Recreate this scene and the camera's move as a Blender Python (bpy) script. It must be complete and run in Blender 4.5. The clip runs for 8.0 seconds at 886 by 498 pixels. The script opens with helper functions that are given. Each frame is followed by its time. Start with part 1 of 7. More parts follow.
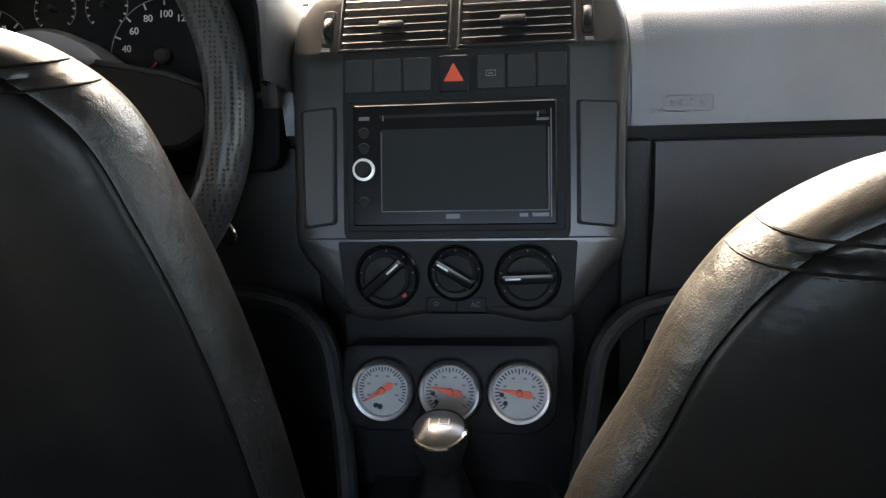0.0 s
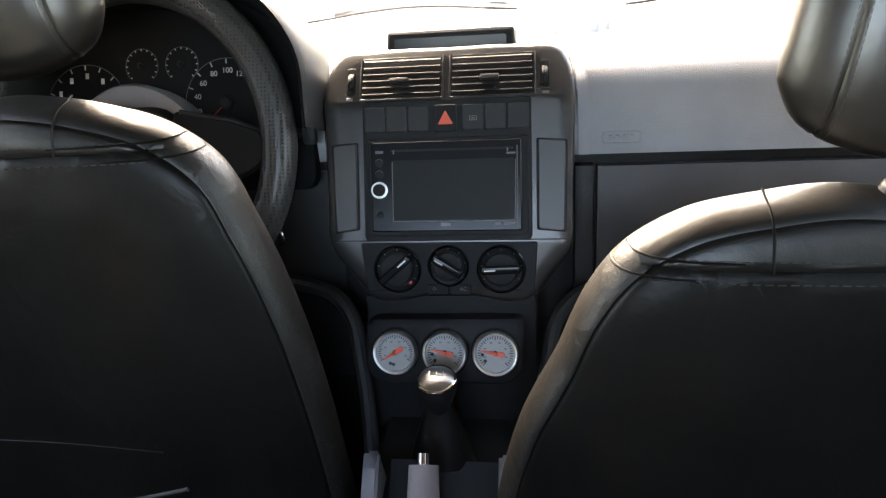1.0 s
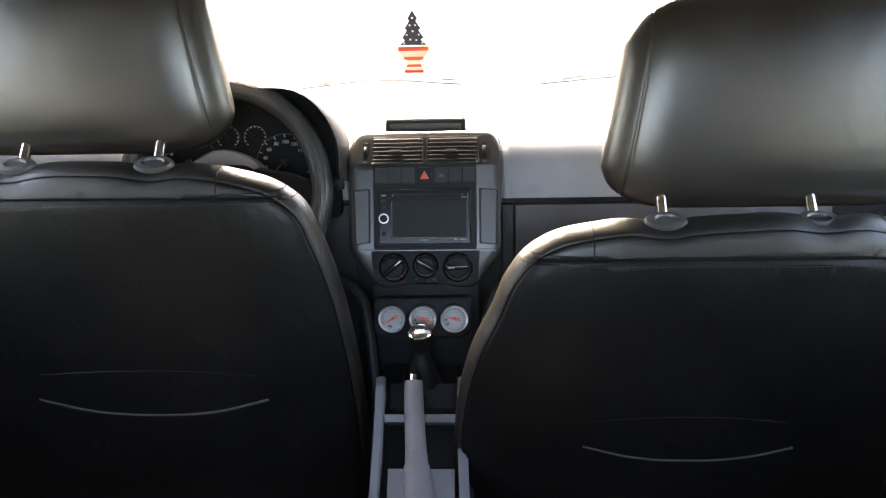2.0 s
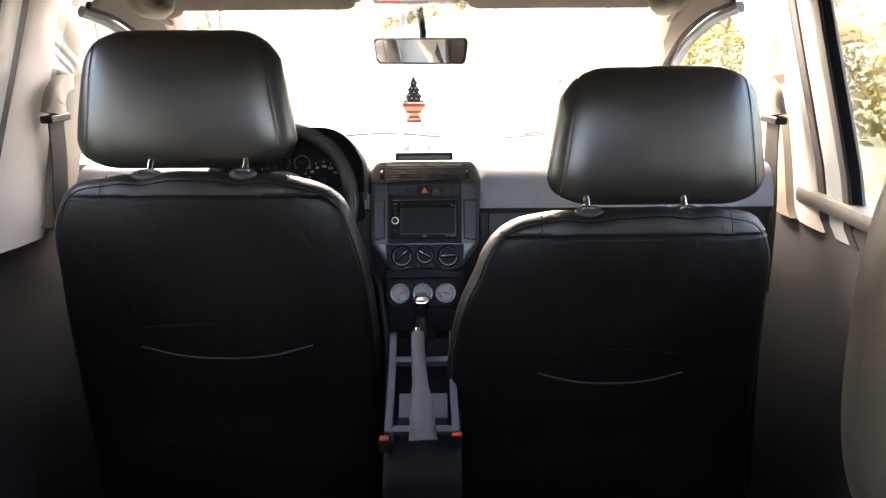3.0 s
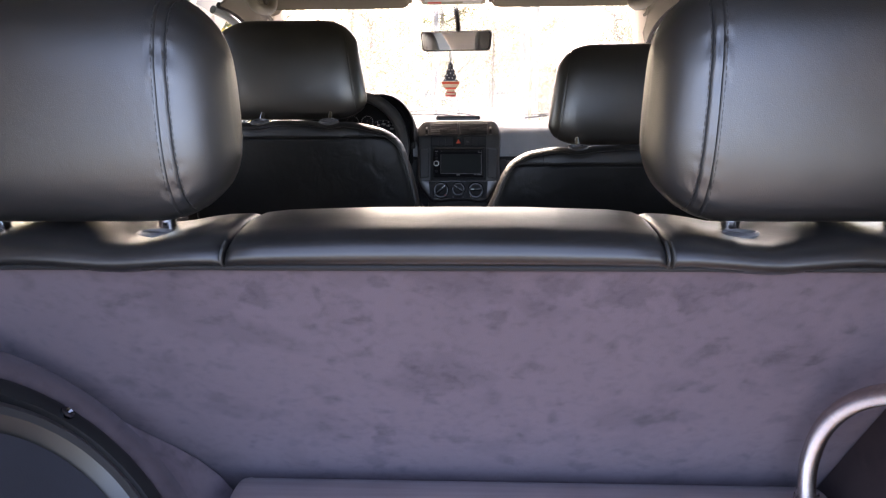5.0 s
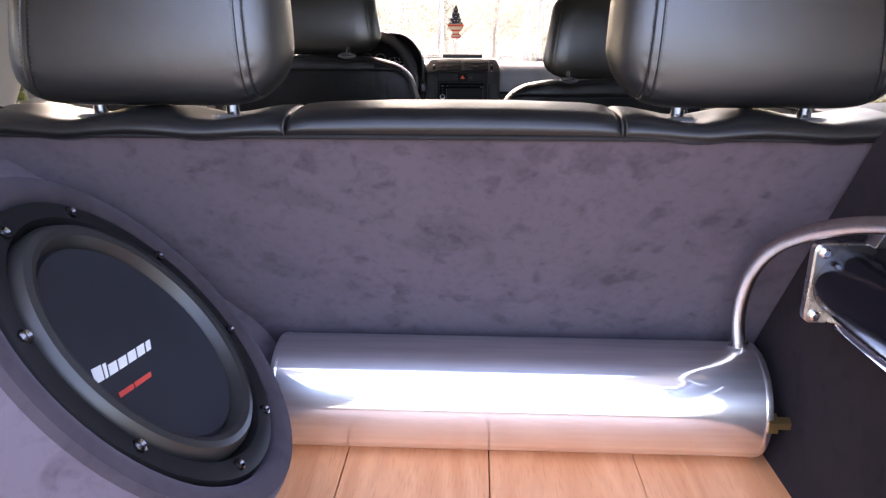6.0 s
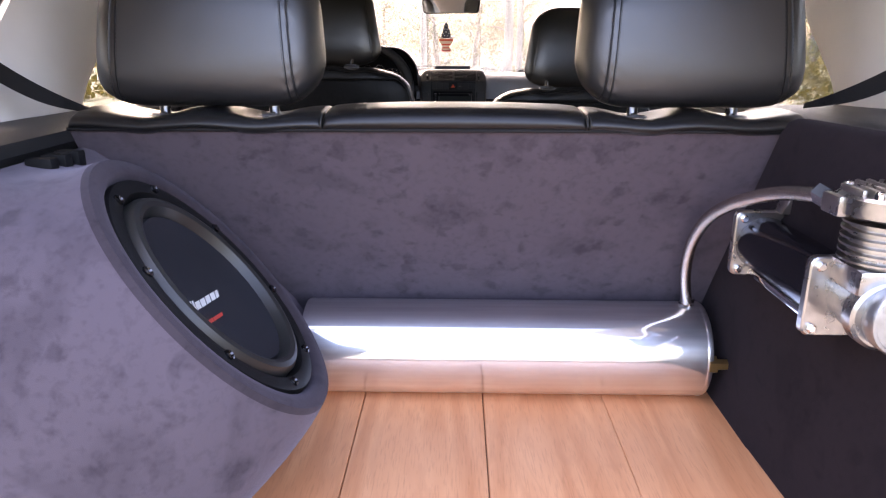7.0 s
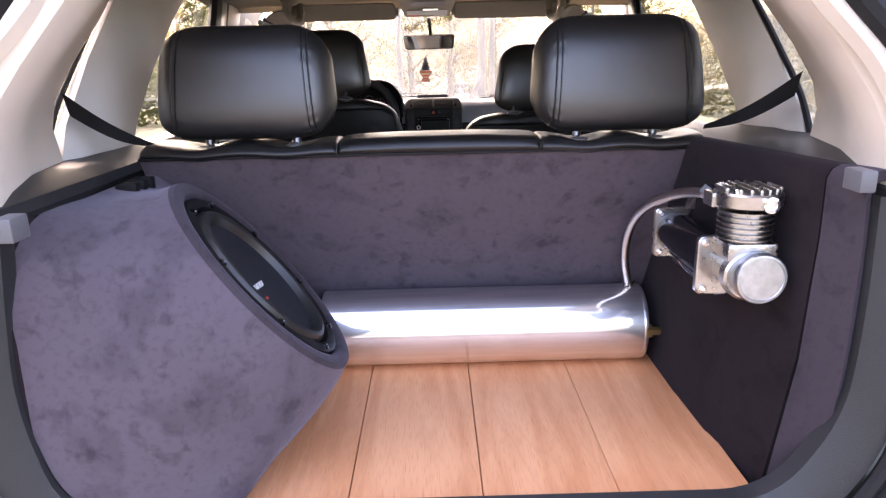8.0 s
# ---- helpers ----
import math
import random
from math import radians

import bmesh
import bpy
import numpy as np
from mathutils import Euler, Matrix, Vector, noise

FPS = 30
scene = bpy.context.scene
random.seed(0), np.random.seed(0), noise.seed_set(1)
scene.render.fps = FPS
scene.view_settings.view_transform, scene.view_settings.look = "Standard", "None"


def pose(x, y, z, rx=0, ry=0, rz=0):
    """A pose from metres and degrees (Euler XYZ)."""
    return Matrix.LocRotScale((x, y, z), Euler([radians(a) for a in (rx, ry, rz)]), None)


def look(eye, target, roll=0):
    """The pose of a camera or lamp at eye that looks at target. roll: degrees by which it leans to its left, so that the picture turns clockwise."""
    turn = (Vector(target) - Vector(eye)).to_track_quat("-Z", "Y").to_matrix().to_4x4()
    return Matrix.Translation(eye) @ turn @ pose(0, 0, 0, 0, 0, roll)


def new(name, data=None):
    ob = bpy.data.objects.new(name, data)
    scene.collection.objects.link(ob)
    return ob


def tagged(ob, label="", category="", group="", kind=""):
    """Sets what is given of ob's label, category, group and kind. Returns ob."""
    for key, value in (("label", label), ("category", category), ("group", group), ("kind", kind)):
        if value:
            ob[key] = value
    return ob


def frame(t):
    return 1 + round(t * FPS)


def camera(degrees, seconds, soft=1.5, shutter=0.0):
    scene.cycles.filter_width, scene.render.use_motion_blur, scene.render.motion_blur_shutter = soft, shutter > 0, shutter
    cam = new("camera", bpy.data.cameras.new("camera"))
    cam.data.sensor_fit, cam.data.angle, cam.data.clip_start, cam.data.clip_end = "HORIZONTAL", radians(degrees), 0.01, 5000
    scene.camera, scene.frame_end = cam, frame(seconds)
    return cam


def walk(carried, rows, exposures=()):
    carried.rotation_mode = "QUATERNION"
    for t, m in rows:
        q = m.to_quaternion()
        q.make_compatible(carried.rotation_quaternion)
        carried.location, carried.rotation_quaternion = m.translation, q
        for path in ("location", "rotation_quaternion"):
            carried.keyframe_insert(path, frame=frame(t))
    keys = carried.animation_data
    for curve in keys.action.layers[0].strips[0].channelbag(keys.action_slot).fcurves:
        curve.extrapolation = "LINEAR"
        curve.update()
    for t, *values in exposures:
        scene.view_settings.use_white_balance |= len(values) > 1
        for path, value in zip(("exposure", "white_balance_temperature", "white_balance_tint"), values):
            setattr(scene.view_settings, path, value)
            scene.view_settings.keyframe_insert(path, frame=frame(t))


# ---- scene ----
cam = camera(66.0, 8.0, soft=1.3)
PATH = [
    (0, (0.053, 0.651, 1.145), (-0.211, 2.473, 0.364), -3.6),
    (0.5, (0.060, 0.596, 1.158), (-0.193, 2.430, 0.401), -3.2),
    (1, (0.080, 0.533, 1.220), (-0.203, 2.318, 0.362), -4.4),
    (1.5, (0.113, 0.416, 1.285), (-0.179, 2.191, 0.410), -4.8),
    (2, (0.070, 0.213, 1.347), (-0.020, 2.043, 0.547), -1.6),
    (2.2, (0.067, 0.134, 1.364), (-0.010, 1.980, 0.598), -1.8),
    (3.3, (0.033, -0.223, 1.341), (0.043, 1.697, 0.780), -0.1),
    (3.5, (0.031, -0.261, 1.336), (0.019, 1.660, 0.781), -0.3),
    (4, (0.046, -0.402, 1.333), (-0.028, 1.529, 0.788), -0.1),
    (4.2, (0.051, -0.450, 1.322), (-0.037, 1.482, 0.797), -0.6),
    (5.5, (0.039, -0.695, 1.233), (-0.049, 1.233, 0.709), -0.5),
    (6, (0.044, -0.817, 1.211), (-0.046, 1.083, 0.592), 0.0),
    (6.5, (0.034, -0.912, 1.204), (-0.071, 0.979, 0.559), -0.9),
    (7, (0.020, -1.043, 1.218), (-0.018, 0.868, 0.630), 0.1),
    (7.5, (0.009, -1.212, 1.249), (0.024, 0.711, 0.700), -0.8),
    (8, (0.005, -1.350, 1.269), (0.025, 0.574, 0.726), -1.3),
]
walk(cam, [(t, look(eye, target, roll)) for t, eye, target, roll in PATH],
     [(0, 5.08, 7600, 11), (1.5, 5.33, 7600, 14), (2.2, 5.33, 7600, 16), (3.5, 4.36, 7600, 21), (4.2, 4.27, 7400, 22),
      (5.5, 4.15, 7150, 25), (6.5, 3.95, 7300, 28), (8, 3.67, 7400, 29)])

# ---- light ----
world = bpy.data.worlds.new("world")
scene.world = world
world.use_nodes = True
wn = world.node_tree
sky = wn.nodes.new("ShaderNodeTexSky")
sky.sky_type, sky.sun_disc = "NISHITA", False
sky.sun_elevation, sky.sun_rotation = radians(40), radians(-24)
sky.air_density, sky.dust_density = 1.0, 5.0
bg = wn.nodes["Background"]
bg.inputs["Strength"].default_value = 0.15
wn.links.new(sky.outputs["Color"], bg.inputs["Color"])
sun = new("sun", bpy.data.lights.new("sun", "SUN"))
sun.data.energy, sun.data.angle, sun.data.color = 0.35, radians(14.0), (1.0, 0.94, 0.84)
sun.matrix_world = look((-7.6, 17, 15.6), (0, 0, 0))


# ---- materials ----
def shader(name):
    m = bpy.data.materials.new(name)
    m.use_nodes = True
    return m, m.node_tree, m.node_tree.nodes["Principled BSDF"]


def mat(name, color, rough=0.5, metal=0.0, vary=0.25, vscale=6.0, grain=0.0, gscale=200.0, kind="noise", coat=0.0, sheen=0.0,
        second=None, spec=0.5, rvary=0.15, stretch=(1, 1, 1), piece=0.0):
    m, nt, b = shader(name)
    n, l = nt.nodes, nt.links
    tc = n.new("ShaderNodeTexCoord")
    mp = n.new("ShaderNodeMapping")
    mp.inputs["Scale"].default_value = stretch
    l.new(tc.outputs["Object"], mp.inputs["Vector"])
    big = n.new("ShaderNodeTexNoise")
    big.inputs["Scale"].default_value, big.inputs["Detail"].default_value = vscale, 6
    l.new(mp.outputs["Vector"], big.inputs["Vector"])
    ramp = n.new("ShaderNodeValToRGB")
    ramp.color_ramp.elements[0].position, ramp.color_ramp.elements[1].position = 0.32, 0.68
    lo = tuple(c * (1 - vary) for c in color) if second is None else second
    hi = tuple(min(1, c * (1 + vary)) for c in color) if second is None else color
    ramp.color_ramp.elements[0].color, ramp.color_ramp.elements[1].color = (*lo, 1), (*hi, 1)
    l.new(big.outputs["Fac"], ramp.inputs["Fac"])
    out = ramp.outputs["Color"]
    if piece:
        info = n.new("ShaderNodeObjectInfo")
        hsv = n.new("ShaderNodeHueSaturation")
        rng = n.new("ShaderNodeMapRange")
        rng.inputs["To Min"].default_value, rng.inputs["To Max"].default_value = 1 - piece, 1 + piece
        l.new(info.outputs["Random"], rng.inputs["Value"])
        l.new(rng.outputs["Result"], hsv.inputs["Value"])
        l.new(out, hsv.inputs["Color"])
        out = hsv.outputs["Color"]
    l.new(out, b.inputs["Base Color"])
    rr = n.new("ShaderNodeMapRange")
    rr.inputs["To Min"].default_value, rr.inputs["To Max"].default_value = max(0.02, rough - rvary * rough), min(1, rough + rvary * rough)
    l.new(big.outputs["Fac"], rr.inputs["Value"])
    l.new(rr.outputs["Result"], b.inputs["Roughness"])
    b.inputs["Metallic"].default_value = metal
    b.inputs["Specular IOR Level"].default_value = spec
    b.inputs["Coat Weight"].default_value = coat
    b.inputs["Sheen Weight"].default_value = sheen
    if grain:
        if kind == "voronoi":
            g = n.new("ShaderNodeTexVoronoi")
            g.feature = "DISTANCE_TO_EDGE"
            g.inputs["Scale"].default_value = gscale
            h = g.outputs["Distance"]
        else:
            g = n.new("ShaderNodeTexNoise")
            g.inputs["Scale"].default_value, g.inputs["Detail"].default_value = gscale, 4
            h = g.outputs["Fac"]
        l.new(mp.outputs["Vector"], g.inputs["Vector"])
        bump = n.new("ShaderNodeBump")
        bump.inputs["Strength"].default_value, bump.inputs["Distance"].default_value = grain, 0.002
        l.new(h, bump.inputs["Height"])
        l.new(bump.outputs["Normal"], b.inputs["Normal"])
    return m


def leather_mat(name, color, rough, crease=0.14, spec=0.5, scale=14.0, grain=0.06, gscale=1000.0):
    """Grained hide with wide soft creases."""
    m = mat(name, color, rough, 0, 0.25, 9.0, grain, gscale, "voronoi", spec=spec)
    nt = m.node_tree
    n, l = nt.nodes, nt.links
    b = n["Principled BSDF"]
    old = b.inputs["Normal"].links[0].from_node
    w = n.new("ShaderNodeTexNoise")
    w.inputs["Scale"].default_value, w.inputs["Detail"].default_value, w.inputs["Distortion"].default_value = scale, 4, 0.5
    tc = n.new("ShaderNodeTexCoord")
    l.new(tc.outputs["Object"], w.inputs["Vector"])
    bump = n.new("ShaderNodeBump")
    bump.inputs["Strength"].default_value, bump.inputs["Distance"].default_value = crease, 0.010
    l.new(w.outputs["Fac"], bump.inputs["Height"])
    l.new(old.outputs["Normal"], bump.inputs["Normal"])
    l.new(bump.outputs["Normal"], b.inputs["Normal"])
    return m


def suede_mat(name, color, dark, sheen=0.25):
    """Napped cloth: brushed patches with soft borders over a fine fibre."""
    m, nt, b = shader(name)
    n, l = nt.nodes, nt.links
    tc = n.new("ShaderNodeTexCoord")
    cols = []
    for scale, lo, hi, dist in ((4.0, 0.35, 0.65, 0.4), (10.0, 0.52, 0.64, 0.3), (24.0, 0.57, 0.68, 0.3), (85.0, 0.50, 0.70, 0.2)):
        t = n.new("ShaderNodeTexNoise")
        t.inputs["Scale"].default_value, t.inputs["Detail"].default_value, t.inputs["Distortion"].default_value = scale, 4, dist
        l.new(tc.outputs["Object"], t.inputs["Vector"])
        r = n.new("ShaderNodeMapRange")
        r.inputs["From Min"].default_value, r.inputs["From Max"].default_value = lo, hi
        l.new(t.outputs["Fac"], r.inputs["Value"])
        cols.append(r.outputs["Result"])
    mix = n.new("ShaderNodeMix")
    mix.data_type = "RGBA"
    mix.inputs["A"].default_value, mix.inputs["B"].default_value = (*color, 1), (*dark, 1)
    add = n.new("ShaderNodeMath")
    add.operation = "MULTIPLY_ADD"
    add.inputs[1].default_value = 0.16
    l.new(cols[0], add.inputs[0])
    mul = n.new("ShaderNodeMath")
    mul.operation = "MULTIPLY"
    mul.inputs[1].default_value = 0.31
    l.new(cols[1], mul.inputs[0])
    small = n.new("ShaderNodeMath")
    small.operation = "MULTIPLY_ADD"
    small.inputs[1].default_value = 0.42
    l.new(cols[2], small.inputs[0])
    l.new(mul.outputs[0], small.inputs[2])
    fine = n.new("ShaderNodeMath")
    fine.operation = "MULTIPLY_ADD"
    fine.inputs[1].default_value = 0.24
    l.new(cols[3], fine.inputs[0])
    l.new(small.outputs[0], fine.inputs[2])
    l.new(fine.outputs[0], add.inputs[2])
    l.new(add.outputs[0], mix.inputs["Factor"])
    l.new(mix.outputs["Result"], b.inputs["Base Color"])
    b.inputs["Roughness"].default_value = 0.95
    b.inputs["Specular IOR Level"].default_value = 0.1
    b.inputs["Sheen Weight"].default_value = sheen
    b.inputs["Sheen Roughness"].default_value = 0.5
    b.inputs["Sheen Tint"].default_value = (0.75, 0.72, 0.9, 1)
    f = n.new("ShaderNodeTexNoise")
    f.inputs["Scale"].default_value, f.inputs["Detail"].default_value = 900.0, 2
    l.new(tc.outputs["Object"], f.inputs["Vector"])
    bump = n.new("ShaderNodeBump")
    bump.inputs["Strength"].default_value, bump.inputs["Distance"].default_value = 0.3, 0.001
    l.new(f.outputs["Fac"], bump.inputs["Height"])
    l.new(bump.outputs["Normal"], b.inputs["Normal"])
    return m


def wood_mat(name, color, dark):
    """Rotary-cut veneer: long flowing figure and short pores."""
    m, nt, b = shader(name)
    n, l = nt.nodes, nt.links
    tc = n.new("ShaderNodeTexCoord")
    info = n.new("ShaderNodeObjectInfo")
    off = n.new("ShaderNodeVectorMath")
    off.operation = "MULTIPLY_ADD"
    off.inputs[1].default_value = (1, 1, 1)
    scl = n.new("ShaderNodeCombineXYZ")
    mul = n.new("ShaderNodeMath")
    mul.operation = "MULTIPLY"
    mul.inputs[1].default_value = 9.0
    l.new(info.outputs["Random"], mul.inputs[0])
    l.new(mul.outputs[0], scl.inputs[0])
    l.new(mul.outputs[0], scl.inputs[1])
    l.new(tc.outputs["Object"], off.inputs[0])
    l.new(scl.outputs[0], off.inputs[2])
    def grainy(scale, stretch, lo, hi, dist=0.6):
        mp = n.new("ShaderNodeMapping")
        mp.inputs["Scale"].default_value = stretch
        l.new(off.outputs[0], mp.inputs["Vector"])
        t = n.new("ShaderNodeTexNoise")
        t.inputs["Scale"].default_value, t.inputs["Detail"].default_value, t.inputs["Distortion"].default_value = scale, 6, dist
        l.new(mp.outputs["Vector"], t.inputs["Vector"])
        r = n.new("ShaderNodeMapRange")
        r.inputs["From Min"].default_value, r.inputs["From Max"].default_value = lo, hi
        l.new(t.outputs["Fac"], r.inputs["Value"])
        return r.outputs["Result"]
    fig = grainy(3.2, (3.2, 0.42, 1), 0.36, 0.64, 1.6)
    pore = grainy(170.0, (2.6, 0.16, 1), 0.52, 0.70, 0.2)
    # long contour lines of the cut
    rise = grainy(1.5, (2.6, 0.34, 1), 0.0, 1.0, 0.5)
    turns = n.new("ShaderNodeMath")
    turns.operation = "MULTIPLY"
    turns.inputs[1].default_value = 74.0
    l.new(rise, turns.inputs[0])
    wave = n.new("ShaderNodeMath")
    wave.operation = "SINE"
    l.new(turns.outputs[0], wave.inputs[0])
    line = n.new("ShaderNodeMapRange")
    line.inputs["From Min"].default_value, line.inputs["From Max"].default_value = 0.80, 1.0
    line.inputs["To Max"].default_value = 0.12
    l.new(wave.outputs[0], line.inputs["Value"])
    mix = n.new("ShaderNodeMix")
    mix.data_type = "RGBA"
    mix.inputs["A"].default_value, mix.inputs["B"].default_value = (*color, 1), (*dark, 1)
    l.new(fig, mix.inputs["Factor"])
    mix2 = n.new("ShaderNodeMix")
    mix2.data_type = "RGBA"
    mix2.inputs["B"].default_value = (dark[0] * 0.6, dark[1] * 0.5, dark[2] * 0.45, 1)
    l.new(mix.outputs["Result"], mix2.inputs["A"])
    m3 = n.new("ShaderNodeMath")
    m3.operation = "MULTIPLY"
    m3.inputs[1].default_value = 0.32
    l.new(pore, m3.inputs[0])
    both = n.new("ShaderNodeMath")
    both.operation = "MAXIMUM"
    l.new(m3.outputs[0], both.inputs[0])
    l.new(line.outputs["Result"], both.inputs[1])
    l.new(both.outputs[0], mix2.inputs["Factor"])
    l.new(mix2.outputs["Result"], b.inputs["Base Color"])
    b.inputs["Roughness"].default_value = 0.5
    bump = n.new("ShaderNodeBump")
    bump.inputs["Strength"].default_value, bump.inputs["Distance"].default_value = 0.15, 0.001
    l.new(pore, bump.inputs["Height"])
    l.new(bump.outputs["Normal"], b.inputs["Normal"])
    return m


def glass_mat(name, tint=(1, 1, 1), gloss=0.6):
    m = bpy.data.materials.new(name)
    m.use_nodes = True
    nt = m.node_tree
    nt.nodes.clear()
    out = nt.nodes.new("ShaderNodeOutputMaterial")
    tr = nt.nodes.new("ShaderNodeBsdfTransparent")
    tr.inputs["Color"].default_value = (*tint, 1)
    gl = nt.nodes.new("ShaderNodeBsdfGlossy")
    gl.inputs["Roughness"].default_value = 0.02
    fr = nt.nodes.new("ShaderNodeFresnel")
    mu = nt.nodes.new("ShaderNodeMath")
    mu.operation = "MULTIPLY"
    mu.inputs[1].default_value = gloss
    mx = nt.nodes.new("ShaderNodeMixShader")
    nt.links.new(fr.outputs[0], mu.inputs[0])
    nt.links.new(mu.outputs[0], mx.inputs[0])
    nt.links.new(tr.outputs[0], mx.inputs[1])
    nt.links.new(gl.outputs[0], mx.inputs[2])
    nt.links.new(mx.outputs[0], out.inputs["Surface"])
    return m


def perforated_mat(name, color, rough):
    """Leather with rows of small punched holes."""
    m = mat(name, color, rough, 0, 0.2, 12.0)
    nt = m.node_tree
    n, l = nt.nodes, nt.links
    b = n["Principled BSDF"]
    v = n.new("ShaderNodeTexVoronoi")
    v.inputs["Scale"].default_value, v.inputs["Randomness"].default_value = 230.0, 0.0
    tc = n.new("ShaderNodeTexCoord")
    l.new(tc.outputs["Object"], v.inputs["Vector"])
    r = n.new("ShaderNodeMapRange")
    r.inputs["From Min"].default_value, r.inputs["From Max"].default_value = 0.27, 0.38
    l.new(v.outputs["Distance"], r.inputs["Value"])
    bump = n.new("ShaderNodeBump")
    bump.inputs["Strength"].default_value, bump.inputs["Distance"].default_value = 0.8, 0.0010
    dark = n.new("ShaderNodeMix")
    dark.data_type = "RGBA"
    dark.inputs["A"].default_value = (0.004, 0.004, 0.004, 1)
    l.new(r.outputs["Result"], dark.inputs["Factor"])
    l.new(b.inputs["Base Color"].links[0].from_socket, dark.inputs["B"])
    l.new(dark.outputs["Result"], b.inputs["Base Color"])
    l.new(r.outputs["Result"], bump.inputs["Height"])
    l.new(bump.outputs["Normal"], b.inputs["Normal"])
    return m


def polished_mat(name, color):
    """Aluminium with a sharp polish over a hazy, brushed ground."""
    m, nt, b = shader(name)
    n, l = nt.nodes, nt.links
    tc = n.new("ShaderNodeTexCoord")
    mp = n.new("ShaderNodeMapping")
    mp.inputs["Scale"].default_value = (0.6, 14, 14)
    l.new(tc.outputs["Object"], mp.inputs["Vector"])
    t = n.new("ShaderNodeTexNoise")
    t.inputs["Scale"].default_value, t.inputs["Detail"].default_value = 6.0, 5
    l.new(mp.outputs["Vector"], t.inputs["Vector"])
    w = n.new("ShaderNodeTexNoise")
    w.inputs["Scale"].default_value = 9.0
    l.new(tc.outputs["Object"], w.inputs["Vector"])
    bump = n.new("ShaderNodeBump")
    bump.inputs["Strength"].default_value, bump.inputs["Distance"].default_value = 0.05, 0.004
    l.new(w.outputs["Fac"], bump.inputs["Height"])
    haze = n.new("ShaderNodeBsdfPrincipled")
    for s, rough in ((b, 0.05), (haze, 0.38)):
        s.inputs["Base Color"].default_value = (*color, 1)
        s.inputs["Metallic"].default_value, s.inputs["Roughness"].default_value = 1.0, rough
        l.new(bump.outputs["Normal"], s.inputs["Normal"])
    rng = n.new("ShaderNodeMapRange")
    rng.inputs["To Min"].default_value, rng.inputs["To Max"].default_value = 0.30, 0.55
    l.new(t.outputs["Fac"], rng.inputs["Value"])
    mx = n.new("ShaderNodeMixShader")
    l.new(rng.outputs["Result"], mx.inputs[0])
    l.new(b.outputs[0], mx.inputs[1])
    l.new(haze.outputs[0], mx.inputs[2])
    l.new(mx.outputs[0], n["Material Output"].inputs["Surface"])
    return m


# front seat hide: LEATHER darkened as shade; H, W and Y lightened as lit
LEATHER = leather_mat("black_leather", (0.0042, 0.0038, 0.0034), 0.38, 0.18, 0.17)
LEATHER_H = leather_mat("lit_headrest_leather", (0.0110, 0.0098, 0.0084), 0.30, 0.06, 1.0)
LEATHER_W = leather_mat("lit_creased_leather", (0.0085, 0.0073, 0.0058), 0.40, 0.17, 0.42, 34.0, 0.16, 480.0)
LEATHER_Y = leather_mat("lit_yoke_leather", (0.0060, 0.0054, 0.0048), 0.38, 0.10, 0.50, 22.0, 0.10, 600.0)
LEATHER_R = leather_mat("black_leather_rear", (0.0110, 0.0106, 0.0112), 0.40, 0.09, 1.0, 16.0, 0.14, 700.0)
LEATHER_R.node_tree.nodes["Principled BSDF"].inputs["Coat Weight"].default_value = 0.3
LEATHER_R.node_tree.nodes["Principled BSDF"].inputs["Coat Roughness"].default_value = 0.40
LEATHER_B = leather_mat("black_leather_bench", (0.0110, 0.0105, 0.0106), 0.35, 0.07, 0.50, 16.0, 0.10, 700.0)
STITCH = mat("black_thread", (0.020, 0.0195, 0.018), 0.6)
THREAD = mat("grey_thread", (0.022, 0.021, 0.021), 0.6)
THREAD_D = mat("brown_black_thread", (0.030, 0.027, 0.023), 0.6)
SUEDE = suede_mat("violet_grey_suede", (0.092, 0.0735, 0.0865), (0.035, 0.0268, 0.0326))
# box suede at half brightness, to paint the shade on lip and fold
SUEDE_HALF = suede_mat("half_shaded_suede", (0.046, 0.0365, 0.0425), (0.022, 0.0172, 0.0205), 0.12)
# much darker copy of the suede: the side walls' shade is in its colour
SUEDE_SHADE = suede_mat("shaded_suede", (0.0185, 0.0130, 0.0142), (0.0085, 0.0060, 0.0068), 0.04)
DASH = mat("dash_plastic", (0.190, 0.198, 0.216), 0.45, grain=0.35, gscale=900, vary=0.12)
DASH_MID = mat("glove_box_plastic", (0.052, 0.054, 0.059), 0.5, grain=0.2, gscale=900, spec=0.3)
SOFTBLACK = mat("soft_black_plastic", (0.008, 0.008, 0.0088), 0.5, grain=0.15, gscale=900, spec=0.16)
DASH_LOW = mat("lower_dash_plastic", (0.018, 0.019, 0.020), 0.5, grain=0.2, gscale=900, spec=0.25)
BLACK = mat("black_plastic", (0.0105, 0.0105, 0.011), 0.5, grain=0.12, gscale=700, spec=0.14)
GLOSSBLACK = mat("gloss_black", (0.006, 0.006, 0.0065), 0.20, vary=0.1, spec=0.18)
DIALBLACK = mat("matt_black_print", (0.0075, 0.008, 0.0085), 0.7, vary=0.1, spec=0.04)
SCREEN = mat("screen_glass", (0.015, 0.0165, 0.0165), 0.45, vary=0.05, spec=0.1)
FASCIA = mat("satin_graphite", (0.066, 0.0655, 0.065), 0.34, 0.8, vary=0.12, vscale=14, grain=0.05, gscale=600)
FASCIA_D = mat("graphite_lid", (0.050, 0.050, 0.050), 0.42, 0.7, vary=0.1)
DOORCARD = mat("teal_black_door_cloth", (0.010, 0.0135, 0.016), 0.8, grain=0.4, gscale=700, spec=0.2)
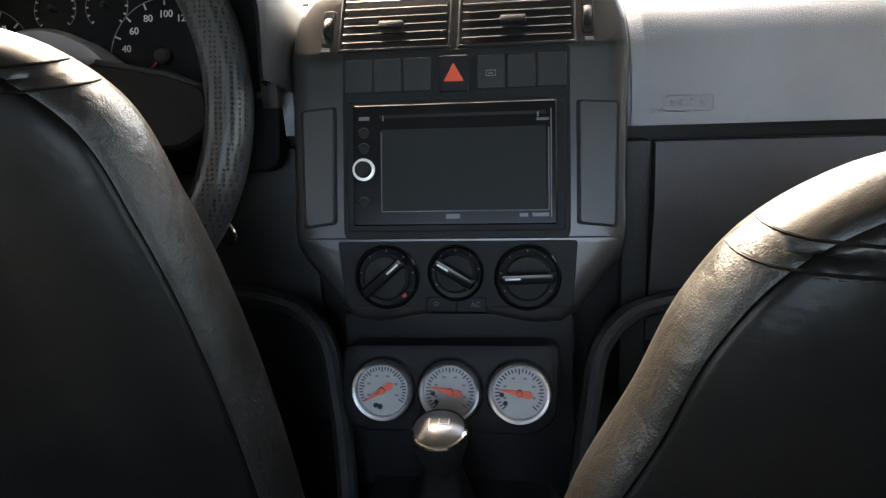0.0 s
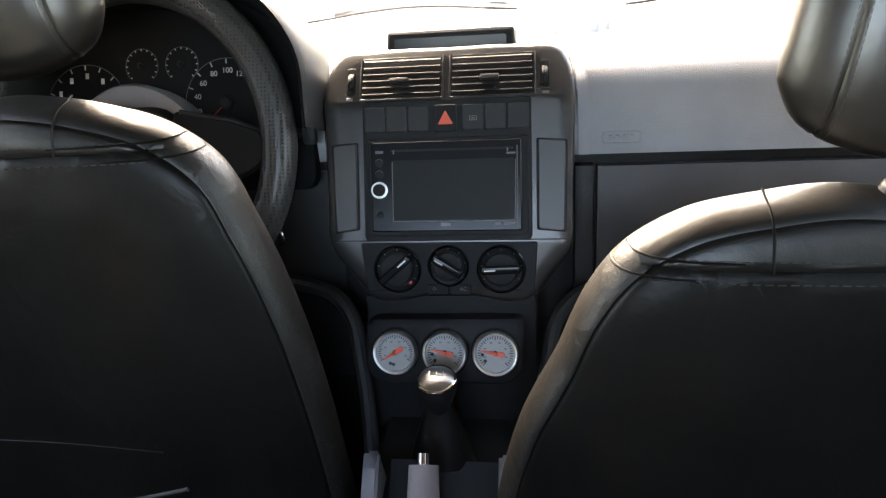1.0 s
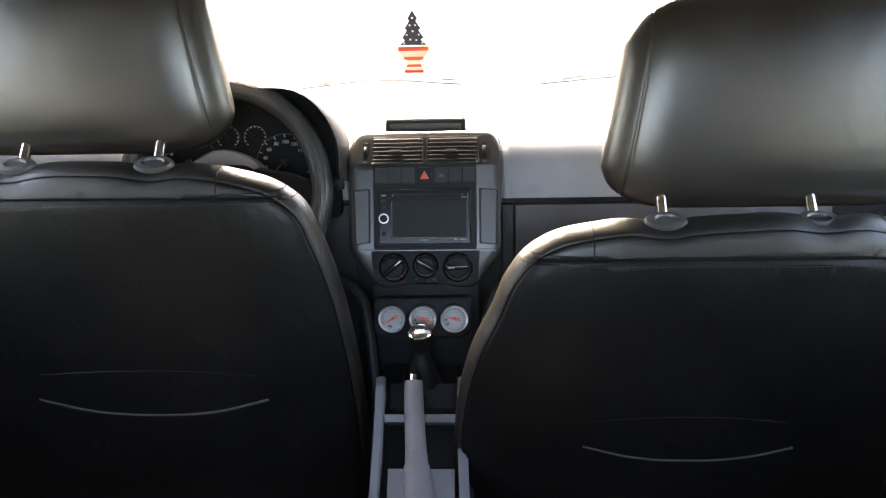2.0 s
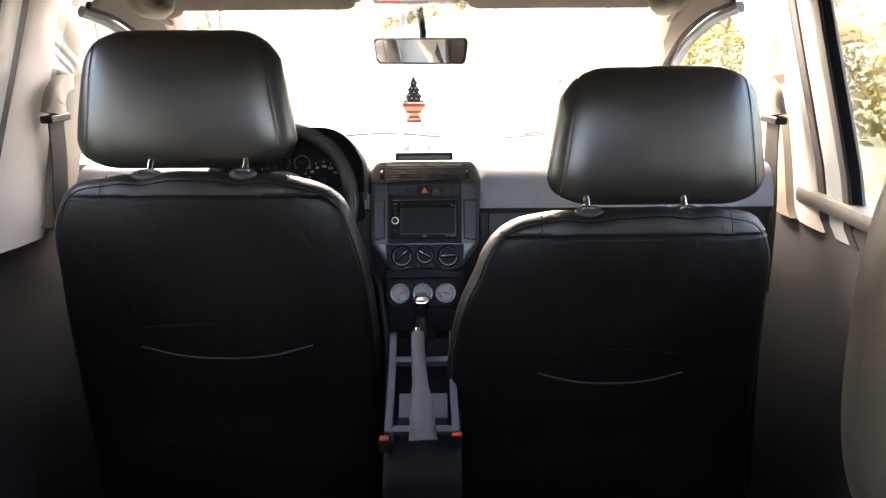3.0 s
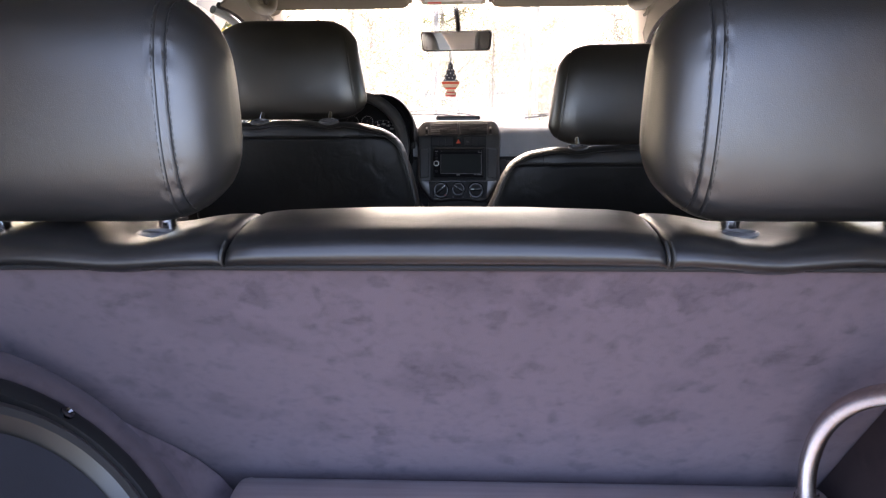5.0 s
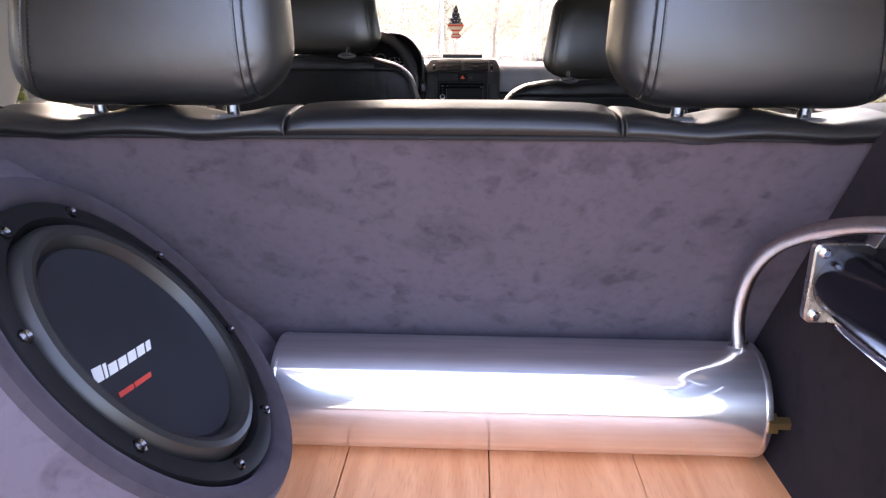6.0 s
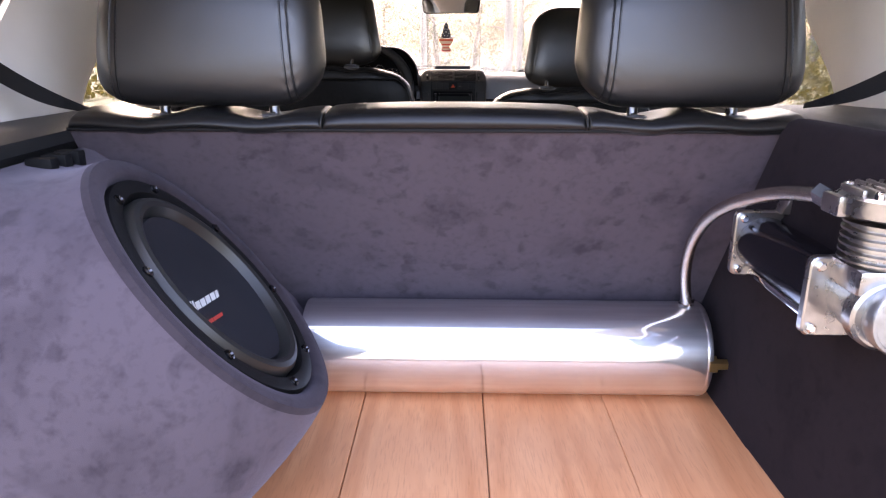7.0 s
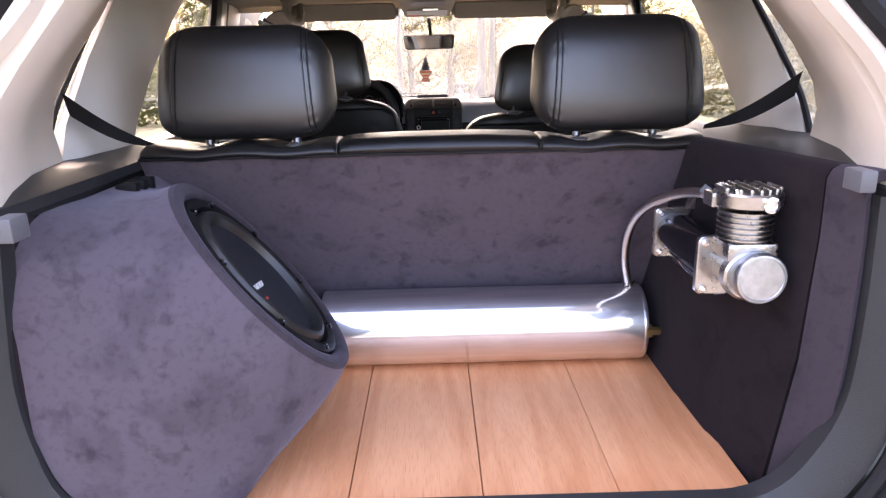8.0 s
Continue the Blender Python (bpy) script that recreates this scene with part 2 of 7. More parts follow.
CHROME = mat("chrome", (0.80, 0.80, 0.80), 0.10, 1.0, vary=0.05)
ALU = mat("polished_aluminium", (0.88, 0.89, 0.92), 0.10, 1.0, vary=0.05, vscale=10, rvary=0.5, grain=0.02, gscale=40, stretch=(6, 1, 1))

TANK = polished_mat("tank_aluminium", (0.90, 0.91, 0.94))
CAST = mat("cast_chrome", (0.46, 0.448, 0.438), 0.28, 1.0, vary=0.15, vscale=40, grain=0.3, gscale=120)
BRAID = mat("braided_steel", (0.66, 0.58, 0.52), 0.24, 1.0, vary=0.12, vscale=160, grain=0.22, gscale=900, kind="voronoi")
BRASS = mat("brass", (0.62, 0.42, 0.18), 0.35, 1.0)
WOOD = wood_mat("orange_veneer", (0.80, 0.375, 0.185), (0.68, 0.278, 0.122))
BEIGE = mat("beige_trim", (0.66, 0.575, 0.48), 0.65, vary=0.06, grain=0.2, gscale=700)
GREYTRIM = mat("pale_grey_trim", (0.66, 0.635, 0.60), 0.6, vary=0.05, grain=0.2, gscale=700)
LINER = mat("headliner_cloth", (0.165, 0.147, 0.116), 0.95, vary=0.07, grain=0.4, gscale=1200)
# darker copies of the beige and grey trim, with front cabin shade in the colour
BEIGE_SHADE = mat("shaded_beige_trim", (0.185, 0.165, 0.126), 0.7, vary=0.06, grain=0.2, gscale=700)
GREYTRIM_SHADE = mat("shaded_grey_trim", (0.42, 0.40, 0.36), 0.6, vary=0.05, grain=0.2, gscale=700)
FRAMEPAINT = mat("grey_green_paint", (0.19, 0.215, 0.222), 0.30, 0.0, vary=0.08)
BODYPAINT = mat("silver_green_paint", (0.34, 0.38, 0.38), 0.28, 0.4, vary=0.05)
RUBBER = mat("black_rubber", (0.010, 0.010, 0.011), 0.6, spec=0.25)
GUIDE = mat("post_guide_grey", (0.050, 0.049, 0.050), 0.35, vary=0.1)
CONSOLE = mat("console_grey", (0.125, 0.127, 0.137), 0.45, vary=0.08, grain=0.2, gscale=800)
CONSOLE_D = mat("console_charcoal", (0.125, 0.129, 0.142), 0.45, vary=0.1, grain=0.2, gscale=800, spec=0.3)
SMOKED = mat("smoked_chrome", (0.22, 0.22, 0.23), 0.30, 1.0, vary=0.1)
DIMPRINT = mat("dim_grey_print", (0.42, 0.42, 0.41), 0.6, vary=0.1)
GRIP = mat("mauve_grey_rubber", (0.105, 0.098, 0.108), 0.6, vary=0.1, grain=0.2, gscale=500)
RUBY = mat("red_button", (0.60, 0.07, 0.05), 0.35)
SILLTRIM = mat("charcoal_trim", (0.0165, 0.0172, 0.018), 0.5, grain=0.35, gscale=800, vary=0.1)
CARPET = mat("dark_carpet", (0.020, 0.021, 0.024), 0.95, grain=0.6, gscale=900)
WEB = mat("belt_webbing", (0.008, 0.0075, 0.008), 0.7, grain=0.4, gscale=1500, spec=0.2)
RED = mat("orange_red_plastic", (0.62, 0.07, 0.025), 0.4, vary=0.05)
REDPRINT = mat("red_print", (0.45, 0.03, 0.02), 0.5)
WHITE = mat("white_print", (0.72, 0.72, 0.70), 0.5, vary=0.03)
DIAL = mat("pale_dial_face", (0.32, 0.32, 0.31), 0.5, vary=0.05)
FOAM = mat("surround_rubber", (0.022, 0.022, 0.021), 0.38, vary=0.15, spec=0.5)
CONE = mat("cone_paper", (0.018, 0.020, 0.025), 0.42, vary=0.15, grain=0.15, gscale=500)
NAVY = mat("navy_print", (0.025, 0.025, 0.04), 0.6)
GREYPLASTIC = mat("mid_grey_plastic", (0.110, 0.110, 0.118), 0.40, vary=0.1, grain=0.2, gscale=800)
GLASS = glass_mat("clear_glass", (0.97, 0.99, 0.98))
MIRROR = mat("mirror_glass", (0.9, 0.9, 0.9), 0.02, 1.0, vary=0.0)
LENS = mat("frosted_lens", (0.34, 0.34, 0.33), 0.3, vary=0.05)


# ---- mesh tools ----
def part(name, bm, material, parent=None, label="", sharp=35):
    me = bpy.data.meshes.new(name)
    bmesh.ops.recalc_face_normals(bm, faces=bm.faces)
    bm.to_mesh(me)
    bm.free()
    me.polygons.foreach_set("use_smooth", [True] * len(me.polygons))
    me.set_sharp_from_angle(angle=radians(sharp))
    me.materials.append(material)
    ob = new(name, me)
    if parent is not None:
        ob.parent = parent
    if label:
        ob["label"] = label
    return ob


# where the front of the cabin sits: dashboard, driver's seat, passenger seat, roof front
DASH_SPACE = pose(0.0075, -0.210, 0.603, -7.94) @ Matrix.Scale(0.659, 4)
DRIVER_SPACE = Matrix.Translation((-0.012, -0.012, 0.566)) @ Matrix.Scale(0.555, 4)
PASSENGER_SPACE = Matrix.Translation((0.006, -0.049, 0.5665)) @ Matrix.Scale(0.55, 4)
ROOF_SPACE = Matrix.Translation((0.008, -0.146, 0.3445)) @ Matrix.Scale(0.735, 4)
SPACE = Matrix()


def thing(name, label, category, m=None, group="", kind=""):
    ob = new(name)
    ob.empty_display_size = 0.05
    ob.matrix_basis = SPACE @ m if m is not None else SPACE
    return tagged(ob, label, category, group, kind)


def BM():
    return bmesh.new()


def box(bm, x0, x1, y0, y1, z0, z1, bevel=0.0, seg=2):
    r = bmesh.ops.create_cube(bm, size=1)
    for v in r["verts"]:
        v.co = ((x0 + x1) / 2 + v.co.x * (x1 - x0), (y0 + y1) / 2 + v.co.y * (y1 - y0), (z0 + z1) / 2 + v.co.z * (z1 - z0))
    if bevel:
        es = list({e for v in r["verts"] for e in v.link_edges})
        bmesh.ops.bevel(bm, geom=es, offset=bevel, segments=seg, affect="EDGES", profile=0.6)
    return bm


def spline(pts, n=6, closed=True):
    """A smooth line through the points."""
    out, k = [], len(pts)
    P = [Vector(p) for p in pts]
    def way(i):
        if closed:
            a, b, c = P[i - 1], P[i % k], P[(i + 1) % k]
        else:
            a, b, c = P[max(i - 1, 0)], P[i], P[min(i + 1, k - 1)]
        u, v = b - a, c - b
        if u.length < 1e-9 or v.length < 1e-9:
            return (c - a).normalized()
        return (u / u.length * v.length + v / v.length * u.length).normalized()
    for i in range(k if closed else k - 1):
        b, c = P[i], P[(i + 1) % k]
        size = (c - b).length
        m0, m1 = way(i) * size, way((i + 1) % k if closed else i + 1) * size
        for j in range(n):
            t = j / n
            out.append(b * (2 * t ** 3 - 3 * t * t + 1) + m0 * (t ** 3 - 2 * t * t + t) + c * (3 * t * t - 2 * t ** 3) + m1 * (t ** 3 - t * t))
    if not closed:
        out.append(P[-1])
    return out


def rounded(pts, r, seg=4):
    """A polygon with its corners rounded."""
    out, k = [], len(pts)
    for i in range(k):
        p, a, c = Vector(pts[i]), Vector(pts[i - 1]), Vector(pts[(i + 1) % k])
        ra = min(r, (a - p).length * 0.45, (c - p).length * 0.45)
        s, e = p + (a - p).normalized() * ra, p + (c - p).normalized() * ra
        for j in range(seg + 1):
            t = j / seg
            out.append(s * (1 - t) ** 2 + p * 2 * t * (1 - t) + e * t * t)
    return out


def rings(bm, loops, cap=True, closed=True):
    """Skin between loops of equal length."""
    vs = [[bm.verts.new(p) for p in lp] for lp in loops]
    n = len(vs[0])
    for a, b in zip(vs, vs[1:]):
        for i in range(n if closed else n - 1):
            j = (i + 1) % n
            bm.faces.new((a[i], a[j], b[j], b[i]))
    if cap:
        bm.faces.new(vs[0])
        bm.faces.new(vs[-1])
    return bm


def pillow(bm, outline, steps):
    """A flat outline (x, z) carried through steps of (inset, y)."""
    xs, zs = [p[0] for p in outline], [p[1] for p in outline]
    cx, cz, hx, hz = (min(xs) + max(xs)) / 2, (min(zs) + max(zs)) / 2, (max(xs) - min(xs)) / 2, (max(zs) - min(zs)) / 2
    return rings(bm, [[(cx + (p[0] - cx) * (1 - i / hx), y, cz + (p[1] - cz) * (1 - i / hz)) for p in outline] for i, y in steps])


def plate(bm, outline, y0, y1, edge=0.002):
    return pillow(bm, outline, [(edge, y0), (0, y0 + edge), (0, y1 - edge), (edge, y1)])


def rect(x0, x1, z0, z1, r=0.0, seg=3):
    p = [(x0, z0), (x1, z0), (x1, z1), (x0, z1)]
    return rounded(p, r, seg) if r else [Vector(q) for q in p]


def lathe(bm, profile, n=32, m=None, cap=True):
    """A profile of (radius, height) turned round z."""
    m = m or Matrix()
    loops = [[m @ Vector((r * math.cos(2 * math.pi * i / n), r * math.sin(2 * math.pi * i / n), h)) for i in range(n)] for r, h in profile]
    return rings(bm, loops, cap)


def tube(bm, pts, radius, n=10, closed=False):
    P = [Vector(p) for p in pts]
    loops, up = [], Vector((0.13, 0.27, 0.95))
    k = len(P)
    for i, p in enumerate(P):
        d = (P[(i + 1) % k] - P[i - 1]) if closed else (P[min(i + 1, k - 1)] - P[max(i - 1, 0)])
        d.normalize()
        a = d.cross(up)
        if a.length < 1e-3:
            a = d.cross(Vector((1, 0, 0)))
        a.normalize()
        b = d.cross(a)
        up = -b if b.dot(up) < 0 else b
        r = radius(i / (k - 1)) if callable(radius) else radius
        loops.append([p + r * (a * math.cos(2 * math.pi * j / n) + b * math.sin(2 * math.pi * j / n)) for j in range(n)])
    if closed:
        loops.append(loops[0])
        rings(bm, loops, cap=False)
        bmesh.ops.remove_doubles(bm, verts=bm.verts, dist=1e-6)
        return bm
    return rings(bm, loops)


def band(bm, pts, width, thick, up=(0, 0, 1)):
    """A flat strip along a line, its width across the given way."""
    P = [Vector(p) for p in pts]
    U = Vector(up).normalized()
    loops = []
    for i, p in enumerate(P):
        d = (P[min(i + 1, len(P) - 1)] - P[max(i - 1, 0)]).normalized()
        w = (U - d * U.dot(d)).normalized() * width / 2
        nrm = d.cross(w).normalized() * thick / 2
        loops.append([p - w - nrm, p + w - nrm, p + w + nrm, p - w + nrm])
    return rings(bm, loops)


def extrude_x(bm, profile, x0, x1):
    """A closed profile (y, z) swept along x."""
    return rings(bm, [[(x, p[0], p[1]) for p in profile] for x in (x0, x1)])


def slab(bm, pts, thick):
    """A flat polygon in space with thickness behind it."""
    P = [Vector(p) for p in pts]
    nrm = (P[1] - P[0]).cross(P[2] - P[0]).normalized() * thick
    return rings(bm, [P, [p + nrm for p in P]])


def lettering(name, text, size, material, parent, m, label=""):
    cu = bpy.data.curves.new(name, "FONT")
    cu.body, cu.size, cu.align_x, cu.align_y, cu.extrude = text, size, "CENTER", "CENTER", 0.0003
    tmp = bpy.data.objects.new(name, cu)
    scene.collection.objects.link(tmp)
    me = bpy.data.meshes.new_from_object(tmp.evaluated_get(bpy.context.evaluated_depsgraph_get()))
    bpy.data.objects.remove(tmp)
    me.materials.clear()
    me.materials.append(material)
    ob = new(name, me)
    ob.parent = parent
    ob.matrix_basis = m
    if label:
        ob["label"] = label
    return ob


# ---- car shell ----
def structure(name, bm, material, label, parent=None):
    return tagged(part(name, bm, material, parent, label), label, kind="" if parent else "structure")


XS, XF = 0.72, 0.735  # half widths of the cabin, rear and front

# cabin floor and load floor underlay
bm = BM()
box(bm, -0.80, 0.80, -0.42, 1.68, 0.14, 0.17)
structure("floor", bm, CARPET, "dark carpet over the car's floor pan")
bm = BM()
box(bm, -0.62, 0.62, -0.44, 0.40, 0.535, 0.556)
structure("floor_load_bay", bm, BLACK, "dark board under the wooden load floor")

# roof lining: a shallow vault
bm = BM()
loops = []
for y, z, hw, drop in ((1.215, 1.432, 0.70, 0.0), (1.25, 1.442, 0.72, 0.01), (1.245, 1.462, 0.74, 0.02), (1.18, 1.474, 0.76, 0.025), (1.07, 1.490, 0.76, 0.03), (0.90, 1.515, 0.76, 0.04), (0.70, 1.54, 0.75, 0.05), (0.40, 1.556, 0.74, 0.055), (0.10, 1.55, 0.74, 0.055), (-0.08, 1.53, 0.74, 0.055), (-0.22, 1.50, 0.74, 0.055)):
    row = [(hw * q, y, z - drop * abs(q) ** 3 - (0.0 if abs(q) < 0.99 or y > 0.8 else 0.03)) for q in [i / 12 - 1 for i in range(25)]]
    loops.append(row)
rings(bm, loops, cap=False, closed=False)
bmesh.ops.solidify(bm, geom=bm.faces[:], thickness=-0.03)
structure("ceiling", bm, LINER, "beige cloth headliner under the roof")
bm = BM()
loops = [[(p[0] * 1.06, p[1] + 0.01, p[2] + 0.05) for p in lp] for lp in loops]
rings(bm, loops, cap=False, closed=False)
bmesh.ops.solidify(bm, geom=bm.faces[:], thickness=-0.01)
structure("roof", bm, BODYPAINT, "silver-green painted steel roof")


def side(s, who):
    """One flank: door cards, pillars, glass. s is -1 or 1."""
    def P(y, z, x=XS):
        return (s * x, y, z)
    # door cards below the belt line
    bm = BM()
    box(bm, *sorted((s * XS, s * (XS + 0.09))), -0.02, 1.34, 0.17, 1.055, 0.012)
    wall = structure("wall_" + who, bm, DOORCARD, "dark lower side trim of the rear cabin")
    bm = BM()
    box(bm, *sorted((s * XF, s * (XF + 0.07))), 1.345, 1.66, 0.17, 1.06, 0.012)
    structure("wall_front_" + who, bm, DASH_LOW, "dark front door card")
    # belt rail
    bm = BM()
    box(bm, *sorted((s * (XS - 0.012), s * (XS + 0.06))), 0.22, 1.12, 1.045, 1.075, 0.01)
    structure("trim_belt_" + who, bm, SILLTRIM, "charcoal window-sill trim of the rear door")
    bm = BM()
    box(bm, *sorted((s * (XF - 0.012), s * (XF + 0.06))), 1.345, 1.64, 1.055, 1.085, 0.01)
    structure("trim_belt_front_" + who, bm, SILLTRIM, "charcoal window-sill trim of the front door")
    # middle pillar: pale flank, beige front part, seals and door frame behind
    def strip(name, a, b, material, label, x0=XS, thick=0.03, bev=0.006):
        """Between a rear line a and a front line b, each of (y, z) from low to high."""
        bm = BM()
        lo = [Vector(P(y, z, x0)) for y, z in a]
        hi = [Vector(P(y, z, x0)) for y, z in b]
        k = len(lo)
        front, back = [], []
        for i in range(k):
            front.append([lo[i] + (hi[i] - lo[i]) * t - Vector((s * bulge, 0, 0)) for t, bulge in ((0, 0), (0.12, bev), (0.5, bev * 1.3), (0.88, bev), (1, 0))])
        vs = [[bm.verts.new(p) for p in row] for row in front]
        for r0, r1 in zip(vs, vs[1:]):
            for i in range(4):
                bm.faces.new((r0[i], r0[i + 1], r1[i + 1], r1[i]))
        bmesh.ops.recalc_face_normals(bm, faces=bm.faces)
        bmesh.ops.solidify(bm, geom=bm.faces[:], thickness=thick * -s)
        return structure(name + "_" + who, bm, material, label)
    zs = (1.01, 1.03, 1.12, 1.22, 1.34, 1.45, 1.50)
    dy = -0.15 if s < 0 else -0.08
    back = [y + (dy if s < 0 else -0.015) for y in (1.03, 1.055, 1.10, 1.165, 1.245, 1.315, 1.345)]
    mid = [y + dy for y in (1.19, 1.21, 1.245, 1.29, 1.36, 1.45, 1.50)]
    frnt = [y + dy for y in (1.28, 1.30, 1.34, 1.42, 1.53, 1.74, 1.90)]
    # centre pillar takes the shaded trim colours, rear and tail pillars the lit ones
    strip("trim_pillar", list(zip(back, zs)), list(zip(mid, zs)), GREYTRIM_SHADE, "pale grey flank of the centre pillar trim")
    strip("trim_pillar_front", list(zip(mid, zs)), list(zip(frnt, zs)), BEIGE_SHADE, "beige centre pillar trim with belt anchorage", bev=0.012)
    # black seal, painted frame, second seal
    for name, d0, d1, material, label, xo in (("trim_seal", -0.028, 0.0, RUBBER, "black rubber door seal", 0.004), ("trim_door_frame", -0.082, -0.028, FRAMEPAINT, "grey-green painted door frame", 0.003),
                                              ("trim_glass_seal", -0.106, -0.082, RUBBER, "black rubber window channel", 0.002)):
        strip(name, [(y + d0 * (1 + 0.3 * (z - 1.03)), z) for y, z in zip(back, zs)], [(y + d1 * (1 + 0.3 * (z - 1.03)), z) for y, z in zip(back, zs)], material, label, XS + xo, 0.03, 0.004)
    # rear pillar and tail pillar
    zc = (1.06, 1.10, 1.15, 1.27, 1.39, 1.44, 1.50)
    cf = [0.235, 0.25, 0.29, 0.43, 0.60, 0.69, 0.80]
    cb = [-0.06, -0.045, -0.015, 0.115, 0.27, 0.335, 0.42]
    strip("trim_rear_pillar", list(zip(cb, zc)), list(zip(cf, zc)), GREYTRIM, "pale grey rear pillar trim", bev=0.014)
    # tail pillar bends inwards to the hatch
    bm = BM()
    rows = []
    for z, yf, yb, xb in ((1.05, -0.045, -0.43, 0.62), (1.12, -0.06, -0.43, 0.618), (1.16, -0.07, -0.43, 0.605), (1.21, -0.045, -0.42, 0.582), (1.28, 0.045, -0.41, 0.533), (1.37, 0.19, -0.40, 0.455), (1.44, 0.29, -0.36, 0.40)):
        rows.append([P(yf, z, XS + 0.01), P(yf - 0.02, z, XS - 0.012), P(yf * 0.55 + yb * 0.45, z, (XS + xb) / 2 + 0.012), P(yb + 0.03, z, xb + 0.006), P(yb, z, xb + 0.012), P(yb - 0.02, z, xb + 0.05)])
    vs = [[bm.verts.new(p) for p in row] for row in rows]
    for r0, r1 in zip(vs, vs[1:]):
        for i in range(len(r0) - 1):
            bm.faces.new((r0[i], r0[i + 1], r1[i + 1], r1[i]))
    bmesh.ops.recalc_face_normals(bm, faces=bm.faces)
    bmesh.ops.solidify(bm, geom=bm.faces[:], thickness=0.02 * -s)
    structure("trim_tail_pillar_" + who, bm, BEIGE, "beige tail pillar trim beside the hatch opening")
    # hatch aperture: painted flange and black seal up the slope
    bm = BM()
    line = spline([P(-0.455, 1.06, 0.668), P(-0.45, 1.16, 0.640), P(-0.445, 1.24, 0.598), P(-0.43, 1.33, 0.520), P(-0.41, 1.42, 0.445)], 6, False)
    band(bm, line, 0.034, 0.02, (s, 0.25, 0))
    structure("trim_hatch_flange_" + who, bm, BEIGE, "beige edge of the tail pillar trim")
    bm = BM()
    tube(bm, [p + Vector((s * 0.030, -0.008, 0.006)) for p in line], 0.021, 10)
    structure("trim_hatch_seal_" + who, bm, RUBBER, "black rubber hatch seal")
    # glass
    for name, pts, label in (("window_rear", [P(0.20, 1.04, XS + 0.045), P(1.02, 1.04, XS + 0.045), P(1.30, 1.47, XS + 0.02), P(0.75, 1.49, XS + 0.02), P(0.55, 1.36, XS + 0.03)], "clear side window of the rear door"),
                             ("window_quarter", [P(-0.12, 1.07, XS + 0.05), P(0.05, 1.07, XS + 0.05), P(0.40, 1.43, XS + 0.04), P(0.12, 1.43, XS + 0.04)], "narrow fixed quarter window")):
        bm = BM()
        slab(bm, pts, 0.004 * s)
        g = structure(name + "_" + who, bm, GLASS, label)
        g.visible_shadow = False
    bm = BM()
    slab(bm, [P(1.20, 1.08, XF + 0.03), P(1.545, 1.08, XF + 0.03), P(1.22, 1.39, 0.62), P(1.11, 1.41, 0.62)], 0.004 * s)
    g = structure("window_front_" + who, bm, GLASS, "clear front door window")
    g.visible_shadow = False
    bm = BM()
    tube(bm, spline([P(y - 0.003, z, XS + 0.008) for y, z in zip(cb, zc)], 5, False), 0.0065, 8)
    structure("trim_quarter_seal_" + who, bm, RUBBER, "thin black seal of the quarter window")
    # front pillar
    bm = BM()
    tube(bm, spline([P(1.618, 1.109, 0.632), P(1.434, 1.2265, 0.544), P(1.265, 1.344, 0.478), P(1.177, 1.403, 0.456)], 5, False), lambda t: 0.025, 10)
    structure("trim_windscreen_pillar_" + who, bm, BEIGE, "beige windscreen pillar trim")
    bm = BM()
    dx = 0.022 if s < 0 else 0.0
    arch = spline([P(1.545, 1.10, 0.640 + dx), P(1.40, 1.21, 0.540 + dx), P(1.25, 1.293, 0.486 + dx), P(1.15, 1.360, 0.490 + dx), P(1.10, 1.388, 0.508 + dx), P(1.06, 1.402, 0.528 + dx)], 6, False)
    bm = BM()
    tube(bm, arch, 0.0065, 8)
    structure("trim_front_door_seal_" + who, bm, RUBBER, "black rubber seal of the front door opening")
    bm = BM()
    tube(bm, [p + Vector((s * 0.016, 0.006, -0.010)) for p in arch], 0.010, 8)
    structure("trim_front_door_frame_" + who, bm, FRAMEPAINT, "grey-green painted front door frame")
    bm = BM()
    rail = [p for p in arch if p.z > 1.30]
    rings(bm, [[Vector((s * 0.455, p.y + 0.01, max(1.375, p.z + 0.015))).lerp(Vector((p.x, p.y, p.z)), k) + Vector((0, 0, 0.02 * math.sin(math.pi * k))) for k in (0.0, 0.25, 0.5, 0.75, 1.0)] for p in rail], cap=False, closed=False)
    rings(bm, [[Vector((s * 0.455, p.y + 0.01, max(1.375, p.z + 0.015))), Vector((s * 0.50, p.y + 0.02, 1.475))] for p in rail], cap=False, closed=False)
    bmesh.ops.recalc_face_normals(bm, faces=bm.faces)
    bmesh.ops.solidify(bm, geom=bm.faces[:], thickness=0.006)
    structure("trim_roof_rail_" + who, bm, LINER, "beige roof rail above the front door opening")
    # shelf ledge beside the load bay
    bm = BM()
    prof = [(0.0, 0.0), (0.0, 0.018), (0.03, 0.028), (0.12, 0.03), (0.19, 0.034), (0.19, -0.03), (0.025, -0.03)]
    if s < 0:
        ends = ((0.27, 0.585, 1.062), (0.05, 0.575, 1.066), (-0.20, 0.575, 1.066), (-0.44, 0.605, 1.058))
    else:
        ends = ((0.27, 0.56, 1.072), (0.05, 0.54, 1.082), (-0.20, 0.565, 1.078), (-0.44, 0.625, 1.062))
    rings(bm, [[(s * (x + a), y, z + b) for a, b in prof] for y, x, z in ends])
    ledge = structure("trim_shelf_ledge_" + who, bm, SILLTRIM, "charcoal plastic shelf ledge beside the load bay")
    bm = BM()
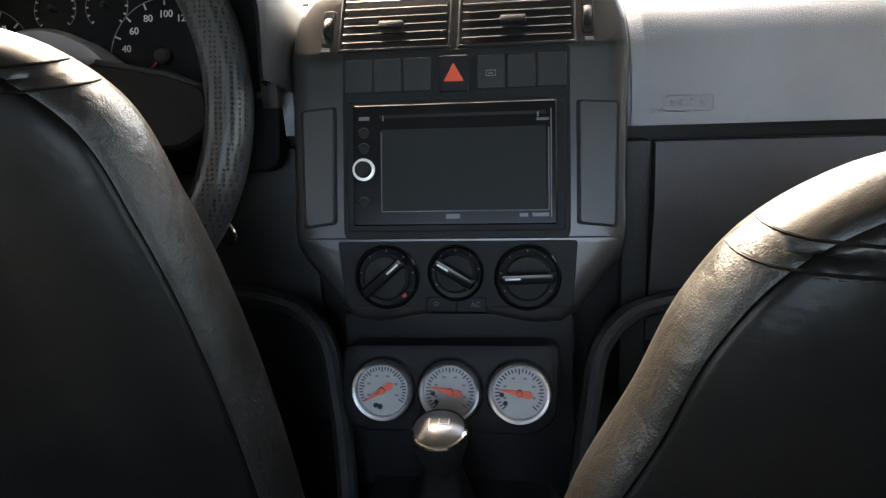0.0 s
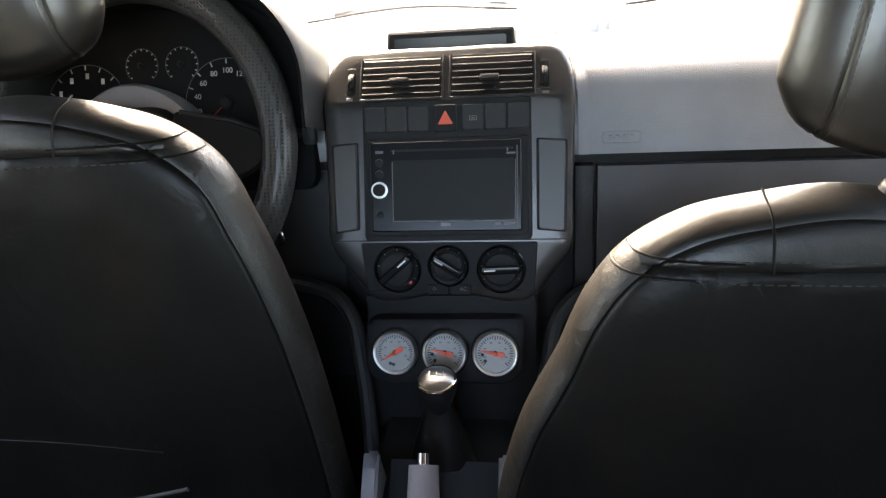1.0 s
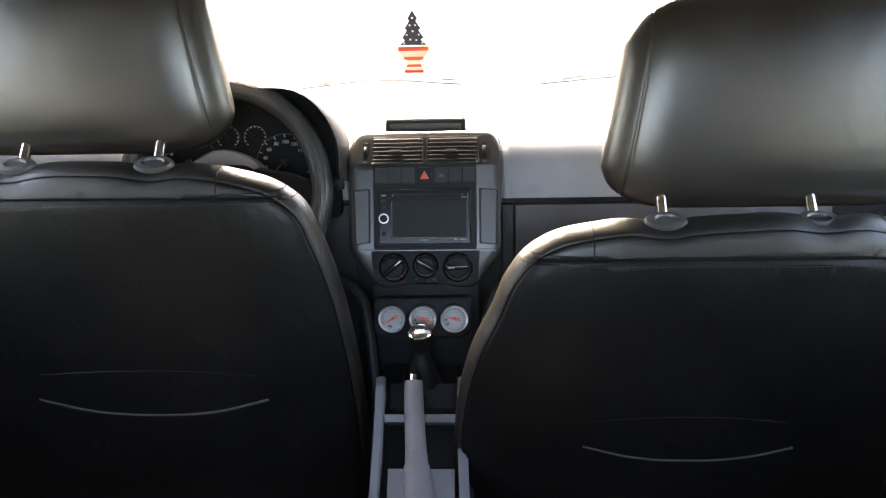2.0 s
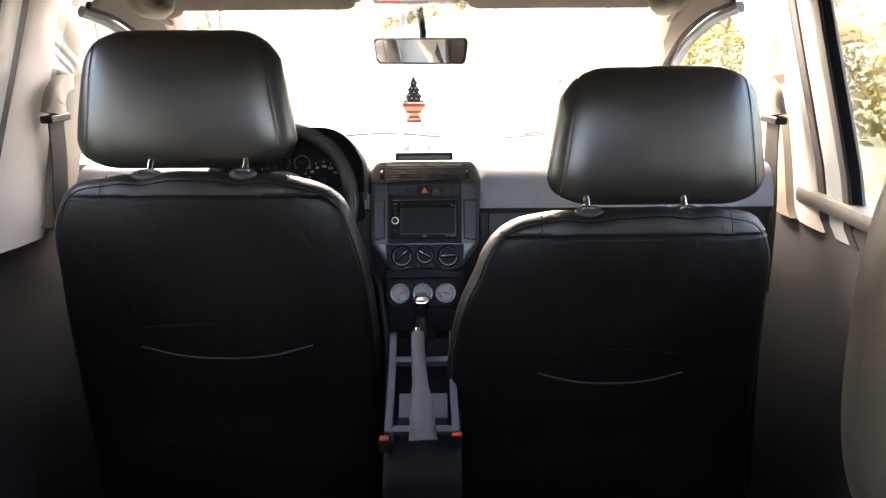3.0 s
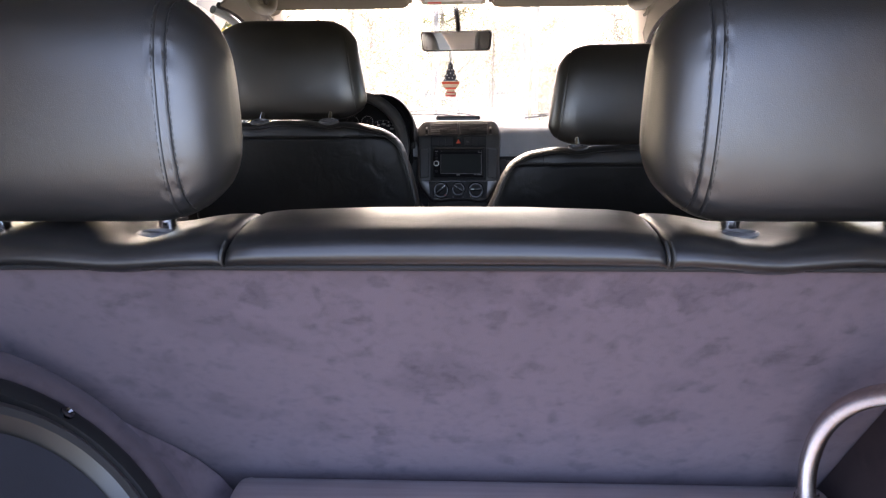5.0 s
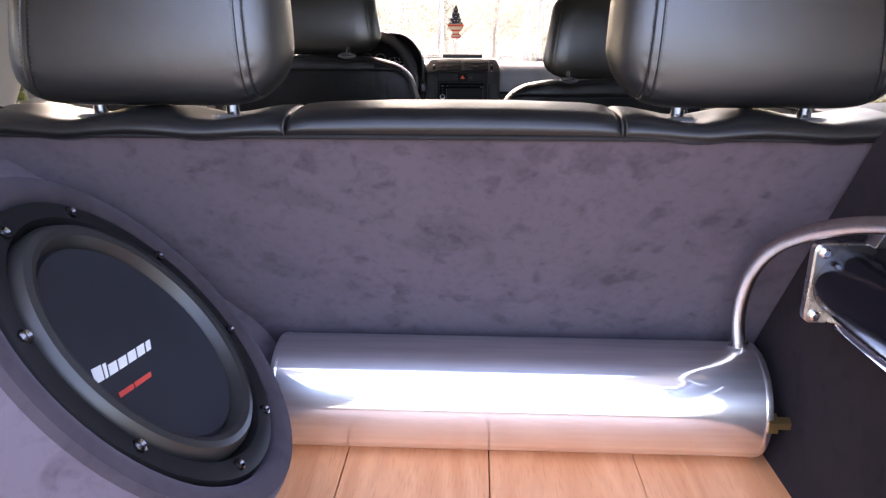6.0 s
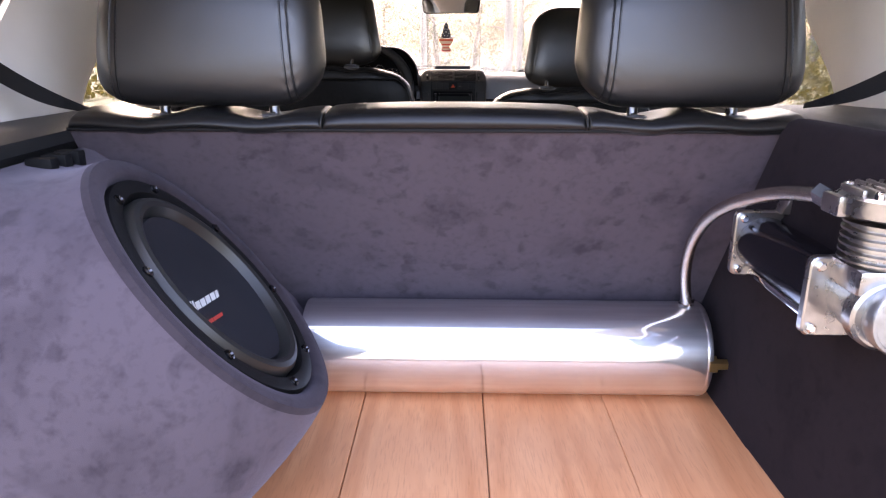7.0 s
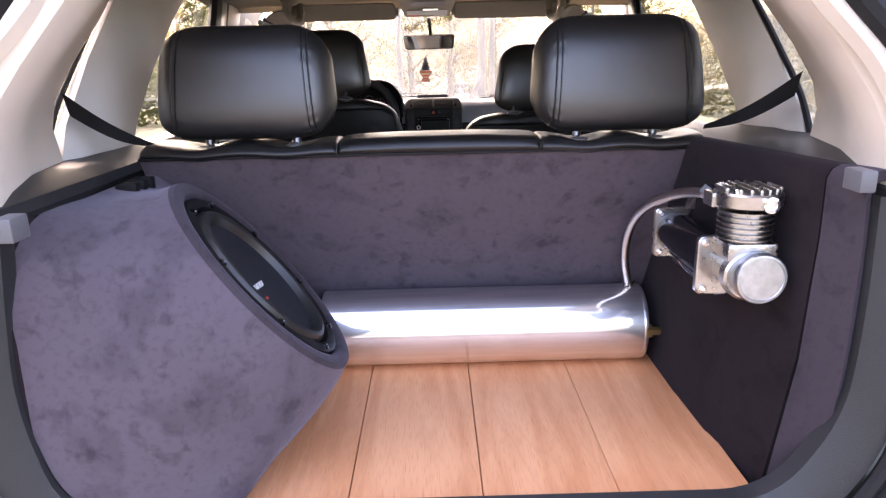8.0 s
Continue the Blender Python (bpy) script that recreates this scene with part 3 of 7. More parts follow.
    box(bm, *(((0.567, 0.590)) if s > 0 else (-0.580, -0.553)), -0.470, -0.428, 1.082 if s > 0 else 1.042, 1.112 if s > 0 else 1.076, 0.004)
    part("bracket", bm, GREYPLASTIC, ledge, "grey plastic shelf bracket")
    if s < 0:
        bm = BM()
        for dy in (0.0, -0.035, -0.07):
            box(bm, -0.568, -0.53, dy - 0.065, dy - 0.045, 1.035, 1.062, 0.004)
        box(bm, -0.56, -0.535, -0.14, -0.04, 1.03, 1.045, 0.004)
        part("pivot", bm, BLACK, ledge, "black shelf pivot clip")
    # closed top of the hollow flank
    bm = BM()
    box(bm, *sorted((s * (XS + 0.06), s * 0.855)), -0.42, 1.34, 0.985, 1.0, 0.004)
    structure("trim_flank_top_" + who, bm, BODYPAINT, "silver-green painted body shoulder under the side windows")
    bm = BM()
    box(bm, *sorted((s * (XF + 0.05), s * 0.855)), 1.34, 1.66, 0.985, 1.0, 0.003)
    structure("trim_flank_top_front_" + who, bm, BODYPAINT, "silver-green painted body shoulder under the front window")
    bm = BM()
    box(bm, *sorted((s * 0.66, s * 0.855)), -0.44, -0.41, 0.25, 1.04, 0.004)
    structure("wall_rear_quarter_" + who, bm, BODYPAINT, "silver-green painted rear quarter beside the hatch")
    # outer body skin below the windows
    bm = BM()
    box(bm, *sorted((s * 0.835, s * 0.855)), -0.40, 1.66, 0.25, 1.04, 0.008)
    structure("wall_outer_" + who, bm, BODYPAINT, "silver-green painted outer flank")
    return wall


side(-1, "left")
side(1, "right")

# bulkhead, windscreen, cowl, bonnet
bm = BM()
slab(bm, [(-0.485, 1.177, 1.429), (0.485, 1.177, 1.429), (0.65, 1.655, 1.068), (-0.65, 1.655, 1.068)], 0.005)
g = structure("window_windscreen", bm, GLASS, "clear raked windscreen")
g.visible_shadow = False
bm = BM()
box(bm, -0.80, 0.80, 1.690, 1.72, 0.17, 1.02, 0.006)
structure("wall_bulkhead", bm, BLACK, "dark bulkhead under the windscreen")
bm = BM()
rings(bm, [[(x, y, z) for x, y, z in ((-0.80, yy, zz - 0.05), (-0.55, yy, zz), (0, yy, zz + 0.015), (0.55, yy, zz), (0.80, yy, zz - 0.05), (0.80, yy, zz - 0.4), (-0.80, yy, zz - 0.4))] for yy, zz in ((1.70, 1.012), (2.15, 0.96), (2.5, 0.84), (2.6, 0.70))])
structure("bonnet", bm, BODYPAINT, "silver-green bonnet ahead of the windscreen")

# hatch frame round the load opening
def open_round(pts, r, seg=6):
    full = rounded(pts, r, seg)
    return [Vector(pts[0])] + full[seg + 1:-(seg + 1)] + [Vector(pts[-1])]


inner = open_round([(-0.578, 1.075), (-0.592, 0.97), (-0.610, 0.80), (-0.570, 0.600), (0.515, 0.600), (0.605, 0.74), (0.613, 0.90), (0.608, 1.075)], 0.09)
outer = open_round([(-0.635, 1.075), (-0.650, 0.97), (-0.672, 0.78), (-0.605, 0.535), (0.548, 0.535), (0.663, 0.70), (0.675, 0.90), (0.662, 1.075)], 0.10)
bm = BM()
i0 = [Vector((p[0], -0.42, p[1])) for p in inner]
i1 = [Vector((p[0] * 1.004, -0.450, p[1] - 0.002)) for p in inner]
mid1 = [Vector(((p[0] + q[0]) / 2, -0.472, (p[1] + q[1]) / 2)) for p, q in zip(inner, outer)]
o1 = [Vector((q[0], -0.478, q[1])) for q in outer]
o2 = [Vector((q[0] * 1.01, -0.44, q[1] - 0.01)) for q in outer]
rings(bm, [i0, i1, mid1, o1, o2], cap=False, closed=False)
structure("trim_hatch_frame", bm, SILLTRIM, "charcoal plastic trim framing the load opening")
bm = BM()
tube(bm, [Vector((q[0] * 1.015, -0.485, q[1] - 0.014)) for q in outer], 0.012, 8)
tube(bm, [Vector((q[0] * 1.045, -0.492, q[1] - 0.036)) for q in outer], 0.018, 8)
structure("trim_hatch_seal_low", bm, RUBBER, "black rubber seal round the load opening")
bm = BM()
o3 = [Vector((q[0] * 1.05, -0.47, (q[1] - 1.0) * 1.10 + 0.99)) for q in outer]
o4 = [Vector((q[0] * 1.09, -0.52, (q[1] - 1.0) * 1.20 + 0.98)) for q in outer]
o5 = [Vector((q[0] * 1.16, -0.55, (q[1] - 1.0) * 1.45 + 0.96)) for q in outer]
rings(bm, [o3, o4, o5], cap=False, closed=False)
bmesh.ops.solidify(bm, geom=bm.faces[:], thickness=0.006)
structure("tail_panel", bm, BODYPAINT, "silver-green painted tail panel under the hatch")

# rear seat back: suede-covered board towards the load bay
bm = BM()
slab(bm, [(-0.575, -0.003, 1.088), (0.545, -0.003, 1.088), (0.545, 0.315, 0.560), (-0.575, 0.315, 0.560)], 0.014)
structure("wall_suede_board", bm, SUEDE, "violet-grey suede board on the rear seat back")
bm = BM()
tube(bm, [(-0.575, -0.005, 1.086), (0.545, -0.005, 1.086)], 0.003, 8)
structure("trim_suede_edge", bm, RUBBER, "dark piped edge above the suede board")

# right side of the load bay
bm = BM()
loops = []
for z, xs in ((0.556, (0.517, 0.516, 0.520, 0.545, 0.594)), (0.80, (0.517, 0.517, 0.535, 0.580, 0.614)), (1.0, (0.519, 0.522, 0.550, 0.590, 0.618)), (1.083, (0.520, 0.528, 0.556, 0.590, 0.613))):
    yb = 0.315 - (z - 0.556) * 0.613
    loops.append([(x, y, z) for x, y in zip(xs, (yb, -0.05, -0.20, -0.372, -0.430))])
top = loops[-1]
for dx, z in ((0.003, 1.0875), (0.009, 1.090), (0.022, 1.090)):
    loops.append([(x + dx, y, z) for x, y, _ in top])
# panel gets the shaded suede tint, the fold facing the hatch a lighter one
for nm, label, material, i0, i1 in (("wall_load_bay_right", "suede side panel of the load bay, coloured as in shade", SUEDE_SHADE, 0, 4), ("wall_load_bay_fold", "violet-grey suede fold at the rear edge of the side panel", SUEDE_HALF, 3, 5)):
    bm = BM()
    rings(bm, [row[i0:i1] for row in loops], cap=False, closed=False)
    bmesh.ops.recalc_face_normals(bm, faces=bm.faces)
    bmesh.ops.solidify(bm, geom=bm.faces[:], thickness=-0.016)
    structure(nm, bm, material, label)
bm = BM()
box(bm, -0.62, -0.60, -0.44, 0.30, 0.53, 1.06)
structure("wall_load_bay_left", bm, SUEDE_SHADE, "dark suede side behind the loudspeaker box")

# wooden load floor in four boards
flr = tagged(new("wood_floor"), "orange-brown veneered boards covering the load floor", "floor", kind="structure")
xe = (-0.56, -0.149, 0.0725, 0.296, 0.516)
for i in range(4):
    bm = BM()
    box(bm, xe[i] + 0.0006, xe[i + 1] - (0.0012 if i != 2 else 0.0002), -0.425, 0.318, 0.557, 0.575, 0.0012, 1)
    part("board", bm, WOOD, flr)


# ---- things in the load bay ----
def air_tank():
    t = thing("air_tank", "polished aluminium air tank lying on the wooden floor", "air tank", pose(0.109, 0.139, 0.6632) @ Matrix.Diagonal((0.99, 1.03, 1.03, 1)))
    axis = pose(0, 0, 0, 0, 90, 0)
    bm = BM()
    lathe(bm, [(0.083, -0.362), (0.085, -0.3595), (0.085, -0.358), (0.085, -0.2), (0.085, 0.2), (0.085, 0.358), (0.085, 0.3595), (0.083, 0.362)], 64, axis)
    part("shell", bm, TANK, t, sharp=15)
    for sx in (-1, 1):
        bm = BM()
        lathe(bm, [(0.0850, 0.359), (0.0858, 0.363), (0.0845, 0.369), (0.078, 0.371), (0.074, 0.364), (0.03, 0.366)], 64, pose(0, 0, 0, 0, 90 * sx, 0))
        part("end_cap", bm, TANK, t, "welded aluminium end cap")
    bm = BM()
    lathe(bm, [(0.016, 0.362), (0.016, 0.376), (0.010, 0.377), (0.010, 0.398), (0.012, 0.399), (0.012, 0.404)], 6, pose(0, -0.074, 0.004, 0, 90, 0))
    part("drain_fitting", bm, BRASS, t, "small brass drain fitting")
    bm = BM()
    lathe(bm, [(0.014, 0.076), (0.014, 0.088), (0.009, 0.089), (0.009, 0.098)], 6, pose(0.338, 0, 0))
    part("hose_port", bm, CHROME, t, "chrome hose port")
    return t


air_tank()


def air_hose():
    bm = BM()
    pts = spline([(0.446, 0.139, 0.750), (0.427, 0.110, 0.822), (0.421, 0.078, 0.886), (0.424, 0.03, 0.941), (0.436, -0.04, 0.985), (0.461, -0.12, 1.017), (0.471, -0.22, 1.036)], 10, False)
    tube(bm, pts, 0.0101, 14)
    h = tagged(part("air_hose", bm, BRAID), "braided steel hose from tank to compressor", "hose")
    bm = BM()
    tube(bm, [pts[-1] + Vector((0, 0.012, 0.001)), pts[-1] + Vector((0.002, -0.030, -0.004))], 0.0145, 6)
    part("end_fitting", bm, CHROME, h, "chrome hex hose fitting")
    bm = BM()
    tube(bm, [pts[0] + Vector((0, 0, 0.014)), pts[0] + Vector((0, 0, -0.004))], 0.013, 6)
    part("end_fitting", bm, CHROME, h, "chrome hex hose fitting")


air_hose()


def compressor():
    t = thing("air_compressor", "chromed air compressor bolted to the side panel", "compressor", pose(0.482, 0, 0.925))
    yx = pose(0, 0, 0, 90, 0, 0)  # turns z to -y
    bm = BM()
    lathe(bm, [(0.036, 0.04), (0.041, 0.043), (0.041, 0.262), (0.037, 0.266)], 40, yx)
    part("motor", bm, mat("black_chrome", (0.035, 0.033, 0.042), 0.16, 0.85, vary=0.15), t, "black chromed motor barrel")
    for y in (-0.045, -0.268):
        bm = BM()
        plate(bm, rounded([(-0.045, -0.050), (0.045, -0.050), (0.045, 0.050), (-0.045, 0.050)], 0.012, 4), y - 0.007, y + 0.007, 0.002)
        p = part("end_plate", bm, CAST, t, "square chrome end plate")
        for sx in (-1, 1):
            for sz in (-1, 1):
                bm = BM()
                lathe(bm, [(0.006, 0), (0.006, 0.004), (0.004, 0.006)], 10, pose(0.034 * sx, y - 0.007, 0.039 * sz, 90, 0, 0))
                part("bolt", bm, CHROME, p)
        bm = BM()
        plate(bm, rounded([(0.012, 0.048), (0.050, 0.048), (0.050, 0.068), (0.040, 0.078), (0.026, 0.078)], 0.004, 2), y - 0.02, y + 0.006, 0.002)
        part("mount_ear", bm, CAST, p, "chrome mounting ear")
    bm = BM()
    box(bm, -0.008, 0.046, -0.262, -0.05, -0.056, -0.046, 0.003)
    part("base_rail", bm, ALU, t, "bright base rail")
    # crank case and cylinder
    bm = BM()
    lathe(bm, [(0.030, 0.27), (0.034, 0.274), (0.034, 0.315), (0.040, 0.318), (0.040, 0.335), (0.036, 0.338)], 40, pose(0.014, 0, 0.0, 90, 0, 0))
    part("crank_case", bm, CAST, t)
    bm = BM()
    box(bm, -0.022, 0.058, -0.335, -0.262, 0.022, 0.052, 0.006)
    part("cylinder_base", bm, CAST, t)
    bm = BM()
    prof = [(0.033, 0.050)]
    for i in range(6):
        z = 0.054 + i * 0.0085
        prof += [(0.035, z), (0.043, z + 0.001), (0.043, z + 0.0035), (0.035, z + 0.0045)]
    lathe(bm, prof, 40, pose(0.018, -0.296, 0))
    part("cylinder", bm, CAST, t, "chrome finned cylinder")
    bm = BM()
    lathe(bm, [(0.046, 0.106), (0.052, 0.109), (0.053, 0.128), (0.050, 0.131), (0.030, 0.133)], 40, pose(0.018, -0.296, 0))
    head = part("head", bm, CAST, t, "chrome ribbed cylinder head")
    for i in range(7):
        a = -0.042 + i * 0.014
        half = math.sqrt(max(0.048 ** 2 - a * a, 0.0001))
        bm = BM()
        box(bm, 0.018 + a - 0.0032, 0.018 + a + 0.0032, -0.296 - half, -0.296 + half, 0.126, 0.139, 0.003)
        part("rib", bm, CAST, head)
    bm = BM()
    lathe(bm, [(0.0125, 0.0), (0.0125, 0.012), (0.008, 0.013), (0.007, 0.006), (0.002, 0.006)], 20, pose(0.030, -0.342, 0.117, 90, 0, 0))
    part("port", bm, CHROME, head, "round threaded port")
    bm = BM()
    box(bm, -0.040, -0.020, -0.30, -0.262, 0.104, 0.128, 0.004)
    part("outlet_boss", bm, CAST, head)
    for sx, sy in ((-1, -1), (1, -1), (-1, 1), (1, 1)):
        bm = BM()
        lathe(bm, [(0.006, 0.128), (0.006, 0.137), (0.004, 0.139)], 8, pose(0.018 + sx * 0.031, -0.296 + sy * 0.031, 0))
        part("head_bolt", bm, CHROME, head)
    bm = BM()
    lathe(bm, [(0.030, 0.335), (0.039, 0.338), (0.0405, 0.345), (0.0405, 0.357), (0.0385, 0.360), (0.035, 0.3605), (0.034, 0.359), (0.010, 0.3595)], 48, pose(0.024, 0, 0.002, 90, 0, 0))
    part("air_filter", bm, mat("brushed_cap", (0.44, 0.47, 0.50), 0.38, 1.0, vary=0.15, vscale=60, grain=0.15, gscale=150), t, "round brushed metal filter cap")
    return t


compressor()

# loudspeaker box: a moulded suede form that carries the subwoofer
SC = Vector((-0.316, -0.151, 0.886))
SN = Vector((0.761, 0.151, 0.631)).normalized()
SA = Vector((-0.195, 0.981, 0.0)).normalized()
SA = (SA - SN * SA.dot(SN)).normalized()
SB = SN.cross(SA)


def on_speaker(r, a, h):
    return SC + r * (math.cos(a) * SA + math.sin(a) * SB) + h * SN


def speaker_box():
    base = [(-0.555, 0.02, 1.052), (-0.565, -0.06, 1.056), (-0.585, -0.20, 1.052), (-0.605, -0.36, 1.040), (-0.612, -0.435, 0.98), (-0.612, -0.440, 0.86), (-0.600, -0.440, 0.74), (-0.555, -0.440, 0.625), (-0.46, -0.435, 0.575),
            (-0.345, -0.42, 0.572), (-0.312, -0.30, 0.572), (-0.285, -0.15, 0.572), (-0.258, -0.02, 0.572), (-0.245, 0.08, 0.572), (-0.25, 0.20, 0.62), (-0.28, 0.19, 0.72), (-0.38, 0.13, 0.85), (-0.47, 0.05, 0.97)]
    base = spline(base, 5)
    ang = []
    for p in base:
        d = p - SC
        ang.append(math.atan2(d.dot(SB), d.dot(SA)))
    n = 72
    order = sorted(range(len(base)), key=lambda i: ang[i])
    A = [ang[i] for i in order]
    Bp = [base[i] for i in order]
    A = [A[-1] - 2 * math.pi] + A + [A[0] + 2 * math.pi]
    Bp = [Bp[-1]] + Bp + [Bp[0]]

    def at(a):
        for i in range(len(A) - 1):
            if A[i] <= a <= A[i + 1]:
                t = (a - A[i]) / max(A[i + 1] - A[i], 1e-6)
                return Bp[i].lerp(Bp[i + 1], t)
        return Bp[0]
    bm = BM()
    angs = [-math.pi + 2 * math.pi * (k + 0.5) / n for k in range(n)]
    loops = [[on_speaker(0.186, a, -0.05) for a in angs], [on_speaker(0.1925, a, 0.006) for a in angs], [on_speaker(0.198, a, 0.012) for a in angs], [on_speaker(0.209, a, 0.0135) for a in angs], [on_speaker(0.220, a, 0.012) for a in angs], [on_speaker(0.2245, a, 0.004) for a in angs]]
    for t in (0.08, 0.18, 0.30, 0.45, 0.6, 0.75, 0.88, 0.96, 1.0):
        lp = []
        for a in angs:
            s0, s1 = on_speaker(0.2245, a, 0.004), at(a)
            c = on_speaker(0.2245 + 0.35 * max((s1 - s0).length - 0.02, 0.0) * 0.5, a, -0.02 - 0.25 * (s1 - s0).length)
            # quadratic blend that leaves the lip steeply
            lp.append(s0 * (1 - t) ** 2 + c * 2 * t * (1 - t) + s1 * t * t)
        loops.append(lp)
    t = thing("speaker_box", "moulded suede-covered loudspeaker box in the load bay corner", "speaker box")
    rings(bm, loops[5:], cap=False)
    part("body", bm, SUEDE, t, "violet-grey suede-covered moulding", sharp=80)
    # the lip's shade comes from its darker suede colour
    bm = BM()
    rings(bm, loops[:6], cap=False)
    part("lip", bm, SUEDE_HALF, t, "suede ring round the loudspeaker, coloured as in shade", sharp=50)
    return t


speaker_box()


DARKBOLT = mat("dark_chrome", (0.13, 0.13, 0.135), 0.22, 1.0)


def subwoofer():
    m = Matrix((SA, SB, SN)).transposed().to_4x4()
    m.translation = SC
    t = thing("subwoofer", "round black subwoofer set into the suede box", "loudspeaker", m)
    bm = BM()
    lathe(bm, [(0.188, -0.045), (0.190, 0.000), (0.187, 0.008), (0.178, 0.010), (0.166, 0.008), (0.163, 0.002), (0.160, -0.010)], 64, None, False)
    fr = part("frame", bm, BLACK, t, "black pressed frame ring")
    bm = BM()
    lathe(bm, [(0.160, -0.010), (0.158, 0.004), (0.152, 0.012), (0.145, 0.014), (0.138, 0.011), (0.134, 0.001), (0.132, -0.006)], 64, None, False)
    part("surround", bm, FOAM, t, "rolled rubber surround")
    bm = BM()
    lathe(bm, [(0.1325, -0.006), (0.128, -0.001), (0.09, -0.010), (0.05, -0.014), (0.0005, -0.015)], 64, None, False)
    cone = part("cone", bm, CONE, t, "smooth dark cone")
    for i in range(8):
        a = 2 * math.pi * i / 8 + 0.25
        bm = BM()
        lathe(bm, [(0.0075, 0.004), (0.0075, 0.011), (0.0045, 0.013), (0.002, 0.010)], 8, pose(0.175 * math.cos(a), 0.175 * math.sin(a), 0.001))
        part("bolt", bm, DARKBOLT, fr, "dark chrome socket bolt")
    # plain bars in place of the maker's name and series
    def on_cone(p):
        r = p.length
        for (r0, h0), (r1, h1) in zip(((0.0, -0.015), (0.05, -0.014), (0.09, -0.010)), ((0.05, -0.014), (0.09, -0.010), (0.128, -0.001))):
            if r <= r1:
                return h0 + (h1 - h0) * (r - r0) / (r1 - r0)
        return -0.001

    def print_bar(a, along, across, u0, u1, v0, v1, material):
        bm = BM()
        loops = []
        for i in range(4):
            u = u0 + (u1 - u0) * i / 3
            lo, hi = a + along * u + across * v0, a + along * u + across * v1
            loops.append([(lo.x, lo.y, on_cone(lo) + 0.0004), (hi.x, hi.y, on_cone(hi) + 0.0004), (hi.x, hi.y, on_cone(hi) + 0.0011), (lo.x, lo.y, on_cone(lo) + 0.0011)])
        rings(bm, loops)
        part("bar", bm, material, cone, "printed bar")
    a, along, across = Vector((-0.120, 0.015)), Vector((0.138, -0.032)), Vector((0.0195, 0.0105))
    for u0, u1, v1 in ((0.0, 0.17, 1.0), (0.20, 0.25, 0.95), (0.28, 0.42, 0.72), (0.45, 0.58, 0.70), (0.61, 0.74, 0.72), (0.77, 0.89, 0.72), (0.92, 1.0, 0.70)):
        print_bar(a, along, across, u0, u1, 0.0, v1, WHITE)
    a, along, across = Vector((-0.107, -0.012)), Vector((0.080, -0.020)), Vector((0.007, 0.0035))
    print_bar(a, along, across, 0.0, 0.46, 0, 1, RUBY)
    print_bar(a, along, across, 0.5, 1.0, 0, 1, RUBY)


subwoofer()


# ---- seats ----
def profile_super(cy, cz, hy, hz, e=3.0, n=28):
    out = []
    for i in range(n):
        a = 2 * math.pi * i / n
        c, s = math.cos(a), math.sin(a)
        out.append((cy + hy * math.copysign(abs(c) ** (2 / e), c), cz + hz * math.copysign(abs(s) ** (2 / e), s)))
    return out


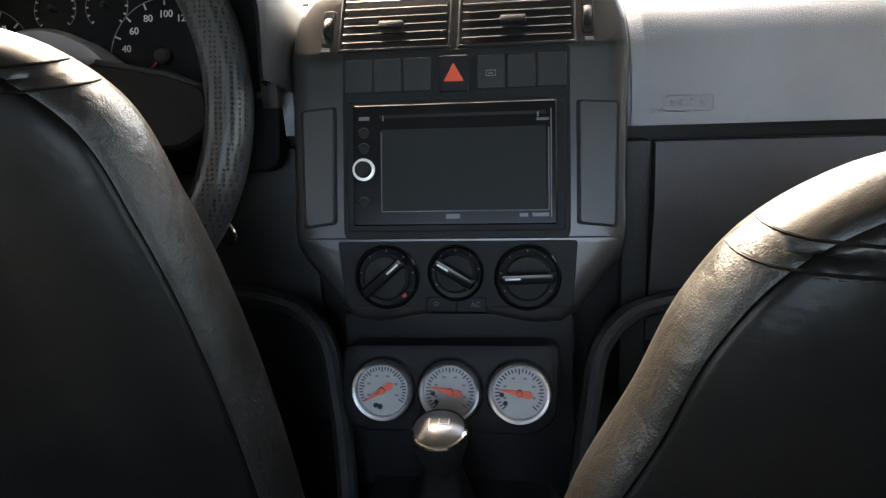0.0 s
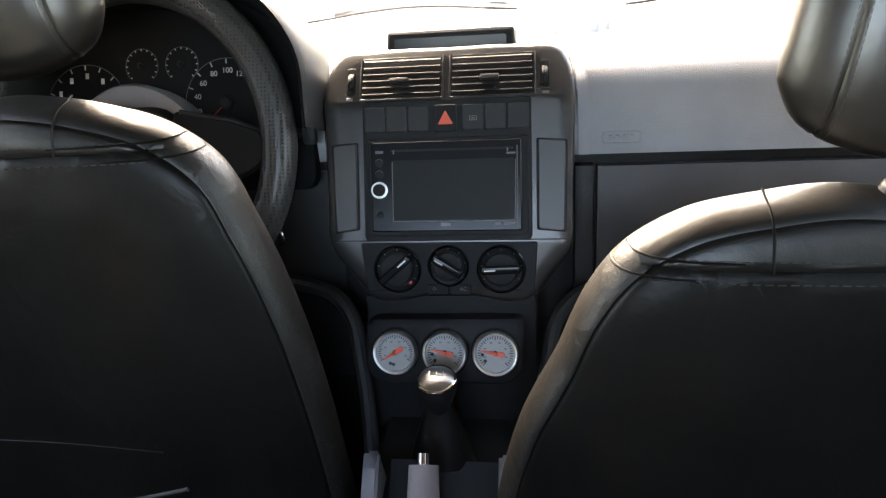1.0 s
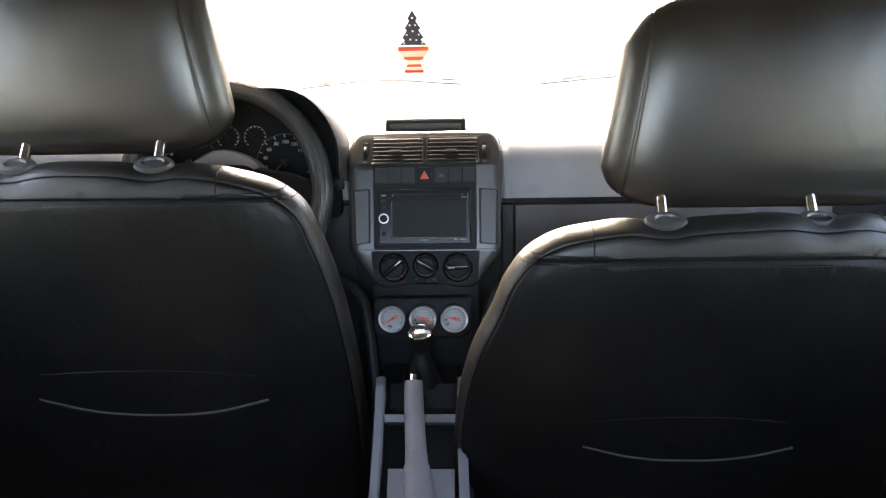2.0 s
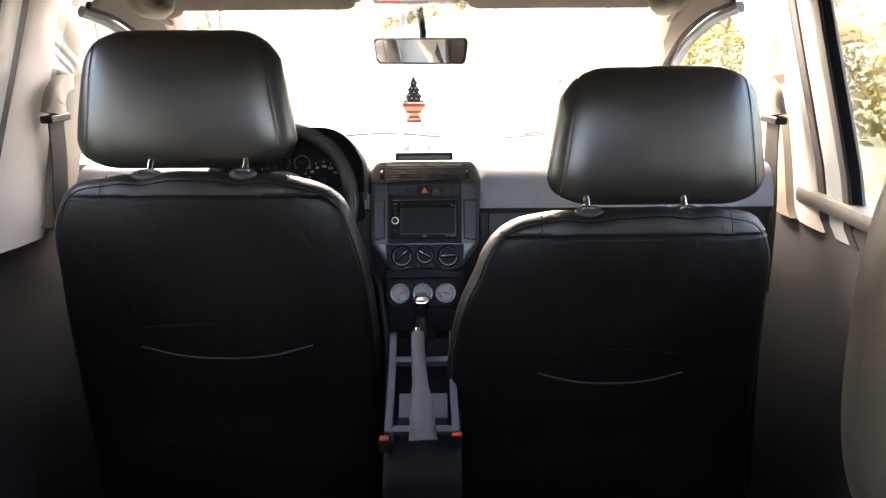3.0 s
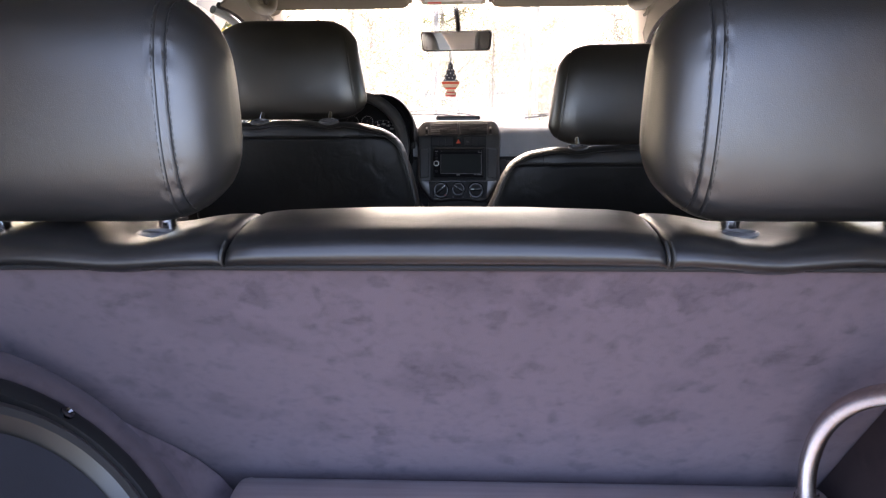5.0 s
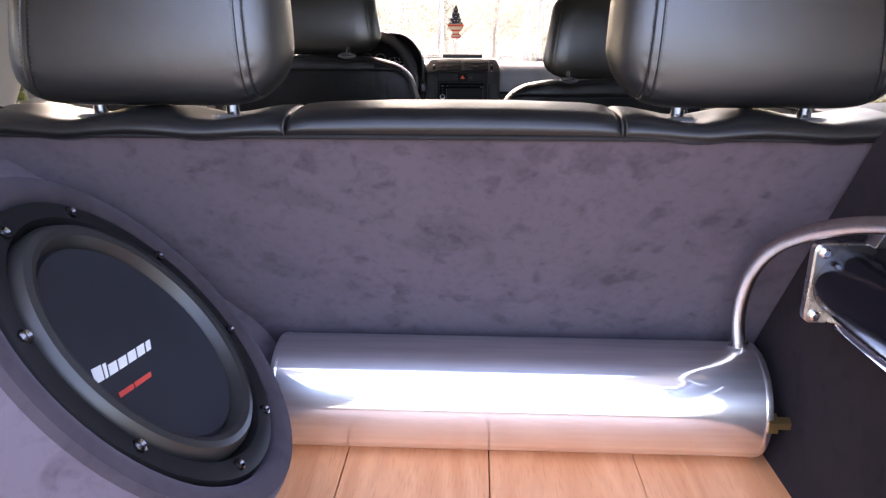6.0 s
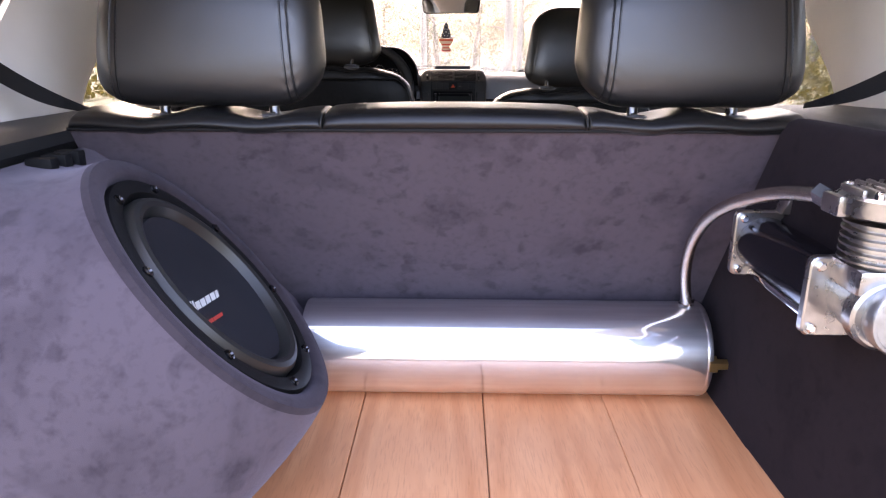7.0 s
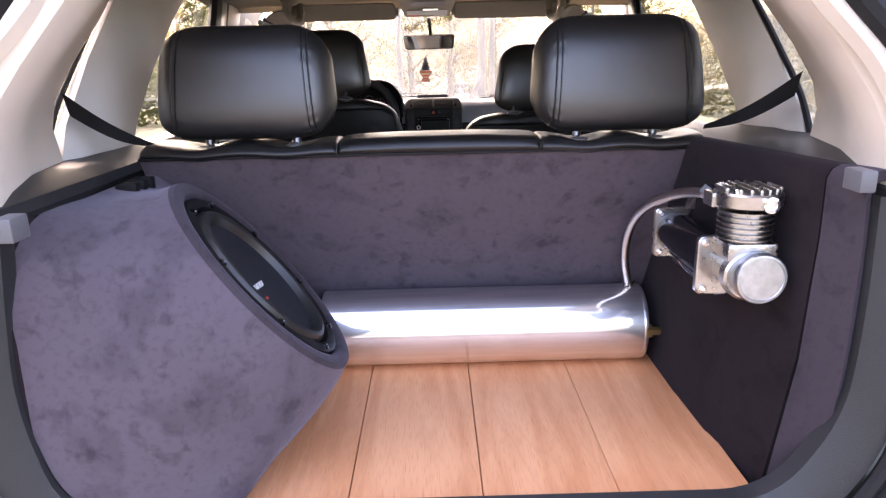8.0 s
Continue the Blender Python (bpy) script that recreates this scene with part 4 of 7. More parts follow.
def headrest(name, x0, x1, z0, z1, yc, hy, taper, seams, material, label, posts, lean=0.0, group="", fall=0.24, inner=0.31):
    """Cushion lofted across its width with sewn grooves near the ends, on two posts (x, foot height)."""
    cx, hw, cz, hz = (x0 + x1) / 2, (x1 - x0) / 2, (z0 + z1) / 2, (z1 - z0) / 2
    t = thing(name, label, "headrest", pose(cx, yc, cz), group)
    bm = BM()
    loops = []
    us = [0.0, 0.15, 0.3, 0.45, 0.58, 0.66, 0.72]
    for c in seams:
        us += [c - 0.050, c - 0.034, c - 0.022, c - 0.010, c, c + 0.010, c + 0.022, c + 0.034, c + 0.050]
    us += [0.80, 0.84, 0.88, 0.91, 0.94, 0.96, 0.975, 0.987, 0.995, 1.0]
    us = sorted(set(u for u in us if u <= 1.0))
    us = [-u for u in reversed(us) if u > 0] + us
    for u in us:
        e = abs(u)
        k = max(0.14, max(0.0, 1 - max(0, (e - 0.66) / 0.345) ** 2.3) ** 0.5)
        ky = k * (1 - 0.06 * e * e)
        kz = 1 - (fall if u * cx > 0 else inner) * max(0, (e - 0.48) / 0.52) ** 2.7 - 0.10 * max(0, (e - 0.9) / 0.1) ** 2
        for c in seams:
            d = abs(e - c)
            if d < 0.005:
                ky, kz = ky - 0.035, kz - 0.012
            elif d < 0.012:
                ky, kz = ky + 0.004, kz + 0.002
        pr = profile_super(0, 0, hy * ky, hz * kz, 2.7, 28 if len(seams) == 1 else 96)
        if len(seams) > 1:
            near = min(abs(e - c) for c in seams)
            fold = 0.0011 * math.exp(-((near - 0.026) / 0.016) ** 2)
            pr = [(y * (1 + fold / hy * math.sin(i * 1.9 + 2.0 * math.sin(i * 0.37))), z * (1 + fold / hz * 0.6 * math.sin(i * 1.9 + 2.0 * math.sin(i * 0.37)))) for i, (y, z) in enumerate(pr)]
        loops.append([(u * hw * (1 - taper * (z / hz)), y + lean * z, z) for y, z in pr])
    rings(bm, loops)
    cushion = part("cushion", bm, material, t, sharp=60)
    # stitches beside the grooves
    for c in seams:
        for sx in (-1, 1):
            for off in ((-0.016, 0.016) if len(seams) == 1 else (-0.014,) if c == seams[0] else (0.014,)):
                u = sx * (c + off)
                k = max(0.14, max(0.0, 1 - max(0, (abs(u) - 0.66) / 0.345) ** 2.3) ** 0.5) * (1 - 0.06 * u * u) + 0.006
                kz = 1 - (fall if u * cx > 0 else inner) * max(0, (abs(u) - 0.48) / 0.52) ** 2.7
                bm = BM()
                pr = [p for p in profile_super(0, 0, hy * k, hz * kz, 2.7, 160) if p[0] < hy * 0.35]
                pr.sort(key=lambda p: (p[1]))
                run = [0.0]
                for a, b in zip(pr, pr[1:]):
                    run.append(run[-1] + math.hypot(b[0] - a[0], b[1] - a[1]))
                def along(d):
                    j = max(i for i in range(len(run) - 1) if run[i] <= d)
                    f = (d - run[j]) / max(run[j + 1] - run[j], 1e-6)
                    y, z = pr[j][0] + (pr[j + 1][0] - pr[j][0]) * f, pr[j][1] + (pr[j + 1][1] - pr[j][1]) * f
                    return (u * hw * (1 - taper * (z / hz)), y + lean * z, z)
                for j in range(int(run[-1] / 0.0062) - 1):
                    tube(bm, [along(j * 0.0062), along(j * 0.0062 + 0.0040)], 0.0005, 5)
                if len(bm.verts):
                    tagged(part("stitching", bm, THREAD if len(seams) > 1 else THREAD_D, cushion, "row of dark stitches"), kind="stuff")
                else:
                    bm.free()
    for px, pz in posts:
        bm = BM()
        dy = 0.012 if len(seams) > 1 else -0.014
        foot = dy if len(seams) > 1 else 1.668 - yc
        tube(bm, [(px - cx, dy, -hz * 0.6), (px - cx, foot, pz - cz - 0.02)], 0.0092 if len(seams) > 1 else 0.011, 14)
        part("post", bm, CHROME, t, "chrome headrest post")
    return t


def guide(seat, x, y, z, r, material=BLACK, tilt=0):
    """Plastic guide collar for a post."""
    bm = BM()
    m = pose(x, y, z, tilt) @ Matrix.Diagonal((1.55, 0.9, 1, 1))
    lathe(bm, [(r * 1.1, -0.010), (r * 1.1, 0.002), (r, 0.008), (r * 0.62, 0.010), (r * 0.50, 0.006)], 28, m)
    part("post_guide", bm, material, seat, "oval plastic post guide")


BACK = [(0.30, 1.602), (0.22, 1.603), (0.16, 1.605), (0.11, 1.609), (0.08, 1.6125), (0.056, 1.6165), (0.040, 1.6200), (0.030, 1.6230), (0.0230, 1.6265), (0.0205, 1.6285), (0.0192, 1.6300), (0.0178, 1.6360), (0.0165, 1.6325), (0.0150, 1.6330),
        (0.0100, 1.638), (0.0045, 1.648), (0.002, 1.656), (0.0005, 1.665), (0.0, 1.676), (0.004, 1.690), (0.02, 1.700), (0.2, 1.706)]


def front_seat(name, outline, seam_z, posts, label, pocket):
    """Seat back in one rounded form, sewn from a rear panel, a side bolster and a yoke over the shoulders."""
    t = thing(name, label, "car seat", group="front seats")
    ol = spline(outline, 14)
    xs, zs = [p[0] for p in ol], [p[1] for p in ol]
    cx, cz, hx, hz = (min(xs) + max(xs)) / 2, (min(zs) + max(zs)) / 2, (max(xs) - min(xs)) / 2, (max(zs) - min(zs)) / 2

    def inside(x, z, i):
        """Whether a point lies within the outline drawn in by i."""
        x, z = cx + (x - cx) / (1 - i / hx), cz + (z - cz) / (1 - i / hz)
        odd = False
        for p, q in zip(ol, ol[1:] + ol[:1]):
            if (p[1] > z) != (q[1] > z) and x < p[0] + (z - p[1]) / (q[1] - p[1]) * (q[0] - p[0]):
                odd = not odd
        return odd

    def skin(x, z):
        """Depth of the rear surface at a point."""
        lo, hi = 0.0, 0.30
        for _ in range(14):
            m = (lo + hi) / 2
            lo, hi = (m, hi) if inside(x, z, m) else (lo, m)
        back = [r for r in BACK[:19] if r[0] not in (0.0178, 0.0165)]
        for (i0, y0), (i1, y1) in zip(back, back[1:]):
            if i1 <= lo <= i0:
                return y0 + (y1 - y0) * (lo - i0) / (i1 - i0)
        return 1.676

    full = BM()
    pillow(full, ol, BACK)
    full.faces.ensure_lookup_table()
    ring = full.faces.layers.int.new("ring")
    for k, f in enumerate(full.faces):
        f[ring] = k // len(ol)
    for dz in (-0.007, 0.0, 0.007):
        bmesh.ops.bisect_plane(full, geom=full.verts[:] + full.edges[:] + full.faces[:], plane_co=(0, 0, seam_z + dz), plane_no=(0, 0, 1))
    for v in full.verts:
        d = abs(v.co.z - seam_z)
        if v.co.y < 1.672:
            v.co.y += (0.0040 if d < 0.0005 else 0.0) * max(0.0, min(1.0, (1.645 - v.co.y) / 0.015))
        if v.co.z > seam_z + 0.013:
            for px, _ in posts:
                v.co.z -= 0.011 * math.exp(-((v.co.x - px) / 0.050) ** 2) * min(1.0, (v.co.z - seam_z - 0.013) / 0.03)
    shell = None
    # back panel in the shaded leather tint, bolster and yoke in lit ones
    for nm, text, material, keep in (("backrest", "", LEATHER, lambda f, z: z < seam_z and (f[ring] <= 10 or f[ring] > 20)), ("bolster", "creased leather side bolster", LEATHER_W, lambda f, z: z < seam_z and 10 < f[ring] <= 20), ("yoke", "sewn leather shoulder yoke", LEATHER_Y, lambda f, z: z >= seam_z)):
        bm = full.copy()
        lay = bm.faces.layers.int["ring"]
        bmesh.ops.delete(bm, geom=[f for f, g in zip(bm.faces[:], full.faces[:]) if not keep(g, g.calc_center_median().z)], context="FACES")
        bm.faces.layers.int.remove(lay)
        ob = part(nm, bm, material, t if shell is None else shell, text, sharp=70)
        shell = shell or ob
    full.free()
    # twin rows of stitches along the shoulder seam
    at_seam = [p[0] for p in ol if abs(p[1] - seam_z) < 0.02]
    x0, x1 = max(x for x in at_seam if x < cx) + 0.004, min(x for x in at_seam if x > cx) - 0.004
    for dz in (-0.010, 0.010):
        bm = BM()
        x = x0
        while x < x1 - 0.007:
            ends = [(x, skin(x, seam_z + dz) - 0.0005, seam_z + dz), (x + 0.0065, skin(x + 0.0065, seam_z + dz) - 0.0005, seam_z + dz)]
            if max(e[1] for e in ends) < 1.632:
                tube(bm, ends, 0.0007, 5)
            x += 0.0105
        tagged(part("stitching", bm, THREAD, shell, "row of dark stitches"), kind="stuff")
    # the same seam carried round both side bolsters
    for pick in (min, max):
        for dz in (-0.008, 0.008):
            row = []
            for i, y in BACK[6:19]:
                if i in (0.0178, 0.0165):
                    continue
                z = cz + (seam_z + dz - cz) / (1 - i / hz)
                cuts = [p[0] + (z - p[1]) / (q[1] - p[1]) * (q[0] - p[0]) for p, q in zip(ol, ol[1:] + ol[:1]) if (p[1] > z) != (q[1] > z)]
                row.append((cx + (pick(cuts) - cx) * (1 - i / hx), y, seam_z + dz))
            bm = BM()
            tube(bm, row, 0.0013, 6)
            part("seam", bm, LEATHER, shell, "sewn seam round the bolster")
    # short seams over the shoulders
    for x in (x0 + 0.10, x1 - 0.10):
        zt = max(p[1] for p in ol if abs(p[0] - x) < 0.03)
        bm = BM()
        tube(bm, [(x, skin(x, z) - 0.0002, z) for z in [seam_z + (zt - seam_z) * k / 12 for k in range(13)]], 0.0014, 6)
        part("seam", bm, LEATHER, shell, "short sewn shoulder seam")
    # map pocket
    (pa, pb, pz, sag) = pocket
    bm = BM()
    line = [Vector((p.x, skin(p.x, p.z) - 0.0015, p.z)) for p in spline([(pa, 0, pz), (pa + (pb - pa) * 0.25, 0, pz - sag * 0.8), ((pa + pb) / 2, 0, pz - sag), (pa + (pb - pa) * 0.75, 0, pz - sag * 0.8), (pb, 0, pz)], 6, False)]
    tube(bm, line, 0.0030, 8)
    part("pocket_hem", bm, STITCH, shell, "sagging elastic hem of the map pocket")
    bm = BM()
    rings(bm, [line] + [[Vector((p.x, skin(p.x, p.z - d) - 0.003, p.z - d)) for p in line] for d in (0.05, 0.10, 0.17, 0.25, 0.34)], cap=False, closed=False)
    part("pocket", bm, LEATHER, shell, "slack leather map pocket", sharp=80)
    bm = BM()
    fold = spline([(pa + 0.02, 0, pz + 0.062), (pa + (pb - pa) * 0.3, 0, pz + 0.070), (pa + (pb - pa) * 0.7, 0, pz + 0.070), (pb - 0.02, 0, pz + 0.060)], 6, False)
    tube(bm, [Vector((p.x, skin(p.x, p.z) + 0.0034, p.z)) for p in fold], 0.0042, 8)
    part("fold", bm, LEATHER, shell, "soft fold above the pocket")
    for px, z in posts:
        guide(t, px, 1.666, z - 0.001, 0.0235, GUIDE, 20)
    # cushion below
    bm = BM()
    box(bm, min(xs) + 0.05, max(xs) - 0.03, 1.66, 1.86, -0.52, -0.26, 0.04, 4)
    part("seat_cushion", bm, LEATHER, t)
    bm = BM()
    box(bm, min(xs) + 0.12, max(xs) - 0.10, 1.68, 1.84, -0.745, -0.50, 0.01)
    part("seat_rail", bm, BLACK, t)
    return t


SPACE = DRIVER_SPACE
front_seat("front_seat", [(-1.020, -0.40), (-1.025, 0.0), (-1.030, 0.28), (-1.035, 0.50), (-1.035, 0.74), (-1.018, 0.93), (-0.965, 1.008), (-0.86, 1.034), (-0.555, 1.046), (-0.40, 1.041), (-0.31, 1.026), (-0.24, 1.003), (-0.192, 0.966), (-0.158, 0.885), (-0.130, 0.780), (-0.110, 0.65), (-0.100, 0.54), (-0.090, 0.28), (-0.088, 0.0), (-0.088, -0.40)], 0.984,
           [(-0.748, 1.040), (-0.473, 1.040)], "black leather driver's seat back with a sagging map pocket", (-0.80, -0.295, 0.534, 0.040))
SPACE = PASSENGER_SPACE
front_seat("front_seat", [(0.058, -0.40), (0.058, 0.0), (0.062, 0.28), (0.070, 0.46), (0.090, 0.61), (0.114, 0.695), (0.150, 0.775), (0.180, 0.850), (0.212, 0.895), (0.262, 0.928), (0.345, 0.948), (0.57, 0.958), (0.86, 0.956), (0.945, 0.930), (0.982, 0.86), (0.994, 0.70), (0.994, 0.28), (0.990, -0.40)], 0.892,
           [(0.471, 0.950), (0.746, 0.950)], "black leather passenger seat back, lower than the driver's", (0.335, 0.755, 0.484, 0.034))
# headrests use the lighter, warmer leather tint that stands for light on them
SPACE = DRIVER_SPACE
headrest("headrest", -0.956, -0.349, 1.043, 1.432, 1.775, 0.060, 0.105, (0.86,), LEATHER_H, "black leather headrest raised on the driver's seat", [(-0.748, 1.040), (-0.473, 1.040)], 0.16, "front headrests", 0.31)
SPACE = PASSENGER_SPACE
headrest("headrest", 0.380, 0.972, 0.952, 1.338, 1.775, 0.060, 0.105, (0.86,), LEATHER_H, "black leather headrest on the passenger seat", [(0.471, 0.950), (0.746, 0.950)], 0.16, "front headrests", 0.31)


SPACE = Matrix()


def rear_seat():
    t = thing("bench_seat", "black leather rear bench seat back with three sewn sections", "car seat")
    for x0, x1, crown in ((-0.572, -0.184, 0.0), (-0.184, 0.216, 0.006), (0.216, 0.545, 0.0)):
        bm = BM()
        loops = []
        base = [(0.012, 1.084), (-0.006, 1.0872), (-0.012, 1.094), (-0.008, 1.1015), (0.008, 1.109), (0.040, 1.1135), (0.085, 1.1145), (0.125, 1.108), (0.150, 1.092), (0.165, 1.06), (0.215, 0.93), (0.34, 0.74), (0.42, 0.56), (0.40, 0.535), (0.360, 0.54), (0.305, 0.63), (0.190, 0.81), (0.085, 0.98)]
        prof = spline(base, 5)
        cyp, czp = 0.17, 0.85
        for u, k in ((0.0, 0.982), (0.006, 0.993), (0.02, 0.999), (0.08, 1.0), (0.3, 1.001), (0.5, 1.002), (0.7, 1.001), (0.92, 1.0), (0.98, 0.999), (0.994, 0.993), (1.0, 0.982)):
            x = x0 + 0.001 + (x1 - x0 - 0.002) * u
            dip = 0.0
            if crown == 0.0:
                for px in ((-0.464, -0.282) if x0 < 0 else (0.307, 0.469)):
                    dip += 0.003 * math.exp(-((x - px) / 0.045) ** 2)
            loops.append([(x, cyp + (p[0] - cyp) * k, czp + (p[1] - czp) * k + (crown * (1 - abs(2 * u - 1) ** 5) * min(1.0, max(0.0, (p[1] - 1.085) / 0.02)) - dip if p[1] > 1.0 else 0)) for p in prof])
        # finer cuts across so that the dips read
        dense = []
        for a, b in zip(loops, loops[1:]):
            steps = max(1, int((b[0][0] - a[0][0]) / 0.018))
            for j in range(steps):
                f = j / steps
                row = []
                for p, q in zip(a, b):
                    x = p[0] + (q[0] - p[0]) * f
                    z = p[2] + (q[2] - p[2]) * f
                    row.append([x, p[1] + (q[1] - p[1]) * f, z])
                dense.append(row)
        dense.append([list(p) for p in loops[-1]])
        if crown == 0.0:
            for row in dense:
                for p in row:
                    if p[2] > 1.06:
                        for px in ((-0.464, -0.282) if x0 < 0 else (0.307, 0.469)):
                            p[2] -= 0.016 * math.exp(-((p[0] - px) / 0.042) ** 2 - ((p[1] - 0.070) / 0.06) ** 2)
        rings(bm, dense)
        sec = part("section", bm, LEATHER_B, t, sharp=60)
        bm = BM()
        tube(bm, [(x1 - 0.001 if x1 < 0.5 else x0 + 0.004, p[0] - 0.0005, p[1]) for p in prof[2:20]], 0.0016, 5)
        part("seam", bm, STITCH, sec, "sewn seam between sections")
    for x in (-0.464, -0.282, 0.307, 0.469):
        guide(t, x, 0.075, 1.091, 0.017, GREYPLASTIC)
    bm = BM()
    box(bm, -0.57, 0.545, 0.33, 0.82, 0.17, 0.50, 0.05, 4)
    part("seat_cushion", bm, LEATHER_R, t)
    return t


rear_seat()
headrest("headrest", -0.547, -0.194, 1.115, 1.338, 0.088, 0.066, 0.055, (0.715, 0.765), LEATHER_R, "black leather rear headrest with double stitching", [(-0.464, 1.10), (-0.282, 1.10)], 0.18, "rear headrests", 0.32, 0.48)
headrest("headrest", 0.210, 0.556, 1.115, 1.343, 0.088, 0.066, 0.055, (0.715, 0.765), LEATHER_R, "black leather rear headrest with double stitching", [(0.307, 1.10), (0.469, 1.10)], 0.18, "rear headrests", 0.32, 0.48)

# rear belts
for s, a, b, label in ((-1, (-0.672, -0.055, 1.200), (-0.555, 0.035, 1.110), "black webbing rear seat belt over the bench shoulder"), (1, (0.672, -0.085, 1.208), (0.548, 0.025, 1.122), "black webbing rear seat belt over the bench shoulder")):
    bm = BM()
    A_, B_ = Vector(a), Vector(b)
    pts = [A_.lerp(B_, i / 10) + Vector((0, 0, -0.012 * math.sin(math.pi * i / 10))) for i in range(11)]
    loops = []
    for i, p in enumerate(pts):
        f = i / 10
        w = Vector((0.3 * s * f, -0.4 + 0.9 * f, 1.0 - 0.75 * f)).normalized() * (0.024 - 0.017 * f)
        n_ = (B_ - A_).cross(w).normalized() * 0.0008
        loops.append([p - w - n_, p + w - n_, p + w + n_, p - w + n_])
    rings(bm, loops)
    tagged(part("seat_belt", bm, WEB), label, "seat belt", "rear seat belts")


# ---- dashboard ----
SPACE = DASH_SPACE


def dashboard():
    t = thing("dashboard", "dark grey moulded dashboard across the cabin", "dashboard")
    up = spline([(1.826, 0.934), (1.828, 0.955), (1.834, 0.99), (1.845, 1.022), (1.864, 1.043), (1.90, 1.056), (1.96, 1.061), (2.10, 1.050), (2.30, 1.036), (2.50, 1.03), (2.76, 1.03)], 5, False)
    prof = [(p[0], p[1]) for p in up] + [(2.76, 0.93), (1.95, 0.925)]
    for x0, x1, nm in ((-0.97, -0.150, "upper_pad"), (0.150, 0.97, "upper_pad")):
        bm = BM()
        extrude_x(bm, prof, x0, x1)
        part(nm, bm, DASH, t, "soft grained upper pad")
    bm = BM()
    extrude_x(bm, [(1.875, 0.935), (1.885, 1.036), (1.915, 1.053), (2.10, 1.046), (2.30, 1.030), (2.76, 1.028), (2.76, 0.935)], -0.147, 0.147)
    part("upper_pad", bm, DASH, t)
    bm = BM()
    box(bm, -0.97, 0.97, 1.846, 1.90, -0.20, 0.94, 0.004)
    part("core", bm, BLACK, t)
    # groove strip, lower panels, glove box
    for x0, x1 in ((-0.97, -0.150), (0.150, 0.97)):
        bm = BM()
        extrude_x(bm, [(1.838, 0.922), (1.838, 0.936), (1.87, 0.936), (1.87, 0.922)], x0, x1)
        part("shadow_groove", bm, BLACK, t)
    bm = BM()
    box(bm, 0.152, 0.176, 1.824, 1.87, 0.66, 0.921, 0.004)
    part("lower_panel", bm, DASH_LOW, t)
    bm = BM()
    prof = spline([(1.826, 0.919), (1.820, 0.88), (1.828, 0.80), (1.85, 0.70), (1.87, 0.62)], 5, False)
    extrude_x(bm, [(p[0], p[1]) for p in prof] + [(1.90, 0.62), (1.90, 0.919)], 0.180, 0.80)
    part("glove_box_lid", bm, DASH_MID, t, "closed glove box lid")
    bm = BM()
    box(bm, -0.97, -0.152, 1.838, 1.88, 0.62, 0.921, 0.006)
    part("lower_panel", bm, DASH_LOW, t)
    # badge: a sunk oblong with plain bars
    bm = BM()
    o = rounded([(0.185, 0.9465), (0.229, 0.9465), (0.229, 0.9600), (0.185, 0.9600)], 0.004, 4)
    pts = [Vector((p[0], 1.826, p[1])) for p in o]
    tube(bm, [Vector((p.x, 1.8245 + (p.z - 0.945) * 0.18, p.z)) for p in pts], 0.0007, 6, True)
    bdg = part("badge_frame", bm, DASH, t, "embossed oblong badge frame")
    for i in range(4):
        bm = BM()
        x = 0.1920 + i * 0.0083
        box(bm, x, x + 0.0045, 1.8258, 1.8290, 0.9512, 0.9560, 0.0004, 1)
        part("bar", bm, DASH, bdg)
    # edge strips beside the centre stack
    for s in (-1, 1):
        bm = BM()
        band(bm, spline([(s * 0.163, 1.822, 0.935), (s * 0.163, 1.822, 0.97), (s * 0.161, 1.838, 1.015), (s * 0.158, 1.86, 1.040)], 5, False), 0.013, 0.006, (1, 0, 0))
        part("edge_strip", bm, DASH, t)
    # raised tray lid in the middle of the top
    bm = BM()
    plate(bm, rounded([(-0.088, 1.042), (0.082, 1.042), (0.079, 1.087), (-0.084, 1.087)], 0.004, 3), 1.895, 1.990, 0.003)
    lid = part("tray", bm, BLACK, t, "black raised tray on the dash top")
    bm = BM()
    plate(bm, rect(-0.076, 0.070, 1.052, 1.079, 0.003), 1.8925, 1.8955, 0.0006)
    part("tray_slot", bm, GLOSSBLACK, lid)
    return t


dashboard()


def stack_z(py):
    return (137 - py) / 1961 * 1.03


